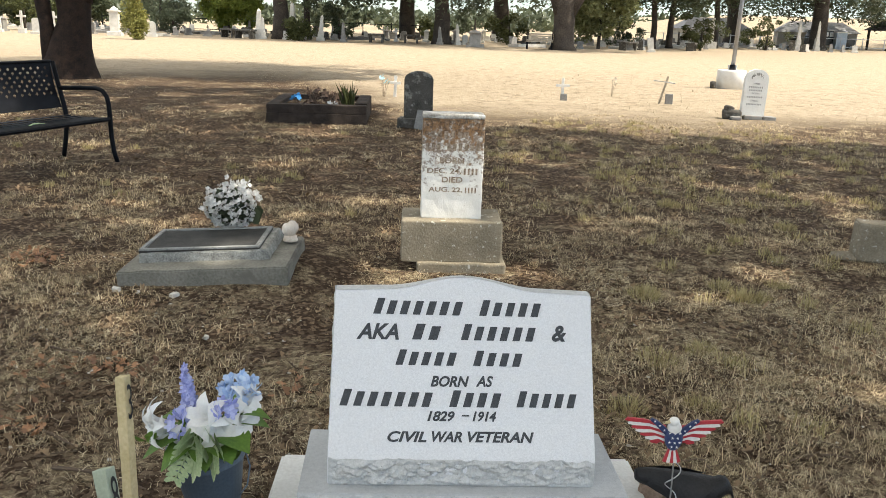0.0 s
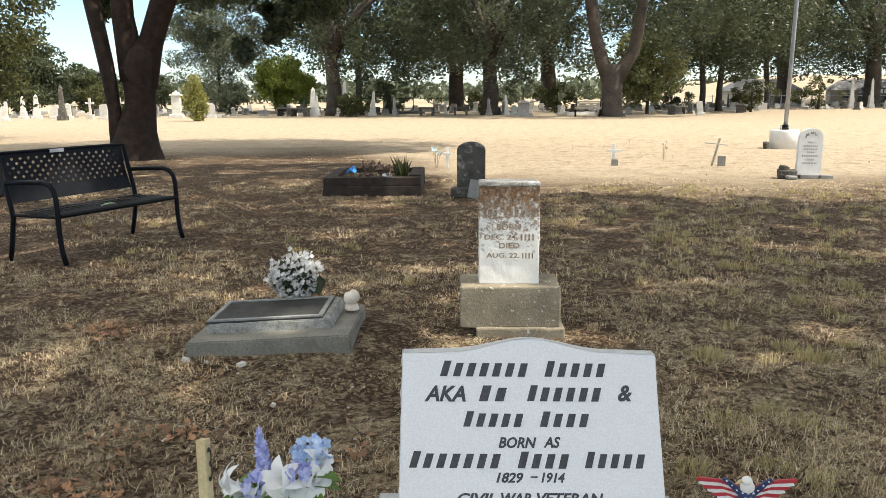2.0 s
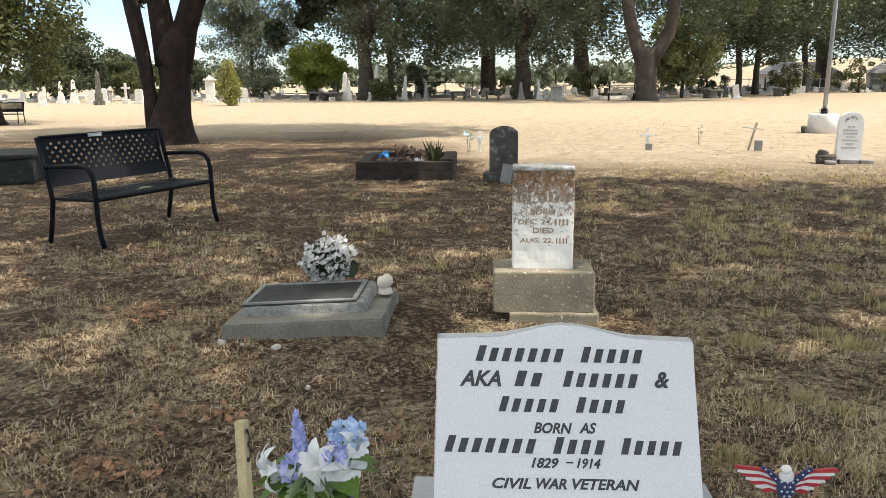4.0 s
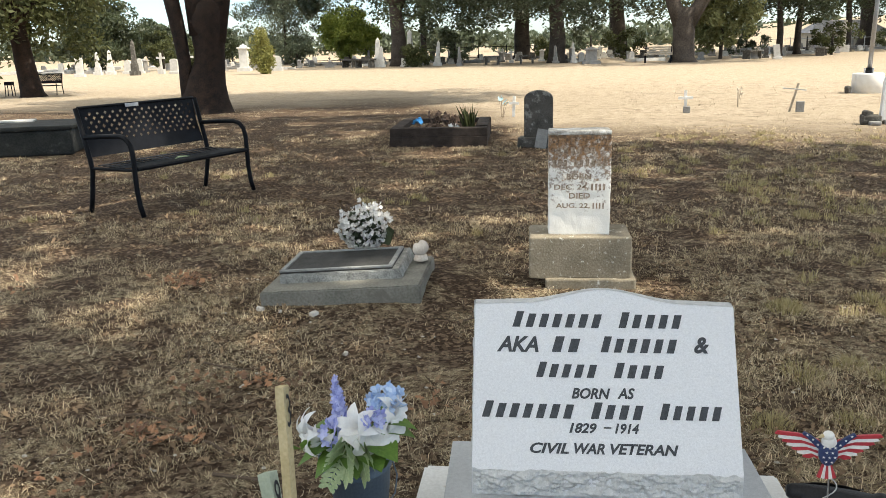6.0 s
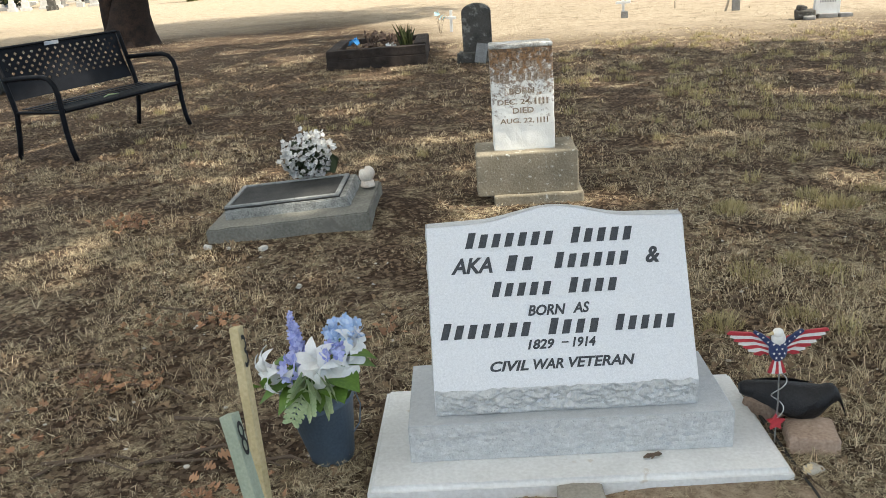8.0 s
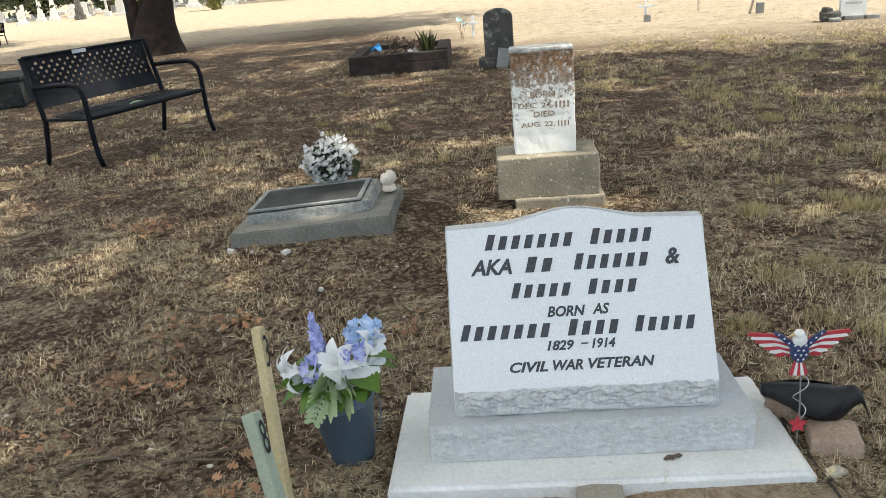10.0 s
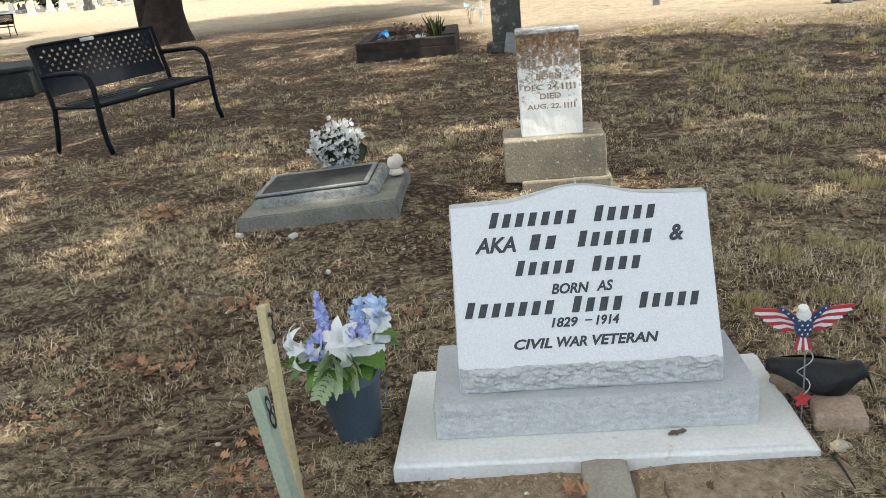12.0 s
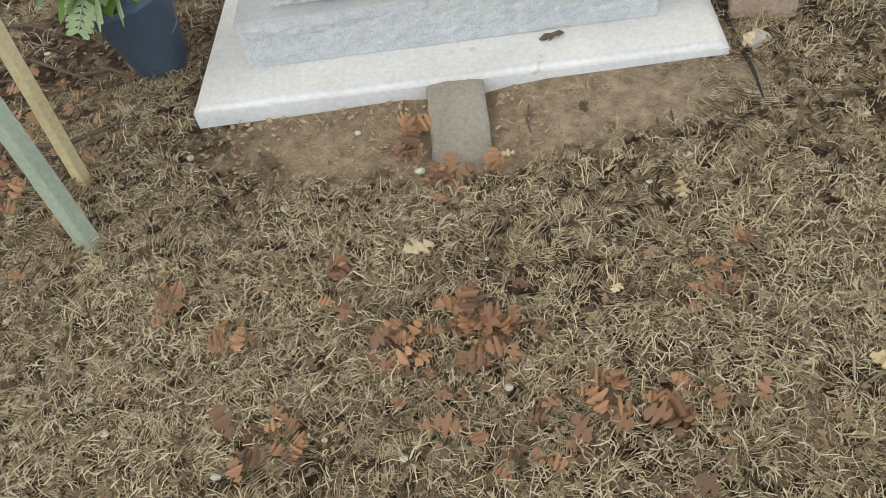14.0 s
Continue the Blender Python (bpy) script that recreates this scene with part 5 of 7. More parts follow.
def eagle_ornament():
    """A painted metal bird in flag colours on a thin rod with a wire coil and a red star."""
    t = thing("garden_ornament", "painted red, white and navy bird ornament on a thin wire rod", "garden ornament", m=pose(0.585, 0.165, -0.01))
    bm = bmesh.new()

    def poly(pts, y, mi, thick=0.006):
        a = [bm.verts.new((x, y - thick, z)) for x, z in pts]
        b = [bm.verts.new((x, y + thick, z)) for x, z in pts]
        n = len(pts)
        fs = [bm.faces.new(a), bm.faces.new(b[::-1])]
        for i in range(n):
            fs.append(bm.faces.new((a[i], b[i], b[(i + 1) % n], a[(i + 1) % n])))
        for f in fs:
            f.material_index = mi

    z0 = 0.33
    for s in (-1, 1):
        # feathers in red and white bands under a navy shoulder
        for k in range(7):
            u0, u1 = k / 7, (k + 1) / 7
            root0, root1 = Vector((s * 0.022, z0 + 0.028 - 0.058 * u0)), Vector((s * 0.022, z0 + 0.028 - 0.058 * u1))
            tip0 = Vector((s * (0.128 - 0.085 * u0 ** 1.3), z0 + 0.050 - 0.080 * u0))
            tip1 = Vector((s * (0.128 - 0.085 * u1 ** 1.3), z0 + 0.050 - 0.080 * u1))
            mid0 = (root0 + tip0) / 2 + Vector((0, 0.006))
            mid1 = (root1 + tip1) / 2 + Vector((0, 0.006))
            tip = (tip0 + tip1) / 2 + Vector((s * 0.010, -0.002))
            poly([tuple(x) for x in ((root0, mid0, tip0, tip, tip1, mid1, root1) if s > 0 else (root1, mid1, tip1, tip, tip0, mid0, root0))], 0.004 + 0.001 * k, 0 if k % 2 == 0 else 1, 0.003)
        poly([(s * x, z) for x, z in ((0.012, z0 + 0.012), (0.024, z0 + 0.026), (0.045, z0 + 0.044), (0.062, z0 + 0.053), (0.067, z0 + 0.047), (0.052, z0 + 0.034), (0.034, z0 + 0.014), (0.022, z0 + 0.002))], -0.003, 2, 0.004)
    for k in range(5):
        a0, a1 = -0.42 + 0.168 * k, -0.42 + 0.168 * (k + 1)
        poly([(0.012 * math.sin(a0) * 2, z0 - 0.035), (0.055 * math.sin(a0) * 1.1, z0 - 0.035 - 0.048 * math.cos(a0)), (0.055 * math.sin(a1) * 1.1, z0 - 0.035 - 0.048 * math.cos(a1)), (0.012 * math.sin(a1) * 2, z0 - 0.035)], 0.0, 0 if k % 2 == 0 else 1, 0.003)
    made = bmesh.ops.create_uvsphere(bm, u_segments=14, v_segments=10, radius=1, matrix=Matrix.Translation((0, -0.004, z0 - 0.006)) @ Matrix.Diagonal((0.025, 0.016, 0.037, 1)))
    for f in {f for v in made["verts"] for f in v.link_faces}:
        f.material_index = 2
    made = bmesh.ops.create_uvsphere(bm, u_segments=14, v_segments=10, radius=1, matrix=Matrix.Translation((0, -0.005, z0 + 0.027)) @ Matrix.Diagonal((0.0195, 0.015, 0.021, 1)))
    made["verts"] += bmesh.ops.create_uvsphere(bm, u_segments=14, v_segments=10, radius=1, matrix=Matrix.Translation((-0.003, -0.009, z0 + 0.047)) @ Matrix.Diagonal((0.0150, 0.0130, 0.0135, 1)))["verts"]
    for f in {f for v in made["verts"] for f in v.link_faces}:
        f.material_index = 1
    made = bmesh.ops.create_cone(bm, segments=8, radius1=0.006, radius2=0.001, depth=0.020, cap_ends=True, matrix=pose(-0.024, -0.011, z0 + 0.044, 0, -112, 0))
    for f in {f for v in made["verts"] for f in v.link_faces}:
        f.material_index = 3
    for j, row in enumerate((-0.022, -0.008, 0.006, 0.019)):
        for i in range(3 if j % 2 else 2):
            cx = (i - (1 if j % 2 else 0.5)) * 0.014
            y = -0.004 - 0.016 * math.sqrt(max(0.05, 1 - (cx / 0.027) ** 2 - (row / 0.042) ** 2)) - 0.001
            pts = []
            for q in range(10):
                r = 0.0048 if q % 2 == 0 else 0.0019
                pts.append((cx + r * math.sin(q * math.pi / 5), z0 - 0.004 + row + r * math.cos(q * math.pi / 5)))
            f = bm.faces.new([bm.verts.new((x, y, z)) for x, z in pts])
            f.material_index = 1
    for sx in (-1, 1):
        for cx, cz in ((0.028, 0.019), (0.041, 0.033), (0.055, 0.0455)):
            pts = [(sx * cx + (0.0042 if q % 2 == 0 else 0.0017) * math.sin(q * math.pi / 5), z0 + cz + (0.0042 if q % 2 == 0 else 0.0017) * math.cos(q * math.pi / 5)) for q in range(10)]
            f = bm.faces.new([bm.verts.new((x, -0.0085, z)) for x, z in pts])
            f.material_index = 1
    bmesh.ops.recalc_face_normals(bm, faces=bm.faces)
    part("bird", bm, [RED_PAINT, WHITE_PAINT, NAVY_PAINT, LATH_YELLOW], t, "flag-coloured painted bird with spread wings", m=pose(0, 0, 0, 0, -1.5, -6))
    bm = bmesh.new()
    tube(bm, [(0, 0.004, -0.05), (0.004, 0.004, 0.15), (0.0, 0.004, 0.31)], 0.0022, 6)
    part("rod", bm, WIRE, t)
    bm = bmesh.new()
    pts = []
    for i in range(50):
        f = i / 49
        a = f * 6.28 * 1.7
        pts.append((0.022 * math.sin(a) * (1 - 0.3 * f), -0.004 + 0.01 * math.cos(a), 0.25 - 0.15 * f))
    tube(bm, pts, 0.0018, 5)
    part("wire_coil", bm, WIRE, t, smooth=True)
    bm = bmesh.new()
    pts = [(0.026 * (1 if q % 2 == 0 else 0.5) * math.sin(q * math.pi / 5), 0.026 * (1 if q % 2 == 0 else 0.5) * math.cos(q * math.pi / 5)) for q in range(10)]
    prism(bm, pts, -0.005, 0.005)
    part("star", bm, RED_PAINT, t, "small red metal star", m=Matrix.Translation((-0.004, -0.01, 0.098)))


eagle_ornament()


def crow():
    """A black resin bird figure as one plain form, resting on a brick."""
    bm = bmesh.new()
    body = [(-0.185, 0.046, 0.014), (-0.17, 0.055, 0.004), (-0.13, 0.059, -0.006), (-0.085, 0.060, -0.026), (-0.045, 0.060, -0.050), (-0.005, 0.058, -0.066), (0.035, 0.056, -0.072), (0.075, 0.053, -0.068), (0.10, 0.052, -0.052), (0.118, 0.060, -0.028), (0.136, 0.060, -0.010), (0.152, 0.046, 0.000), (0.164, 0.026, -0.002), (0.178, -0.006, -0.022), (0.194, -0.046, -0.054)]
    rings = []
    for x, top, low in body:
        r, c = (top - low) / 2, (top + low) / 2
        wide = r * 0.9 if x > -0.1 else max(r, 0.024)
        rings.append([bm.verts.new((x, math.cos(2 * math.pi * k / 20) * wide, c + math.sin(2 * math.pi * k / 20) * r)) for k in range(20)])
    for a, b in zip(rings, rings[1:]):
        for k in range(20):
            bm.faces.new((a[k], b[k], b[(k + 1) % 20], a[(k + 1) % 20]))
    bm.faces.new(rings[0])
    bm.faces.new(rings[-1][::-1])
    bmesh.ops.recalc_face_normals(bm, faces=bm.faces)
    # folded wings, each a shell that ends in a square-cut point beside the tail
    for side in (-1, 1):
        rows = []
        for i in range(11):
            f = i / 10
            x = 0.075 - 0.235 * f
            top, low = 0.050 + 0.012 * math.sin(f * 3.0), (-0.045 + 0.062 * f ** 1.3)
            low = top + (low - top) * min(1.0, 0.1 + f / 0.35) ** 0.7
            out = (0.062 * (1 - f) ** 0.5 + 0.012) * (0.8 + 0.2 * min(1.0, f / 0.3))
            row = []
            for k in range(7):
                g = k / 6
                step = 0.003 * ((f * 5 + g * 2.5) % 1.0)
                row.append(bm.verts.new((x, side * (out * math.sin(0.35 + g * 1.25) + 0.004 + step), top + (low - top) * g)))
            rows.append(row)
        for a, b in zip(rows, rows[1:]):
            for k in range(6):
                bm.faces.new((a[k], a[k + 1], b[k + 1], b[k]) if side < 0 else (a[k + 1], a[k], b[k], b[k + 1]))
    ob = part("bird_statue", bm, CROW_BLACK, None, smooth=True, m=pose(0.658, 0.245, 0.108, 0, 3, -8) @ Matrix.Diagonal((0.80, 0.86, 0.88, 1)))
    tagged(ob, "black resin bird statue perched on a worn brick", "statue")


crow()
b = part("brick", worn_block((0.135, 0.12, 0.07), 0.012, 3, 0.006, 12, 2), BRICK, None, m=pose(0.69, 0.165, -0.012, 0, 0, -12))
tagged(b, "worn reddish brown brick set beside the pad", "brick")
b = part("brick", worn_block((0.15, 0.10, 0.07), 0.015, 3, 0.008, 12, 5), BRICK, None, m=pose(0.64, 0.36, -0.008, 0, 0, 40))
tagged(b, "worn brown brick half sunk in the soil", "brick")
bm = bmesh.new()
tube(bm, [(0.60, 0.46, 0.015), (0.592, 0.33, 0.02), (0.598, 0.18, 0.012), (0.606, 0.05, 0.004), (0.612, -0.06, 0.004), (0.608, -0.16, 0.002), (0.60, -0.25, -0.004)], [0.005, 0.006, 0.006, 0.005, 0.0045, 0.004, 0.003], 7, 0.2)
tagged(part("cable", bm, CABLE, None, smooth=True), "thin dark cable lying along the edge of the pad", "cable")
bm = bmesh.new()
tube(bm, [(0.193, 0.084, 0.050), (0.206, 0.088, 0.053), (0.222, 0.089, 0.055), (0.238, 0.096, 0.053), (0.246, 0.097, 0.051)], [0.002, 0.006, 0.0045, 0.007, 0.0025], 7, 0.5)
tube(bm, [(0.214, 0.079, 0.049), (0.222, 0.088, 0.053), (0.229, 0.099, 0.052)], [0.0015, 0.0045, 0.0015], 6, 0.5)
tagged(part("bark_scrap", bm, TWIG, None, m=TILT @ Matrix.Translation((0, 0, -0.003))), "dark scrap of bark on the concrete pad", "bark")
bm = worn_block((0.06, 0.045, 0.022), 0.012, 2, 0.006, 20, 3)
tagged(part("flat_stone", bm, PEBBLE, None, m=pose(0.642, 0.04, -0.006, 0, 0, 30)), "flat tan stone lying beside the pad", "stone")

# ---- trees ----


def leaf_cloud(centres, radii, per, leaf, seed, droop=0.0, shape=(1, 1, 0.75), level=1.0):
    """Quads for leaves scattered through round clumps."""
    rng = np.random.RandomState(seed)
    n = len(centres) * per
    c = np.repeat(np.asarray(centres), per, 0)
    r = np.repeat(np.asarray(radii), per)
    d = rng.normal(size=(n, 3))
    d /= np.linalg.norm(d, axis=1)[:, None]
    p = c + d * (r * rng.uniform(0.25, 1.0, n) ** 0.6)[:, None] * np.array(shape)
    p[:, 2] -= droop * rng.uniform(0, 1, n) ** 2 * r
    a = rng.normal(size=(n, 3)) * (1.0, 1.0, level)
    a /= np.linalg.norm(a, axis=1)[:, None]
    b = np.cross(a, rng.normal(size=(n, 3)) * (level, level, 1.0))
    b /= np.linalg.norm(b, axis=1)[:, None]
    s = leaf * rng.uniform(0.5, 1.3, n)[:, None]
    v = np.stack([p - a * s, p + b * s * 0.45 - a * s * 0.1, p + a * s, p - b * s * 0.45 + a * s * 0.1], 1).reshape(-1, 3)
    return v, np.arange(4 * n).reshape(-1, 4)


def crown_clumps(seed, count, size, centre, low, hollow=0.45, clump=1.2):
    """Centres of foliage clumps in a broad, uneven oak crown."""
    rng = np.random.RandomState(seed)
    out, rad = [], []
    while len(out) < count:
        d = rng.normal(size=3)
        d /= np.linalg.norm(d)
        k = rng.uniform(hollow, 1.0) ** 0.7
        lump = 1 + 0.28 * noise.noise(Vector(d) * 2.3 + Vector((seed, 0, 0)))
        p = np.array(centre) + d * np.array(size) * k * lump
        if p[2] < low + 0.8 * noise.noise(Vector((p[0] * 0.25, p[1] * 0.25, seed))):
            continue
        out.append(p)
        rad.append(clump * rng.uniform(0.6, 1.3))
    return np.array(out), np.array(rad)


def limbs(bm, stem, seed, reach, top, count=7, r0=0.16):
    rng = random.Random(seed)
    for i in range(count):
        a = 2 * math.pi * i / count + rng.uniform(-0.4, 0.4)
        e = Vector(stem)
        pts, rad = [e.copy()], [r0]
        for k in range(1, 5):
            f = k / 4
            pts.append(e + Vector((math.cos(a + 0.3 * f) * reach * f, math.sin(a + 0.3 * f) * reach * f, (top - e.z) * f ** 0.7 + rng.uniform(-0.3, 0.3))))
            rad.append(r0 * (1 - 0.8 * f))
        tube(bm, pts, rad, 7, 0.2)


def far_oak(seed, label, size, centre, low, trunk, leaf_mat, leaf=0.136, clumps=215, per=125, fork=False):
    """An oak at the origin, to be copied: trunk, limbs and a crown of many small leaves."""
    t = thing("oak_tree", label, "tree", "trees behind the field")
    bm = bmesh.new()
    centre_z = centre[2]
    if fork:
        tube(bm, [(0, 0, -0.1), (0, 0, 0.25), (0.0, 0, 1.2), (0.0, 0, 2.3), (0.02, 0, 2.9)], [trunk * 1.5, trunk * 1.15, trunk, trunk * 1.05, trunk * 0.9], 14, 0.15)
        tube(bm, [(-0.15, 0, 2.0), (-0.55, 0, 3.0), (-0.95, 0.1, 4.4), (-1.35, 0.2, 6.7), (-1.8, 0.2, 10)], [trunk * 0.8, trunk * 0.66, trunk * 0.62, trunk * 0.55, 0.15], 12, 0.15)
        tube(bm, [(0.2, 0, 2.0), (0.65, 0, 2.8), (1.15, 0.1, 3.6), (1.35, 0, 4.8), (1.6, 0, 6.7), (2.6, 0, 10.0)], [trunk * 0.75, trunk * 0.62, trunk * 0.6, trunk * 0.6, trunk * 0.5, 0.15], 12, 0.15)
        limbs(bm, (0, 0.6, 7.2), seed, size[0] * 0.7, centre_z + 2, 6, 0.2)
    else:
        tube(bm, [(0, 0, -0.1), (0, 0, 0.3), (0.04, 0.02, 1.5), (-0.12, 0, 3.2), (0.1, 0, 6.2)], [trunk * 1.5, trunk * 1.1, trunk * 0.95, trunk * 0.85, trunk * 0.6], 12, 0.15)
        limbs(bm, (0, 0, 3.4), seed, size[0] * 0.75, centre_z + 1, 7, trunk * 0.5)
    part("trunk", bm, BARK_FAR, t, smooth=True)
    c, r = crown_clumps(seed, clumps, size, centre, low, clump=1.0)
    if fork:
        # the stems stand free below the crown
        free = (np.abs(c[:, 0] - 0.1) < 2.3) & (c[:, 1] < 2.5) & (c[:, 2] < 8.2)
        free |= (np.abs(c[:, 0] - 0.1) < 1.3) & (c[:, 2] < 9.0)
        c, r = c[~free], r[~free]
    v, f = leaf_cloud(c, r, per, leaf, seed, 0.6, level=0.65)
    linked("crown", fast_mesh("crown", v, f, leaf_mat), t)
    return t


oak_a = far_oak(1, "large dark green oak with low drooping foliage", (6.4, 7.0, 6.0), (3.0, 0, 7.6), 2.3, 0.48, LEAF_DARK)
oak_a.matrix_world = pose(-8.26, 56.48, 0, 0, 0, -4.3) @ Matrix.Scale(1.10, 4)
oak_b = far_oak(2, "broad grey-green oak with low foliage and a leaning trunk", (6.0, 7.0, 6.0), (-0.3, 0, 7.8), 2.6, 0.5, LEAF_GREY)
oak_b.matrix_world = pose(2.56, 56.01, 0, 0, 0, -5.6) @ Matrix.Scale(1.10, 4)
oak_c = far_oak(3, "forked oak with two heavy stems above the dry field", (7.5, 7.0, 5.5), (2.0, 0.5, 8.6), 3.0, 0.58, LEAF_DARK, fork=True)
oak_c.matrix_world = pose(9.86, 50.78, 0, 0, 0, -6.6) @ Matrix.Scale(1.10, 4)
oak_d = far_oak(4, "slender dark oak among the far graves", (6.2, 6.5, 5.6), (0.3, 0, 7.6), 2.4, 0.20, LEAF_DARK)
oak_d.matrix_world = pose(18.78, 61.80, 0, 0, 0, -7.2) @ Matrix.Scale(1.10, 4)
for src, x, y, s, r in ((oak_d, -7.8, 68.3, 1.15, 70), (oak_b, 0.3, 71.6, 1.21, 250), (oak_b, 9.8, 84.2, 1.48, 20), (oak_d, 21.5, 66.3, 1.10, 200), (oak_d, 28.8, 75.9, 1.21, 10), (oak_b, 41.4, 81.7, 1.43, 40), (oak_a, 52.9, 87.6, 1.21, 100), (oak_b, 68.0, 86.9, 1.32, 200), (oak_a, 35.3, 88.5, 1.43, 30)):
    copy_thing(src, pose(x, y, 0, 0, 0, r) @ Matrix.Scale(s, 4))


def shrub(name, label, category, m, size, z, mat, seed, clumps=40, per=110, leaf=0.10, clump=0.6, low=0.1):
    t = thing(name, label, category, m=m)
    bm = bmesh.new()
    tube(bm, [(0, 0, -0.1), (0.03, 0, z * 0.6), (0, 0, z * 1.2)], [0.12, 0.09, 0.04], 8)
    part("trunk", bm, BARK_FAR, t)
    c, r = crown_clumps(seed, clumps, size, (0, 0, z), low, 0.2, clump)
    v, f = leaf_cloud(c, r, per, leaf, seed)
    linked("crown", fast_mesh("crown", v, f, mat), t)
    return t


shrub("conifer_shrub", "small yellow-green upright conifer among the graves", "shrub", pose(-14.47, 45.07, 0, 0, 0, -3.2) @ Matrix.Scale(1.27, 4), (0.42, 0.42, 0.9), 0.85, LEAF_YELLOWISH, 5, 46, 120, 0.06, 0.26, 0.05)
shrub("bright_tree", "bright green rounded tree in full sun", "tree", pose(-14.53, 70.58, 0, 0, 0, -3.9) @ Matrix.Scale(1.10, 4), (2.2, 2.2, 1.9), 2.3, LEAF_BRIGHT, 6, 80, 260, 0.11, 0.7, 0.4)
shrub("willow_tree", "tall grey-green tree with fine hanging foliage", "tree", pose(-20.11, 70.76, 0, 0, 0, -3.4) @ Matrix.Scale(1.10, 4), (4.3, 3.6, 7.6), 8.0, LEAF_WILLOW, 7, 230, 230, 0.11, 0.95, 0.8)
shrub("round_tree", "dark green rounded tree beyond the graves", "tree", pose(-30.13, 57.25, 0, 0, 0, -2.3) @ Matrix.Scale(1.10, 4), (2.4, 2.4, 2.4), 2.6, LEAF_DARK, 61, 90, 200, 0.13, 0.7, 0.4)
shrub("round_tree", "dark green rounded tree beyond the graves", "tree", pose(-34.98, 78.79, 0, 0, 0, -2.6) @ Matrix.Scale(1.10, 4), (2.6, 2.4, 1.8), 2.1, LEAF_DARK, 62, 70, 200, 0.15, 0.8, 0.4)
shrub("round_tree", "dark green rounded tree beyond the graves", "tree", pose(-30.45, 82.64, 0, 0, 0, -3) @ Matrix.Scale(1.10, 4), (2.0, 2.0, 1.6), 1.8, LEAF_DARK, 63, 60, 200, 0.15, 0.8, 0.4)
shrub("pale_shrub", "sunlit yellow-green shrub behind the graves", "shrub", pose(13.48, 56.71, 0, 0, 0, -6.8) @ Matrix.Scale(1.10, 4), (2.0, 1.8, 2.8), 2.8, LEAF_SUNLIT, 8, 70, 150, 0.14, 0.7, 0.2)
for i, (x, y, w, h, mt) in enumerate(((-6.8, 53.8, 0.99, 0.77, LEAF_OLIVE), (7.8, 61.3, 1.76, 1.21, LEAF_OLIVE), (2.1, 63.8, 1.32, 0.99, LEAF_OLIVE), (-21.1, 52.3, 1.10, 0.99, LEAF_OLIVE), (-4.6, 59.5, 1.32, 1.43, LEAF_GREY), (6.1, 71.1, 2.20, 1.76, LEAF_GREY), (22.3, 61.3, 1.76, 1.43, LEAF_OLIVE), (31.0, 69.7, 2.42, 1.65, LEAF_OLIVE), (-16.1, 59.0, 1.54, 1.10, LEAF_GREY), (18.0, 67.7, 1.98, 1.43, LEAF_GREY), (-26.3, 59.2, 1.76, 1.54, LEAF_OLIVE))):
    shrub("bush", "low green bush between the graves", "bush", pose(x, y, 0), (w, w * 0.8, h), h * 0.9, mt, 30 + i, 26, 100, 0.10, 0.4, 0.05)
# distant woods that close the view
rng = np.random.RandomState(77)
cen, rad = [], []
for a in np.linspace(-70, 70, 260):
    dist = rng.uniform(135, 190)
    base = np.array((math.sin(math.radians(a)) * dist, math.cos(math.radians(a)) * dist, 0.0))
    for k in range(4):
        cen.append(base + np.array((rng.normal(0, 3), rng.normal(0, 3), rng.uniform(0.5, 3.2))))
        rad.append(rng.uniform(1.3, 2.2))
v, f = leaf_cloud(np.array(cen), np.array(rad), 36, 0.7, 5)
tagged(new("far_woods", fast_mesh("far_woods", v, f, LEAF_GREY)), "distant line of hazy green woods beyond the cemetery", "woods", kind="stuff")


OAK_SIZE = 1.09


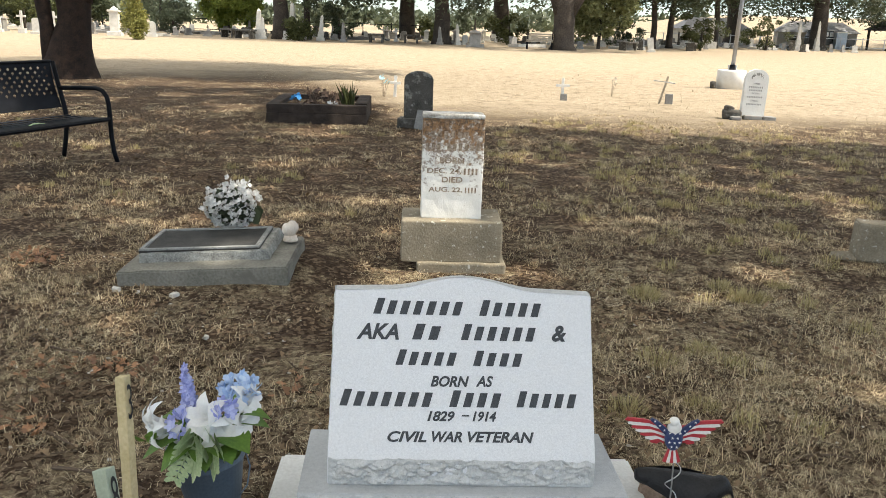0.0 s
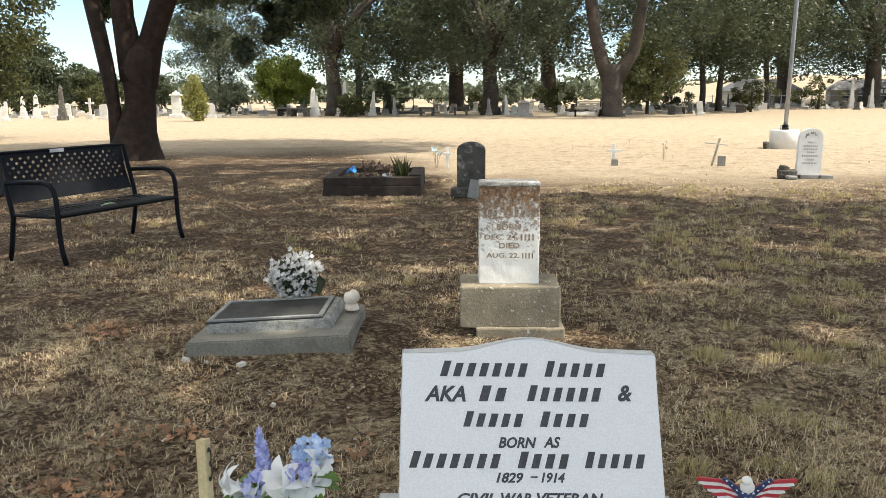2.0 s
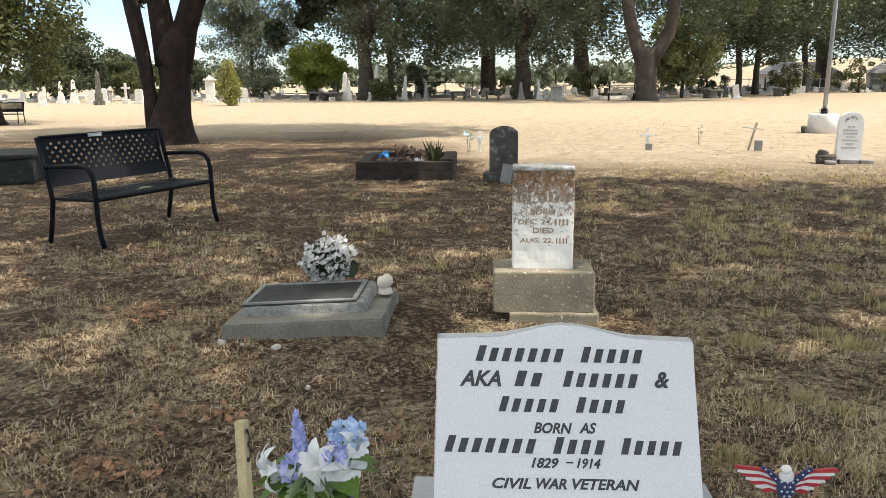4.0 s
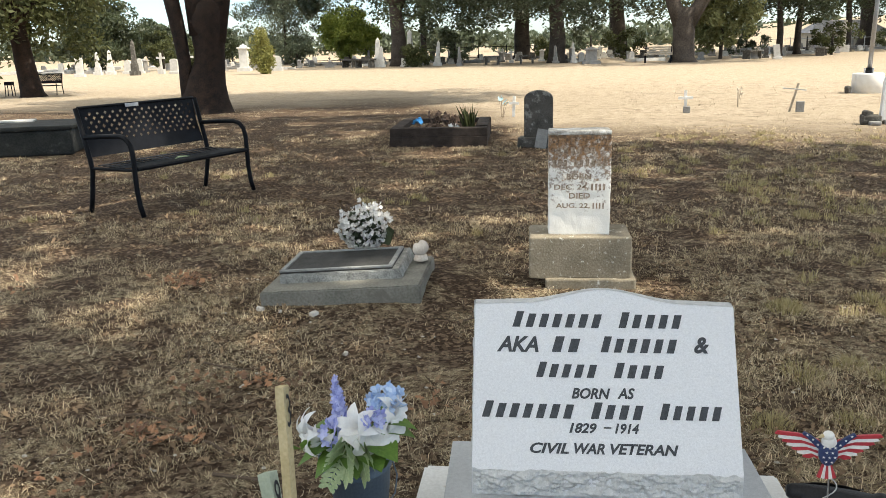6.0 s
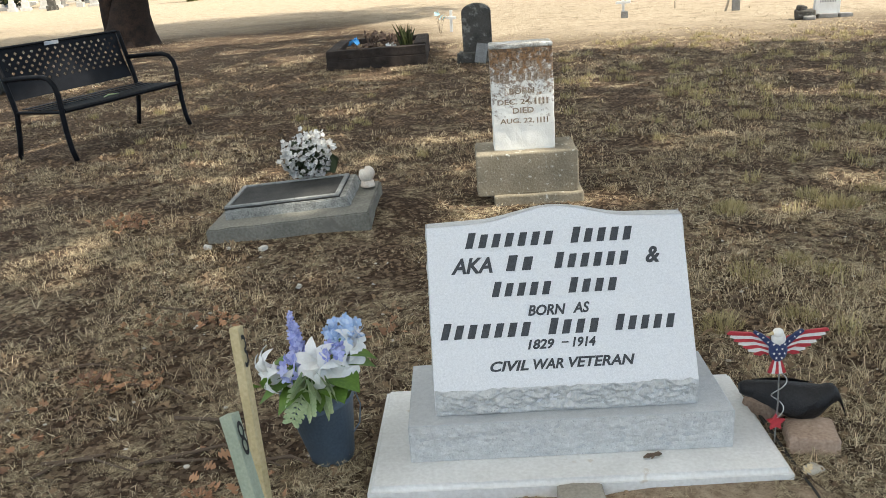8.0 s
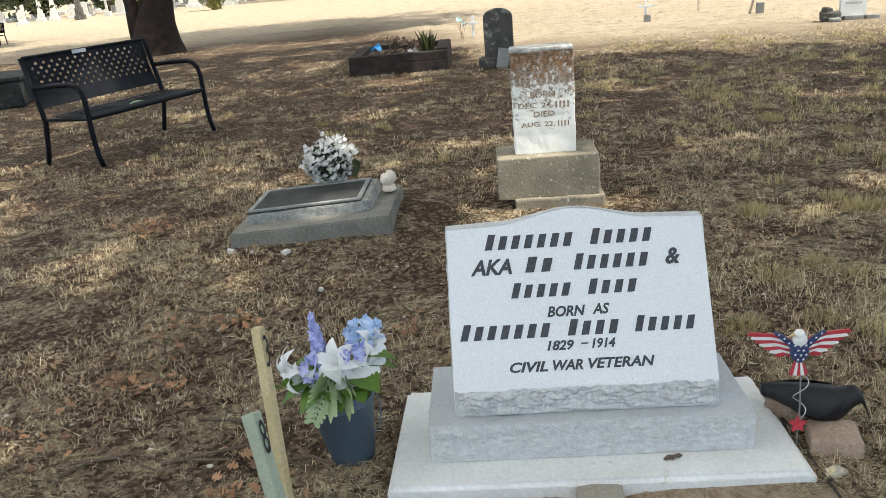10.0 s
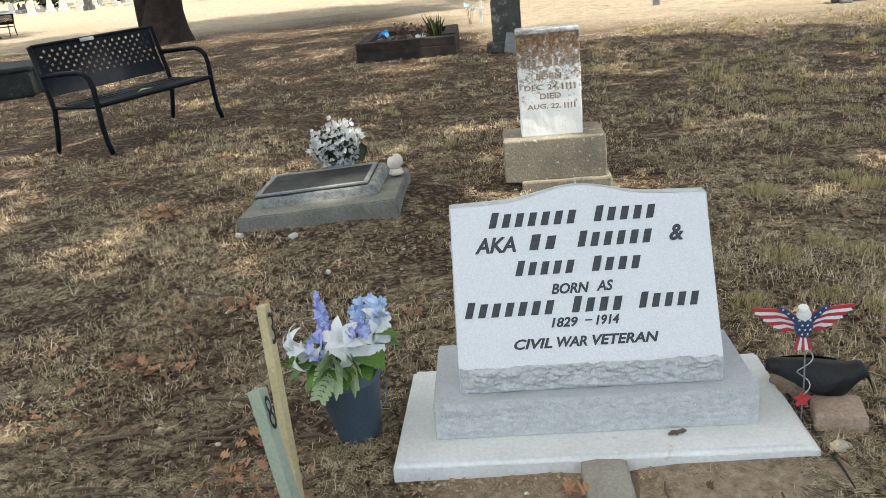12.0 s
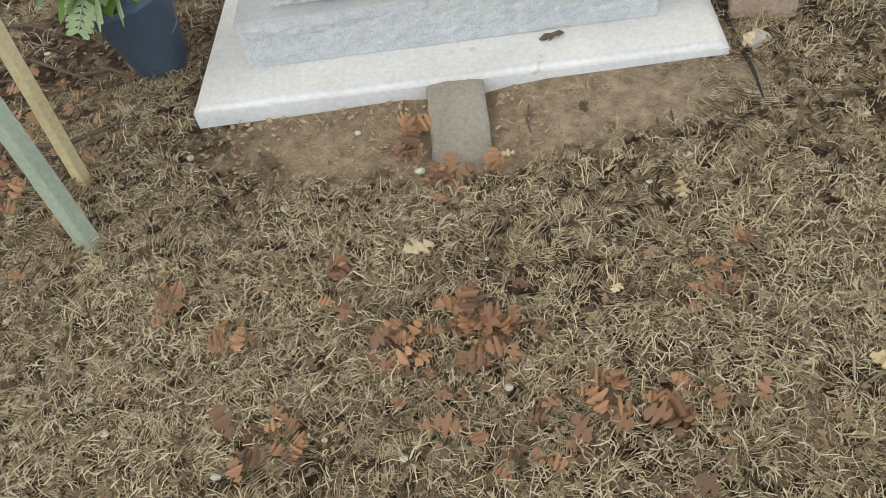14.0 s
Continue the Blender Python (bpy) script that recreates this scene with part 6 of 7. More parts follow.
def near_oak():
    """The oak by the bench: one thick bole that parts into three dark stems."""
    view = Vector((-7.14, 18.75, 0)).normalized()
    right = Vector((view.y, -view.x, 0))
    base = Vector((-7.365, 16.8, 0)) + right * 0.02

    def at(px, pz, depth=0.0):
        return base + (right * (px + 0.10 * max(0.0, pz)) + view * depth + Vector((0, 0, pz))) * OAK_SIZE

    t = thing("oak_tree", "large dark oak with three stems, partly lit reddish brown bark", "tree")
    bm = bmesh.new()
    tube(bm, [at(0.02, -0.1), at(0.02, 0.02), at(0.0, 0.3), at(0.0, 0.65), at(0.07, 1.0), at(0.06, 1.3), at(0.0, 1.85), at(0.0, 2.15), at(0.0, 2.45)], [r * OAK_SIZE for r in (0.66, 0.57, 0.48, 0.40, 0.30, 0.31, 0.36, 0.34, 0.12)], 22, 0.12)
    part("trunk", bm, BARK, t, smooth=True)
    for pts, rad in (
        ([at(-0.2, 0.2), at(-0.37, 0.65), at(-0.43, 1.0), at(-0.51, 1.45), at(-0.62, 1.95), at(-0.95, 3.28, 0.1), at(-1.6, 5.2, 0.3), at(-3.2, 7.4, 0.2)], [0.28, 0.17, 0.13, 0.14, 0.148, 0.17, 0.14, 0.07]),
        ([at(-0.06, 1.6), at(-0.22, 2.35), at(-0.32, 2.85), at(-0.38, 3.3), at(-0.50, 5.2, 0.4), at(0.2, 7.8, 0.8)], [0.30, 0.25, 0.22, 0.21, 0.15, 0.07]),
        ([at(0.08, 1.5), at(0.23, 2.35), at(0.33, 2.85, -0.1), at(0.46, 3.3, -0.2), at(1.1, 4.8, -0.5), at(3.0, 6.5, -1.0)], [0.30, 0.24, 0.25, 0.26, 0.18, 0.07]),
    ):
        bm = bmesh.new()
        tube(bm, pts, [r * OAK_SIZE for r in rad], 14, 0.12)
        part("limb", bm, BARK, t, smooth=True)
    c, r = crown_clumps(14, 250, (7.0, 4.6, 2.6), tuple(base + Vector((5.2, 2.8, 7.8))), 5.0, 0.2, 1.0)
    extra = []
    rr = np.random.RandomState(3)
    for k in range(26):
        px = rr.uniform(0.8, 6.2)
        extra.append(at(px, rr.uniform(3.1, 4.6) + 0.10 * abs(px - 3), rr.uniform(-1.5, 3.0)))
    for k in range(9):
        extra.append(at(rr.uniform(2.0, 3.2), 2.2 + 0.13 * k, rr.uniform(0.5, 1.5)))
    for k in range(3):
        extra.append(at(-0.75 + 0.1 * k, 3.1 + 0.35 * k, 1.0))
    c = np.vstack([c, np.array([tuple(e) for e in extra])])
    r = np.r_[r, np.full(26, 0.45), np.full(9, 0.24), np.full(3, 0.25)]
    v, f = leaf_cloud(c, r, 250, 0.108, 4, 0.6)
    linked("crown", fast_mesh("crown", v, f, LEAF_DARK), t)


near_oak()


def left_tree():
    t = thing("oak_tree", "dark leafy tree with low spreading boughs beside a bench", "tree", m=pose(-16.60, 25.26, 0, 0, 0, -1.9) @ Matrix.Scale(1.20, 4))
    bm = bmesh.new()
    tube(bm, [(0.1, 0, -0.1), (0.08, 0, 0.1), (0.0, 0, 0.8), (-0.1, 0, 2.0), (0, 0, 4.0)], [0.46, 0.33, 0.26, 0.23, 0.18], 14, 0.15)
    limbs(bm, (-0.05, 0, 1.9), 4, 2.6, 4.5, 7, 0.12)
    part("trunk", bm, BARK, t, smooth=True)
    c, r = crown_clumps(23, 170, (3.1, 3.8, 3.3), (-0.2, 0, 4.2), 1.5, 0.3, 0.72)
    v, f = leaf_cloud(c, r, 170, 0.085, 8, 0.9)
    linked("crown", fast_mesh("crown", v, f, LEAF_OLIVE), t)


left_tree()


def shade_oak():
    """The great oak that stands behind the camera and spreads over the graves."""
    t = thing("oak_tree", "great spreading oak that shades the graves beneath it", "tree", m=pose(8.5, -6.5, 0))
    bm = bmesh.new()
    tube(bm, [(0, 0, -0.1), (0, 0, 0.3), (0.1, 0, 2.5), (0, 0.2, 6.5)], [1.0, 0.75, 0.6, 0.5], 16, 0.15)
    limbs(bm, (0, 0.1, 6.0), 9, 10.0, 12.0, 8, 0.3)
    part("trunk", bm, BARK, t, smooth=True)
    rng = np.random.RandomState(31)
    cen, rad = [], []

    def hang(px, py, r):
        """A clump whose shadow falls on the place given."""
        z = 12.0 + rng.uniform(-1.5, 2.0)
        k = z / to_sun.z
        cen.append((px + to_sun.x * k, py + to_sun.y * k, z))
        rad.append(r)

    while len(cen) < SHADE_CLUMPS:
        px, py = rng.uniform(-13, 9), rng.uniform(-5.8, 16.5)
        if py < -4.0 + 2.2 * noise.noise(Vector((px * 0.4, 9.0, 0))):
            continue
        # ragged far rim
        rim = SHADE_RIM - 0.17 * max(0.0, px) + 0.5 * noise.noise(Vector((px * 0.35, 1.0, 0))) + 0.35 * noise.noise(Vector((px * 1.4, 4.0, 0)))
        if py > rim + (5.4 if px < -1.9 else 3.0 if px < -0.5 else 0.0):
            continue
        # gaps between the sprays let the sun through
        gap = noise.noise(Vector((px * 1.3, py * 1.3, 7.0))) + 0.55 * noise.noise(Vector((px * 3.6, py * 3.6, 3.0)))
        if -1.0 < px < 0.9 and -2.6 < py < 1.4:
            least = -1.0
        elif px > -0.5 and py > 4.5:
            least = -0.46
        elif py > 8.0:
            least = -0.20
        elif px < -1.1 and py > 1.0:
            least = -0.30
        elif px > 0.9:
            least = -0.47
        else:
            least = -0.52
        r = rng.uniform(0.14, 0.30)
        # the marble headstone stands in a patch of sun
        open_sky = math.hypot(px - 0.18 + to_sun.x / to_sun.z * 0.5, py - 2.83 + to_sun.y / to_sun.z * 0.5) < 0.8 * r + 0.10
        if gap < least or open_sky:
            continue
        hang(px, py, r)
    for _ in range(330):
        hang(rng.uniform(-1.6, 1.3), rng.uniform(-2.6, 1.0), rng.uniform(0.45, 0.8))
    cen = np.array(cen) - np.array((8.5, -6.5, 0))
    v, f = leaf_cloud(cen, np.array(rad), 19, 0.13, 9, 0.2)
    linked("crown", fast_mesh("crown", v, f, LEAF_DARK), t)


SHADE_RIM, SHADE_CLUMPS = 9.9, 7900
shade_oak()

# ---- graves across the field ----


def tablet_stone(m, w, h, th, mat, label, arch=0.0):
    t = thing("headstone", label, "gravestone", "graves across the field", m)
    outline = arched(w, arch, h) if arch else [(-w / 2, 0), (w / 2, 0), (w / 2, h), (-w / 2, h)]
    part("tablet", prism(bmesh.new(), outline, -th / 2, th / 2, 0.01), mat, t, m=Matrix.Translation((0, 0, 0.12)))
    part("base", box(bmesh.new(), (0, 0, 0.06), (w * 1.35, th * 2.4, 0.16), 0.01), mat, t)
    return t


def obelisk(m, h, w, mat, label):
    t = thing("obelisk", label, "obelisk", "graves across the field", m)
    part("plinth", box(bmesh.new(), (0, 0, h * 0.06), (w * 1.9, w * 1.9, h * 0.14), 0.01), mat, t)
    part("die", box(bmesh.new(), (0, 0, h * 0.23), (w * 1.35, w * 1.35, h * 0.22), 0.01), mat, t)
    part("shaft", lathe(bmesh.new(), [(w * 0.72, h * 0.33), (w * 0.42, h * 0.92), (0.01, h)], 4, Matrix.Rotation(math.pi / 4, 4, "Z")), mat, t)
    return t


def pedestal(m, h, w, mat, label):
    t = thing("pedestal_monument", label, "monument", "graves across the field", m)
    part("plinth", box(bmesh.new(), (0, 0, 0.08), (w * 1.6, w * 1.6, 0.2), 0.01), mat, t)
    part("die", box(bmesh.new(), (0, 0, h * 0.47), (w, w, h * 0.7), 0.01), mat, t)
    part("cornice", box(bmesh.new(), (0, 0, h * 0.84), (w * 1.35, w * 1.35, h * 0.07), 0.02), mat, t)
    part("finial", lathe(bmesh.new(), [(w * 0.5, h * 0.87), (w * 0.42, h * 0.93), (w * 0.15, h * 0.96), (w * 0.1, h)], 12), mat, t)
    return t


def stone_cross(m, h, mat, label):
    t = thing("stone_cross", label, "cross", "graves across the field", m)
    part("plinth", box(bmesh.new(), (0, 0, h * 0.1), (h * 0.32, h * 0.25, h * 0.24), 0.01), mat, t)
    part("upright", box(bmesh.new(), (0, 0, h * 0.6), (h * 0.1, h * 0.09, h * 0.8), 0.01), mat, t)
    part("crossbar", box(bmesh.new(), (0, 0, h * 0.76), (h * 0.42, h * 0.08, h * 0.1), 0.01), mat, t)
    return t


pedestal(pose(-17.80, 52.03, 0, 0, 0, 4.9) @ Matrix.Scale(1.32, 4), 1.32, 0.40, PALE_STONE, "white marble pedestal monument with a moulded cap")
tablet_stone(pose(-15.52, 51.77, 0, 0, 0, 1.7) @ Matrix.Scale(1.30, 4), 0.38, 0.60, 0.12, PALE_STONE, "white round-topped marble headstone", 0.16)
obelisk(pose(-23.35, 48.01, 0, 0, 0, 7.5), 2.1, 0.28, DARK_STONE, "tall grey stone obelisk on a stepped plinth")
tablet_stone(pose(-21.63, 49.86, 0, 0, 0, -2.7), 0.5, 0.80, 0.14, PALE_STONE, "white marble headstone beside the old trunk", 0.1)
stone_cross(pose(-22.70, 50.4, 0, 0, 0, -2.7), 1.3, PALE_STONE, "white marble cross monument")
obelisk(pose(-27.2, 51.0, 0, 0, 0, 5), 1.45, 0.26, PALE_STONE, "white marble spire monument in the sun")
obelisk(pose(-26.55, 51.4, 0, 0, 0, 12), 1.55, 0.30, PALE_STONE, "white marble spire monument in the sun")
tablet_stone(pose(-25.6, 51.8, 0, 0, 4, 3), 0.45, 0.75, 0.14, PALE_STONE, "white arched headstone in the sun", 0.2)
tablet_stone(pose(-24.9, 52.2, 0, 0, -3, 3), 0.4, 0.85, 0.14, PALE_STONE, "white arched headstone in the sun", 0.2)
stone_cross(pose(-20.42, 49.36, 0, 0, 0, -2.8) @ Matrix.Scale(1.10, 4), 1.2, PALE_STONE, "white marble cross monument")
tablet_stone(pose(-26.48, 47.29, 0, 0, 0, 9.8) @ Matrix.Scale(1.30, 4), 0.34, 0.75, 0.14, PALE_STONE, "white marble headstone in full sun", 0.06)
obelisk(pose(-9.46, 54.89, 0, 0, 0, 1.9) @ Matrix.Scale(1.10, 4), 1.75, 0.36, PALE_STONE, "white marble obelisk against the dark trees")
obelisk(pose(-7.37, 55.56, 0, 0, 0, -10.4) @ Matrix.Scale(1.10, 4), 2.2, 0.34, PALE_STONE, "tall white marble obelisk against the dark trees")
obelisk(pose(-5.47, 54.88, 0, 0, 4, 1.4) @ Matrix.Scale(1.10, 4), 1.5, 0.26, PALE_STONE, "leaning white marble shaft against the dark trees")
pedestal(pose(4.43, 51.30, 0, 0, 0, -2.9) @ Matrix.Scale(1.10, 4), 0.95, 0.62, GREY_STONE, "squat grey granite monument in the field")
stone_cross(pose(26.46, 70.39, 0, 0, 0, -7.6) @ Matrix.Scale(1.10, 4), 2.3, PALE_STONE, "white marble cross above the graves")
obelisk(pose(35.71, 73.80, 0, 0, 0, -8.1) @ Matrix.Scale(1.10, 4), 2.5, 0.28, PALE_STONE, "white marble column among the far graves")
obelisk(pose(37.35, 73.52, 0, 0, 0, -8.1) @ Matrix.Scale(1.10, 4), 2.4, 0.24, PALE_STONE, "white marble column among the far graves")
obelisk(pose(25.21, 70.59, 0, 0, 0, -7.5) @ Matrix.Scale(1.10, 4), 2.2, 0.5, GREY_STONE, "dark grey stone obelisk")
tablet_stone(pose(15.96, 52.48, 0, 0, -8, -7.2) @ Matrix.Scale(1.10, 4), 0.35, 0.7, 0.15, PALE_STONE, "white leaning headstone at the edge of the field")
rng = random.Random(44)
stones = (PALE_STONE, GREY_STONE, GREY_STONE, PALE_STONE, DARK_STONE)
for i in range(270):
    x = rng.uniform(-38, 40)
    y = 54 + rng.uniform(0, 24) if x > -9.6 else 53 + rng.uniform(1, 22)
    if x > 18:
        y += 8 + (x - 18) * 0.3
    m = pose(x, y, 0, rng.uniform(-3, 3), rng.uniform(-3, 3), rng.uniform(-25, 25)) @ Matrix.Scale(0.85, 4)
    k, mt = rng.random(), rng.choice(stones)
    kind = "white marble" if mt is PALE_STONE else "grey stone" if mt is GREY_STONE else "dark weathered stone"
    if k < 0.58:
        tablet_stone(m, rng.uniform(0.3, 0.55), rng.uniform(0.3, 0.75), rng.uniform(0.1, 0.2), mt, kind + " headstone among the graves", rng.choice((0, 0.1, 0.18)))
    elif k < 0.67:
        obelisk(m, rng.uniform(1.0, 1.7), rng.uniform(0.18, 0.28), mt, kind + " obelisk among the graves")
    elif k < 0.76:
        pedestal(m, rng.uniform(0.7, 1.2), rng.uniform(0.28, 0.45), mt, kind + " pedestal monument among the graves")
    elif k < 0.81:
        stone_cross(m, rng.uniform(0.7, 1.2), mt, kind + " cross among the graves")
    else:
        t = thing("grave_curb", "low concrete curb round a grave", "grave curb", "grave curbs", m)
        for c, s in (((0, -0.9, 0.1), (2.4, 0.15, 0.24)), ((0, 0.9, 0.1), (2.4, 0.15, 0.24)), ((-1.12, 0, 0.1), (0.15, 1.65, 0.24)), ((1.12, 0, 0.1), (0.15, 1.65, 0.24))):
            part("curb", box(bmesh.new(), c, s, 0.01), mt, t)


def table_tomb(m, w):
    t = thing("table_tomb", "dark table tomb on short legs among the graves", "tomb", "graves across the field", m)
    part("slab", box(bmesh.new(), (0, 0, 0.52), (w, 0.7, 0.1), 0.01), DARK_STONE, t)
    for sx in (-1, 1):
        part("leg", box(bmesh.new(), (sx * w * 0.4, 0, 0.22), (0.12, 0.55, 0.5), 0.01), DARK_STONE, t)


for x, y, w in ((-1.8, 54.9, 0.99), (-10.3, 54.4, 1.43), (-11.6, 55.9, 1.21), (15.1, 55.0, 1.65), (0.5, 55.4, 0.99), (21.0, 59.5, 1.54), (-5.9, 56.6, 1.32)):
    table_tomb(pose(x, y, 0, 0, 0, x * 3), w)


def iron_fence(x0, x1, y, label, mat=IRON):
    t = thing("iron_fence", label, "fence", m=pose(x0, y, 0))
    n = int((x1 - x0) / 2.4)
    for i in range(n + 1):
        part("post", box(bmesh.new(), (i * 2.4, 0, 0.6), (0.07, 0.07, 1.3), 0.005), mat, t)
    for z in (0.25, 1.1):
        part("rail", box(bmesh.new(), (n * 1.2, 0, z), (n * 2.4, 0.04, 0.05), 0.005), mat, t)


iron_fence(-25, 3, 71, "dark low iron fence behind the graves")
iron_fence(25, 63, 87, "thin grey wire fence behind the far graves", STEEL)


def low_house(m, w, d, h, rise, label):
    t = thing("house", label, "house", m=m)
    part("wall", box(bmesh.new(), (0, 0, h / 2), (w, d, h + 0.1)), HOUSE_WALL, t)
    bm = bmesh.new()
    e = 0.35
    v = [bm.verts.new(p) for p in ((-w / 2 - e, -d / 2 - e, h), (w / 2 + e, -d / 2 - e, h), (w / 2 + e, d / 2 + e, h), (-w / 2 - e, d / 2 + e, h), (-w / 2 + 1.2, 0, h + rise), (w / 2 - 1.2, 0, h + rise))]
    for f in ((0, 1, 5, 4), (1, 2, 5), (2, 3, 4, 5), (3, 0, 4), (3, 2, 1, 0)):
        bm.faces.new([v[i] for i in f])
    part("roof", bm, ROOF, t)
    for x in (-w * 0.3, w * 0.22):
        win = part("window", box(bmesh.new(), (x, -d / 2 - 0.02, h * 0.6), (0.9, 0.08, 0.6)), WHITE_PAINT, t)
        part("pane", box(bmesh.new(), (x, -d / 2 - 0.07, h * 0.6), (0.75, 0.04, 0.45)), GLASS_DARK, win)


low_house(pose(47.03, 93.97, 0, 0, 0, -18.1) @ Matrix.Scale(1.10, 4), 7.5, 4.0, 1.5, 1.1, "distant low pale building with a grey shingled roof")
low_house(pose(35.69, 96.29, 0, 0, 0, -1.6) @ Matrix.Scale(1.10, 4), 7.0, 4.0, 1.5, 1.2, "distant low pale building with a grey shingled roof")


def parked_van(m):
    t = thing("parked_van", "dark grey parked van beyond the far graves", "van", m=m)
    bm = bmesh.new()
    side = [(-2.2, 0.35), (2.2, 0.35), (2.2, 0.95), (1.5, 1.1), (0.95, 1.7), (-1.9, 1.75), (-2.2, 1.2)]
    part("body", prism(bm, side, -0.85, 0.85, 0.05), GLASS_DARK, t)
    for sx in (-1.35, 1.35):
        for sy in (-0.8, 0.8):
            bm = bmesh.new()
            bmesh.ops.create_cone(bm, cap_ends=True, segments=20, radius1=0.34, radius2=0.34, depth=0.22, matrix=Matrix.Translation((sx, sy, 0.34)) @ Matrix.Rotation(math.pi / 2, 4, "X"))
            part("wheel", bm, CABLE, t)
    for sx, w in ((-1.2, 1.0), (-0.1, 0.9)):
        part("window", box(bmesh.new(), (sx, -0.86, 1.38), (w, 0.03, 0.4), 0.01), STEEL, t, "pale reflecting side window")


def blue_cabin(m):
    t = thing("portable_cabin", "pale blue portable cabin beyond the far graves", "cabin", m=m)
    part("body", box(bmesh.new(), (0, 0, 0.85), (1.15, 1.15, 1.75), 0.03), CABIN_BLUE, t)
    part("roof", box(bmesh.new(), (0, 0, 1.79), (1.25, 1.25, 0.14), 0.05), WHITE_PAINT, t)
    part("door", box(bmesh.new(), (0, -0.59, 0.85), (0.75, 0.04, 1.5), 0.01), CABIN_BLUE, t)


def shelter(m):
    t = thing("shelter", "open shelter with a brown pitched roof", "shelter", m=m)
    part("roof", prism(bmesh.new(), [(-2.4, 1.9), (2.4, 1.9), (0, 2.9)], -2.2, 2.2, 0.02), TIE, t)
    for sx in (-1, 1):
        for sy in (-1, 1):
            part("post", box(bmesh.new(), (sx * 1.9, sy * 1.8, 0.95), (0.18, 0.18, 1.95), 0.01), TIE, t)


parked_van(pose(46.46, 89.16, 0, 0, 0, 3.8) @ Matrix.Scale(1.10, 4))
blue_cabin(pose(46.96, 88.09, 0, 0, 0, -3.2) @ Matrix.Scale(0.99, 4))
shelter(pose(54.12, 89.32, 0, 0, 0, 11.5) @ Matrix.Scale(1.10, 4))

# ---- grass, leaves and twigs ----


def on_pad(x, y, m=0.0):
    return (abs(x) < 0.58 + m) & (y > -0.005 - m) & (y < 0.56)


def covered(x, y):
    """Where something stands on the ground."""
    out = on_pad(x, y)
    out |= (abs(x - 0.003) < 0.07) & (y > -0.21) & (y < 0.01)
    out |= (x > -1.68) & (x < -0.76) & (y > 2.37) & (y < 3.05)
    out |= (abs(x - 0.12) < 0.31) & (y > 2.74) & (y < 3.15)
    out |= (x > -2.05) & (x < -0.6) & (y > 9.6) & (y < 11.5)
    return out


def patchy(x, y, scale, seed):
    return np.array([noise.noise(Vector((a * scale, b * scale, seed))) for a, b in zip(x, y)])


def scatter(seed, n, x0, x1, y0, y1, bare=0.0, scale=1.3, clay=True):
    """Places on the open ground; fewer where the soil is bare."""
    rng = np.random.RandomState(seed)
    x, y = rng.uniform(x0, x1, n), rng.uniform(y0, y1, n)
    q = patchy(x, y, scale, 2.0) + 0.5 * patchy(x, y, scale * 3.3, 5.0)
    rim = np.minimum(np.minimum(x - x0, x1 - x), np.minimum(y - y0, y1 - y)) / 0.9
    keep = (q + rng.normal(0, 0.18, n) > bare) & ~covered(x, y) & (rng.uniform(0, 1, n) < rim + 0.15)
    if clay:
        e = np.sqrt(((x - 0.02) * 0.84) ** 2 + ((y + 0.075) * 2.7) ** 2) + 0.22 * patchy(x, y, 6, 1.0)
        keep &= (e > 0.50) | (rng.uniform(size=n) < 0.05)
        # worn soil beside the bucket
        e = np.sqrt(((x + 1.15) / 0.42) ** 2 + ((y - 0.22) / 0.40) ** 2) + 0.4 * patchy(x, y, 5, 4.0)
        keep &= (e > 1.0) | (rng.uniform(size=n) < 0.35)
        # trodden soil round the old stones
        e = np.sqrt(((x + 0.4) / 1.1) ** 2 + ((y - 2.3) / 0.95) ** 2)
        keep &= (e > 1.0) | (rng.uniform(size=n) < 0.25 + 0.3 * e)
    return x[keep], y[keep], rng


def blades(name, seed, n, area, length, width, mat, label, bare=0.0, scale=1.3, flat=0.5, clump=0):
    x, y, rng = scatter(seed, n, *area, bare=bare, scale=scale)
    if clump:
        x, y = np.repeat(x, clump), np.repeat(y, clump)
        x += rng.normal(0, length * 0.5, len(x))
        y += rng.normal(0, length * 0.5, len(y))
        free = ~covered(x, y)
        x, y = x[free], y[free]
    n = len(x)
    a = rng.uniform(0, 2 * math.pi, n)
    lean = np.clip(rng.normal(flat, 0.16 if flat > 0.9 else 0.28, n), 0.05, 0.97)
    ln = length * rng.uniform(0.5, 1.4, n)
    d = np.stack([np.cos(a), np.sin(a)], 1)
    w = np.stack([-np.sin(a), np.cos(a)], 1) * (width * rng.uniform(0.6, 1.3, n))[:, None]
    z0 = np.full(n, -0.004)
    p0 = np.column_stack([x, y])
    h = ln * np.sqrt(1 - lean ** 2)
    p1 = p0 + d * (ln * lean * 0.45)[:, None]
    p2 = p0 + d * (ln * lean)[:, None] + w * rng.normal(0, 3, n)[:, None]
    z1, z2 = h * 0.65 + 0.004, h * 0.9 + 0.003
    v = np.stack([np.column_stack([p0 - w, z0]), np.column_stack([p0 + w, z0]), np.column_stack([p1 + w * 0.8, z1]), np.column_stack([p1 - w * 0.8, z1]), np.column_stack([p2, z2])], 1).reshape(-1, 3)
    k = np.arange(n)[:, None] * 5
    f = np.vstack([k + np.array([0, 1, 2]), k + np.array([0, 2, 3]), k + np.array([3, 2, 4])])
    return tagged(new(name, fast_mesh(name, v, f, mat)), label, "grass", kind="stuff")


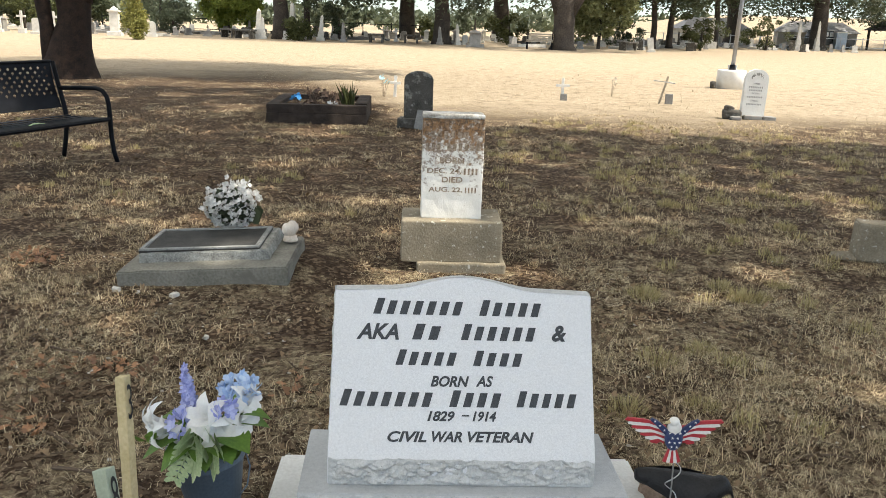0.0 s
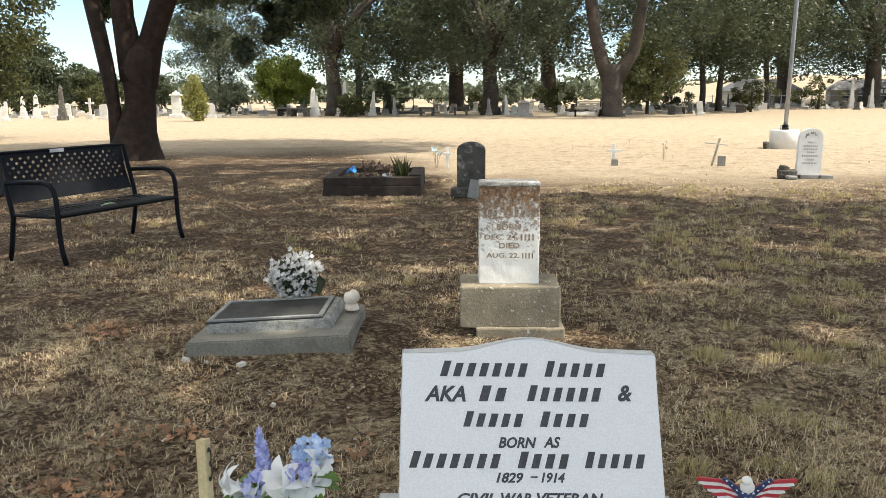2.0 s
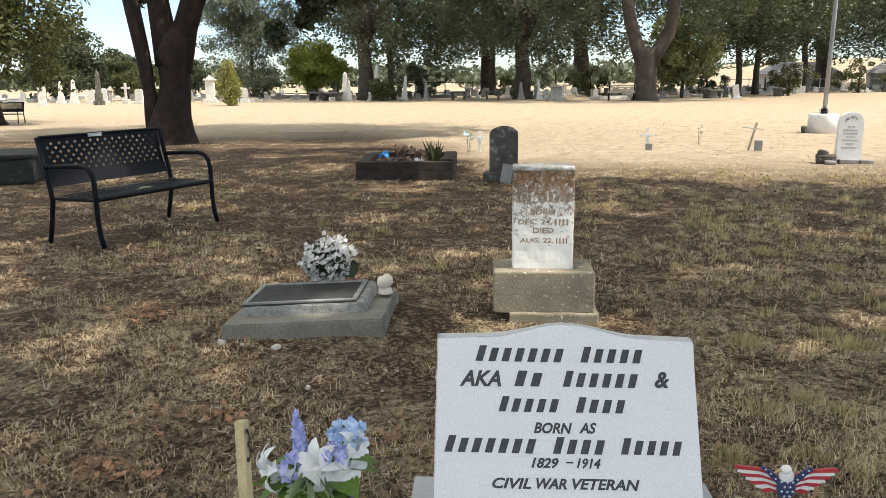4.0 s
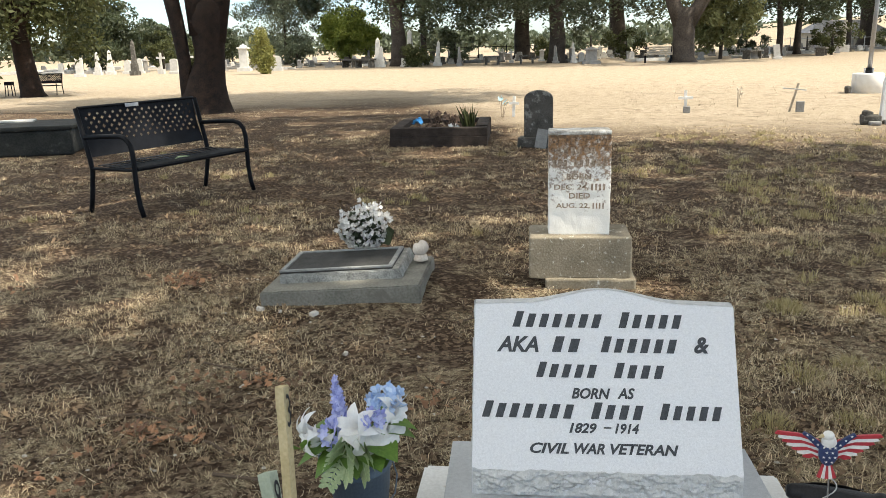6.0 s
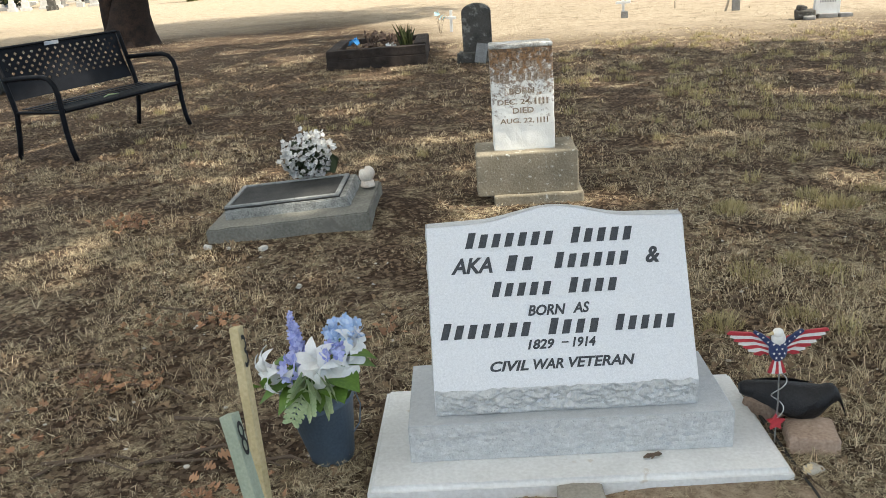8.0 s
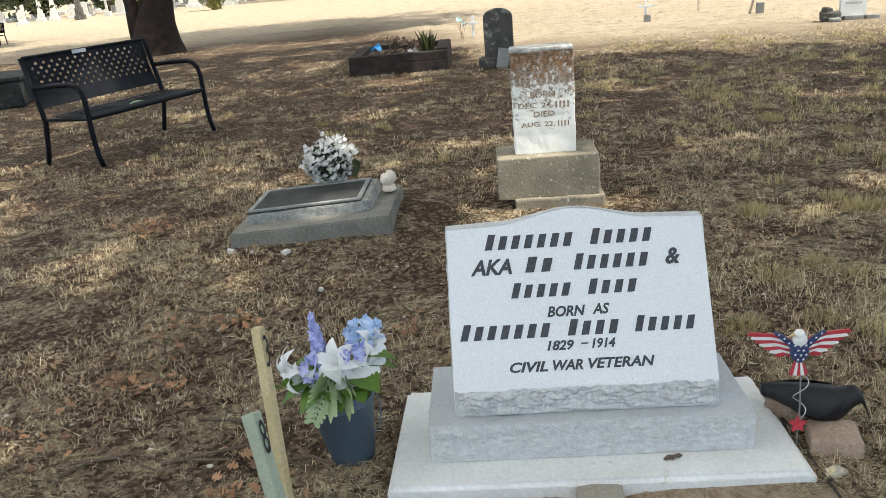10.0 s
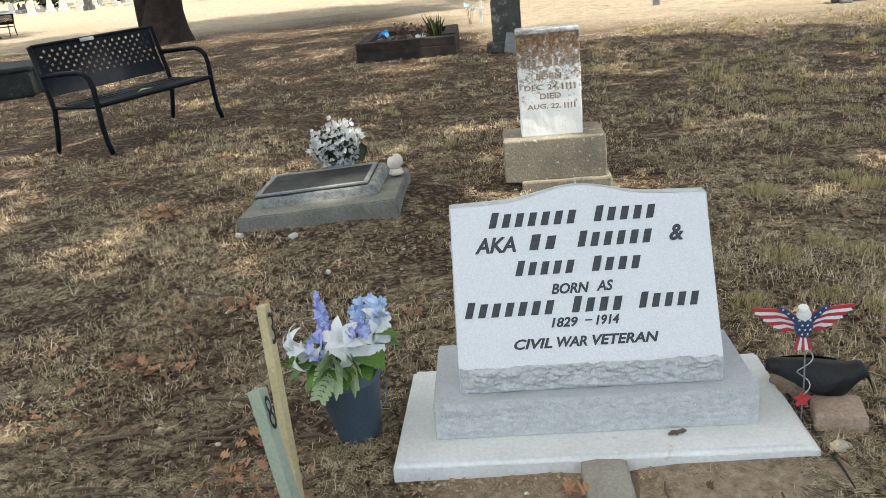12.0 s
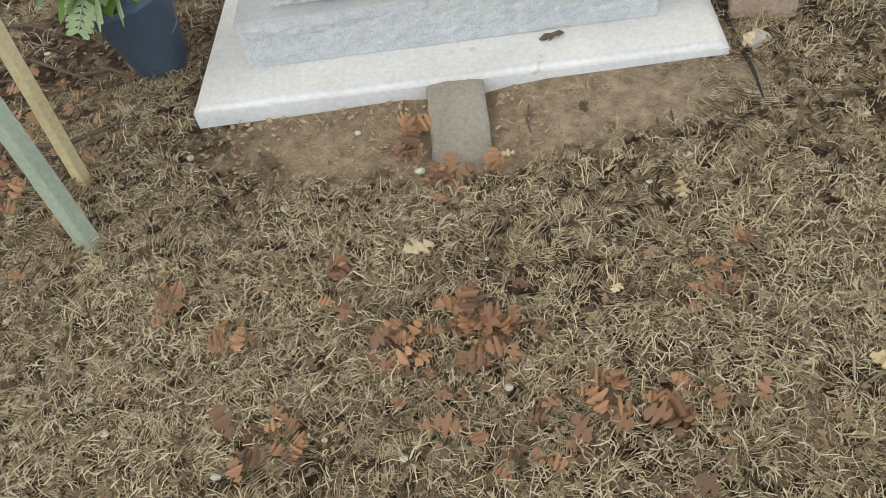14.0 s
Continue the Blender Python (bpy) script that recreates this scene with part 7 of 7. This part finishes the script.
def straw_bits(name, seed, n, area, length, width, label, bare=-0.45):
    """Loose bits of straw lying every way, a little above one another."""
    x, y, rng = scatter(seed, n, *area, bare=bare, scale=2.4)
    n = len(x)
    a = rng.uniform(0, 2 * math.pi, n)
    ln = length * rng.uniform(0.35, 1.3, n)
    d = np.stack([np.cos(a), np.sin(a)], 1) * (ln / 2)[:, None]
    w = np.stack([-np.sin(a), np.cos(a)], 1) * (width * rng.uniform(0.6, 1.5, n))[:, None]
    z = rng.uniform(0.002, 0.016, n) + 0.004
    tip = np.clip(rng.normal(0, 0.22, n), -0.5, 0.5) * ln / 2
    p = np.column_stack([x, y])
    lo, hi = np.maximum(z - tip, 0.001), np.maximum(z + tip, 0.001)
    kink = np.stack([-np.sin(a), np.cos(a)], 1) * (ln * rng.normal(0, 0.13, n))[:, None]
    mid, mz = p + kink, (lo + hi) / 2 + 0.003
    v = np.stack([np.column_stack([p - d - w, lo]), np.column_stack([p - d + w, lo + 0.0006]), np.column_stack([mid + w, mz + 0.0006]), np.column_stack([mid - w, mz]), np.column_stack([p + d + w * 0.6, hi + 0.0006]), np.column_stack([p + d - w * 0.6, hi])], 1).reshape(-1, 3)
    k = np.arange(n)[:, None] * 6
    f = np.vstack([k + np.array([0, 1, 2, 3]), k + np.array([3, 2, 4, 5])])
    return tagged(new(name, fast_mesh(name, v, f, STRAW_PALE)), label, "straw", kind="stuff")


def star_tufts(name, seed, n, area, length, label, per=16):
    """Tufts whose blades spread from one root."""
    x, y, rng = scatter(seed, n, *area, bare=-0.1, scale=1.8)
    big = np.repeat(rng.uniform(0.6, 1.35, len(x)), per)
    x, y = np.repeat(x, per), np.repeat(y, per)
    n = len(x)
    a = rng.uniform(0, 2 * math.pi, n)
    up = rng.uniform(0.15, 0.8, n)
    ln = length * big * rng.uniform(0.5, 1.2, n)
    d = np.stack([np.cos(a), np.sin(a)], 1)
    w = np.stack([-np.sin(a), np.cos(a)], 1) * (0.0012 * rng.uniform(0.7, 1.4, n))[:, None]
    p0 = np.column_stack([x, y]) + d * (0.12 * ln)[:, None]
    p1 = p0 + d * (ln * 0.5)[:, None]
    p2 = p0 + d * ln[:, None] + w * rng.normal(0, 4, n)[:, None]
    z1, z2 = ln * up * 0.6 + 0.004, ln * up * 0.7 + 0.004
    z0 = np.full(n, -0.003)
    v = np.stack([np.column_stack([p0 - w, z0]), np.column_stack([p0 + w, z0]), np.column_stack([p1 + w * 0.8, z1]), np.column_stack([p1 - w * 0.8, z1]), np.column_stack([p2, z2])], 1).reshape(-1, 3)
    k = np.arange(n)[:, None] * 5
    f = np.vstack([k + np.array([0, 1, 2]), k + np.array([0, 2, 3]), k + np.array([3, 2, 4])])
    return tagged(new(name, fast_mesh(name, v, f, STRAW_PALE)), label, "grass", kind="stuff")


blades("dry_grass", 1, 8500, (-3.0, 3.0, -2.2, 1.2), 0.030, 0.0009, STRAW, "short dry straw-coloured grass over brown soil", -0.62, 2.2, 0.95, clump=11)
straw_bits("straw_bits", 31, 85000, (-1.7, 1.7, -1.35, 0.5), 0.024, 0.00065, "fine chopped straw matted over the soil", -0.12)
straw_bits("straw_bits", 32, 60000, (-2.3, 2.6, 0.3, 3.2), 0.032, 0.0010, "fine chopped straw matted over the soil", 0.08)
straw_bits("straw_bits", 35, 36000, (-1.9, 1.9, -1.9, -0.12), 0.028, 0.00065, "long pale straw lying over the trodden grass", -0.8)
star_tufts("bleached_tufts", 33, 520, (-1.9, 1.9, -1.5, 1.4), 0.040, "small bleached tufts of dead grass")
star_tufts("bleached_tufts", 34, 700, (-3.2, 3.6, 1.2, 5.0), 0.050, "small bleached tufts of dead grass")
blades("dry_grass", 2, 13000, (-4.0, 4.2, 0.3, 5.2), 0.040, 0.0013, STRAW, "short dry straw-coloured grass over brown soil", -0.04, 1.5, 0.92, clump=12)
blades("dry_grass", 3, 10500, (-8.0, 8.0, 3.8, 12.0), 0.050, 0.0022, STRAW, "short dry straw-coloured grass over brown soil", 0.14, 1.0, 0.92, clump=13)
blades("dry_grass", 7, 3600, (0.3, 3.6, -1.8, 2.0), 0.045, 0.0014, STRAW, "thicker dry straw-coloured grass beside the pad", -0.22, 2.6, 0.88, clump=12)
blades("dry_grass", 4, 14000, (-14, 11, 11, 26), 0.05, 0.005, STRAW_FIELD, "pale dry grass of the open field", 0.0, 0.5, 1.1)
blades("grass_tufts", 5, 800, (0.7, 7.5, 0.7, 11.0), 0.065, 0.0024, TUFT, "small upright tufts of yellowing grass", 0.0, 1.1, 0.6, clump=50)
blades("grass_tufts", 6, 90, (-5.5, 0.5, 4.0, 9.5), 0.055, 0.0025, TUFT, "small upright tufts of yellowing grass", 0.1, 1.1, 0.5, clump=50)


def bunch_grass(seed):
    """A round cushion of upright yellowing blades."""
    rng = np.random.RandomState(seed)
    n = 230
    a, r = rng.uniform(0, 6.283, n), 0.075 * np.sqrt(rng.uniform(0, 1, n))
    x, y = r * np.cos(a) * 1.25, r * np.sin(a)
    h = 0.075 * (1.1 - (r / 0.075) ** 2 * 0.5) * rng.uniform(0.55, 1.15, n)
    out = 0.25 + 5.5 * r
    d = np.stack([np.cos(a) + rng.normal(0, 0.5, n), np.sin(a) + rng.normal(0, 0.5, n)], 1) * (out * h * 0.6)[:, None]
    k = rng.uniform(0, 6.283, n)
    w = np.stack([np.cos(k), np.sin(k)], 1) * (0.0013 * rng.uniform(0.7, 1.4, n))[:, None]
    p0 = np.column_stack([x, y])
    v = np.stack([np.column_stack([p0 - w, np.full(n, -0.004)]), np.column_stack([p0 + w, np.full(n, -0.004)]), np.column_stack([p0 + d * 0.4 + w, h * 0.6]), np.column_stack([p0 + d * 0.4 - w, h * 0.6]), np.column_stack([p0 + d, h])], 1).reshape(-1, 3)
    k = np.arange(n)[:, None] * 5
    f = np.vstack([k + np.array([0, 1, 2]), k + np.array([0, 2, 3]), k + np.array([3, 2, 4])])
    return fast_mesh("bunch_grass", v, f, TUFT)


cushions = [bunch_grass(i) for i in range(3)]
for i, (bx, by, size) in enumerate(((1.18, 2.42, 0.90), (1.63, 2.51, 1.14), (1.73, 2.33, 1.38), (1.18, 1.56, 1.02), (0.95, 1.45, 1.26), (0.99, 1.00, 0.90), (0.68, 0.96, 1.14), (2.04, 4.71, 1.38), (2.38, 4.17, 1.02), (2.68, 3.98, 1.26), (1.98, 2.55, 0.90), (1.68, 2.30, 1.14), (1.15, 2.33, 1.38))):
    tuft = linked("grass_tuft", cushions[i % 3], None, pose(bx, by, 0, 0, 0, i * 67) @ Matrix.Diagonal((size * 0.85, size * 0.85, size * 0.66, 1)))
    tagged(tuft, "round cushion of yellowing bunch grass in brown litter", "grass tuft", "cushions of bunch grass")


def oak_outline(right):
    return np.array(right + [(-x, y) for x, y in right[-2:0:-1]])


OAK = oak_outline([(0.0, 0.0), (0.03, 0.14), (0.19, 0.27), (0.09, 0.38), (0.32, 0.55), (0.13, 0.66), (0.21, 0.85), (0.0, 1.0)])
OAK_FINE = oak_outline([(0.0, 0.0), (0.03, 0.10), (0.15, 0.15), (0.22, 0.23), (0.11, 0.29), (0.09, 0.35), (0.25, 0.40), (0.38, 0.46), (0.36, 0.55), (0.15, 0.58), (0.11, 0.63), (0.24, 0.69), (0.27, 0.79), (0.17, 0.84), (0.12, 0.87), (0.10, 0.96), (0.0, 1.0)])


def oak_leaves(name, seed, x, y, size, mat, label, lift=0.012, kind="stuff", outline=OAK):
    """Lobed leaves, curled, lying on the soil and grass."""
    rng = np.random.RandomState(seed)
    n, k = len(x), len(outline)
    a = rng.uniform(0, 6.283, n)
    s = size * rng.uniform(0.55, 1.3, n)
    tilt = rng.normal(0, 0.38, (n, 2))
    curl = rng.normal(0.3, 0.6, n)
    fold = rng.normal(0.25, 0.35, n)
    wide = rng.uniform(0.75, 1.15, n)
    px, py = outline[None, :, 0] * wide[:, None], outline[None, :, 1] - 0.5
    pz = curl[:, None] * (px ** 2 * 1.6 + py ** 2 * 0.6) + tilt[:, :1] * px + tilt[:, 1:] * py + fold[:, None] * np.abs(px)
    pz -= pz.min(1)[:, None]
    X = x[:, None] + s[:, None] * (np.cos(a)[:, None] * px - np.sin(a)[:, None] * py)
    Y = y[:, None] + s[:, None] * (np.sin(a)[:, None] * px + np.cos(a)[:, None] * py)
    Z = s[:, None] * pz + rng.uniform(0.002, lift, n)[:, None]
    v = np.stack([X, Y, Z], 2).reshape(-1, 3)
    half = k // 2
    quads = []
    for i in range(half):
        j = (k - i) % k
        quads.append((i, i + 1, k - i - 1, j if i else 0))
    f = []
    for q in quads[1:]:
        f.append(q)
    f = np.array(f)
    f = (np.arange(n)[:, None, None] * k + f[None]).reshape(-1, 4)
    return tagged(new(name, fast_mesh(name, v, f, mat)), label, "leaves", kind=kind)


x, y, _ = scatter(11, 15000, -2.6, 2.6, -1.9, 3.2, -0.5, 2.0)
near = y < 0.6
thin = near & (np.arange(len(x)) % 5 < 3)
oak_leaves("leaf_litter", 7, x[thin], y[thin], 0.026, LITTER, "brown fallen oak leaves scattered through the grass", outline=OAK_FINE)
x, y = x[~near], y[~near]
oak_leaves("leaf_litter", 1, x, y, 0.034, LITTER, "brown fallen oak leaves scattered through the grass")
x, y, _ = scatter(12, 12000, -6.5, 6.0, 3.0, 10.5, -0.5, 1.0, False)
oak_leaves("leaf_litter", 2, x, y, 0.045, LITTER, "brown fallen oak leaves scattered through the grass")
x, y, _ = scatter(14, 2600, -1.9, 1.0, 1.3, 4.2, -0.9, 2.0, False)
oak_leaves("leaf_litter", 6, x, y, 0.026, LITTER, "brown fallen leaves on the trodden soil round the stones")
x, y, _ = scatter(13, 7000, -1.8, 1.8, -1.9, 0.4, -0.8, 2.0)
oak_leaves("leaf_fragments", 5, x, y, 0.017, LITTER, "small broken bits of fallen leaves among the grass", 0.022)
rng = np.random.RandomState(9)
xs, ys = [], []
for cx, cy, n, s in ((-0.00, -0.60, 34, 0.035), (0.04, -0.64, 22, 0.030), (0.13, -0.83, 16, 0.035), (0.29, -0.80, 18, 0.022), (0.21, -0.76, 9, 0.020), (-0.42, -0.59, 12, 0.020), (-0.33, -0.79, 14, 0.030), (-0.24, -0.45, 6, 0.012), (-0.25, -0.54, 6, 0.015), (-0.14, -0.64, 16, 0.030), (0.40, -0.56, 7, 0.020), (0.48, -0.50, 5, 0.012), (-0.10, -0.11, 10, 0.010), (-0.10, -0.18, 14, 0.012), (-0.03, -0.26, 14, 0.025), (0.07, -0.24, 6, 0.012), (-0.55, -0.48, 6, 0.030), (-0.04, -0.73, 12, 0.050), (-1.65, 0.81, 46, 0.065), (-1.44, 0.78, 16, 0.04), (-1.56, 1.26, 30, 0.07), (-1.30, 1.32, 26, 0.06), (-2.30, 2.85, 80, 0.085), (-1.0, 0.04, 50, 0.10), (-0.63, 1.15, 10, 0.08), (0.35, -0.95, 16, 0.12), (2.11, 1.42, 22, 0.12), (-3.18, 2.63, 16, 0.2), (-1.70, 0.45, 20, 0.16), (-1.03, -0.23, 16, 0.1)):
    xs.append(rng.normal(cx, s, n))
    ys.append(rng.normal(cy, s, n))
x, y = np.concatenate(xs), np.concatenate(ys)
keep = ~covered(x, y)
oak_leaves("russet_leaves", 3, x[keep], y[keep], 0.040, LITTER_RED, "russet fallen oak leaves gathered in drifts", 0.022, outline=OAK_FINE)
for i, (lx, ly) in enumerate(((0.248, -0.578), (0.096, -0.225), (-0.079, -0.457), (0.616, -0.767), (0.62, 0.02), (0.40, -0.37))):
    oak_leaves("oak_leaf", 40 + i, np.array([lx]), np.array([ly]), 0.058, LEAF_YELLOW, "pale yellow fallen oak leaf lying on the grass", 0.03, "", OAK_FINE)
oak_leaves("green_leaf", 61, np.array([-0.49]), np.array([-0.10]), 0.050, LEAF_OLIVE, "dark green leaf lying on the bare soil by the pad", 0.02, "", OAK)

x, y, rng = scatter(21, 1500, -2.6, 2.6, -1.8, 4.2, -0.3, 1.5)
bm = bmesh.new()
for a, b in zip(x, y):
    k, ln = rng.uniform(0, 6.28), rng.uniform(0.03, 0.16)
    d = Vector((math.cos(k), math.sin(k), 0))
    mid = Vector((a, b, rng.uniform(0.006, 0.016))) + Vector((-d.y, d.x, 0)) * rng.uniform(-0.1, 0.1) * ln
    tube(bm, [Vector((a, b, 0.005)) - d * ln / 2, mid, Vector((a, b, 0.006)) + d * ln / 2], rng.uniform(0.0012, 0.003), 4)
tagged(part("twigs", bm, TWIG), "small dry twigs scattered on the ground", "twigs", kind="stuff")
for pts in (((-1.75, 1.55, 0.01), (-1.5, 1.42, 0.02), (-1.3, 1.45, 0.012)), ((-0.55, 2.1, 0.01), (-0.35, 2.22, 0.03), (-0.12, 2.16, 0.012)), ((-0.42, -0.12, 0.008), (-0.38, -0.2, 0.014), (-0.39, -0.3, 0.008)), ((-1.3, 0.25, 0.012), (-1.05, 0.32, 0.02), (-0.85, 0.2, 0.012))):
    bm = bmesh.new()
    tube(bm, pts, [0.006, 0.005, 0.003], 6, 0.3)
    tagged(part("stick", bm, TWIG, None), "thin dry fallen stick on the ground", "stick", "fallen sticks")
rng = random.Random(71)
for i in range(16):
    a, ln = rng.uniform(-0.5, 0.9), rng.uniform(0.14, 0.42)
    c = Vector((rng.uniform(-1.75, -0.72), rng.uniform(-0.35, 0.95), 0))
    if covered(np.array([c.x]), np.array([c.y]))[0]:
        continue
    d = Vector((math.cos(a), math.sin(a), 0)) * ln / 2
    bend = Vector((-d.y, d.x, 0)) * rng.uniform(-0.35, 0.35)
    bm = bmesh.new()
    tube(bm, [c - d + Vector((0, 0, 0.008)), c + bend + Vector((0, 0, 0.014)), c + d + Vector((0, 0, 0.008))], [0.006, 0.005, 0.0025], 6, 0.3)
    tagged(part("stick", bm, TWIG, None), "thin dry fallen stick on the ground", "stick", "fallen sticks")
x, y, rng = scatter(22, 420, -2.2, 2.2, -1.4, 3.4, -0.6, 1.5, False)
bm = bmesh.new()
for a, b in zip(x, y):
    r = rng.uniform(0.003, 0.009)
    bmesh.ops.create_icosphere(bm, subdivisions=1, radius=r, matrix=Matrix.Translation((a, b, r * 0.5)) @ Matrix.Diagonal((1.3, 1, 0.7, 1)))
tagged(part("pebbles", bm, PEBBLE), "small pale pebbles scattered on the soil", "pebbles", kind="stuff")
for i, (a, b, s) in enumerate(((-1.65, 2.31, 0.036), (-1.33, 2.22, 0.042), (-1.53, 2.28, 0.022), (-1.05, 1.66, 0.026))):
    tagged(part("stone_chip", worn_block((s * 1.2, s, s * 0.7), s * 0.2, 1, s * 0.15, 30, i), PALE_STONE, None, m=pose(a, b, -0.003, 0, 0, i * 50)), "pale chip of broken concrete by the marker", "stone chip")
rng = np.random.RandomState(91)
bm = bmesh.new()
for i in range(620):
    a, b = rng.uniform(-0.58, 0.62), rng.uniform(-0.24, 0.004)
    if covered(np.array([a]), np.array([b]))[0]:
        continue
    r = rng.uniform(0.0015, 0.0055) * (1.3 if b > -0.05 else 0.9)
    made = bmesh.ops.create_icosphere(bm, subdivisions=1, radius=r, matrix=Matrix.Translation((a, b, r * 0.25)) @ Matrix.Rotation(a * 40, 4, "Z") @ Matrix.Diagonal((1.5, 1, 0.65, 1)))["verts"]
    for v in made:
        v.co += Vector((noise.noise(v.co * 180), noise.noise(v.co * 180 + Vector((5, 0, 0))), 0)) * r * 0.5
tagged(part("soil_clods", bm, CLAY, None), "crumbly clods of dry tan soil before the pad", "soil", kind="stuff")
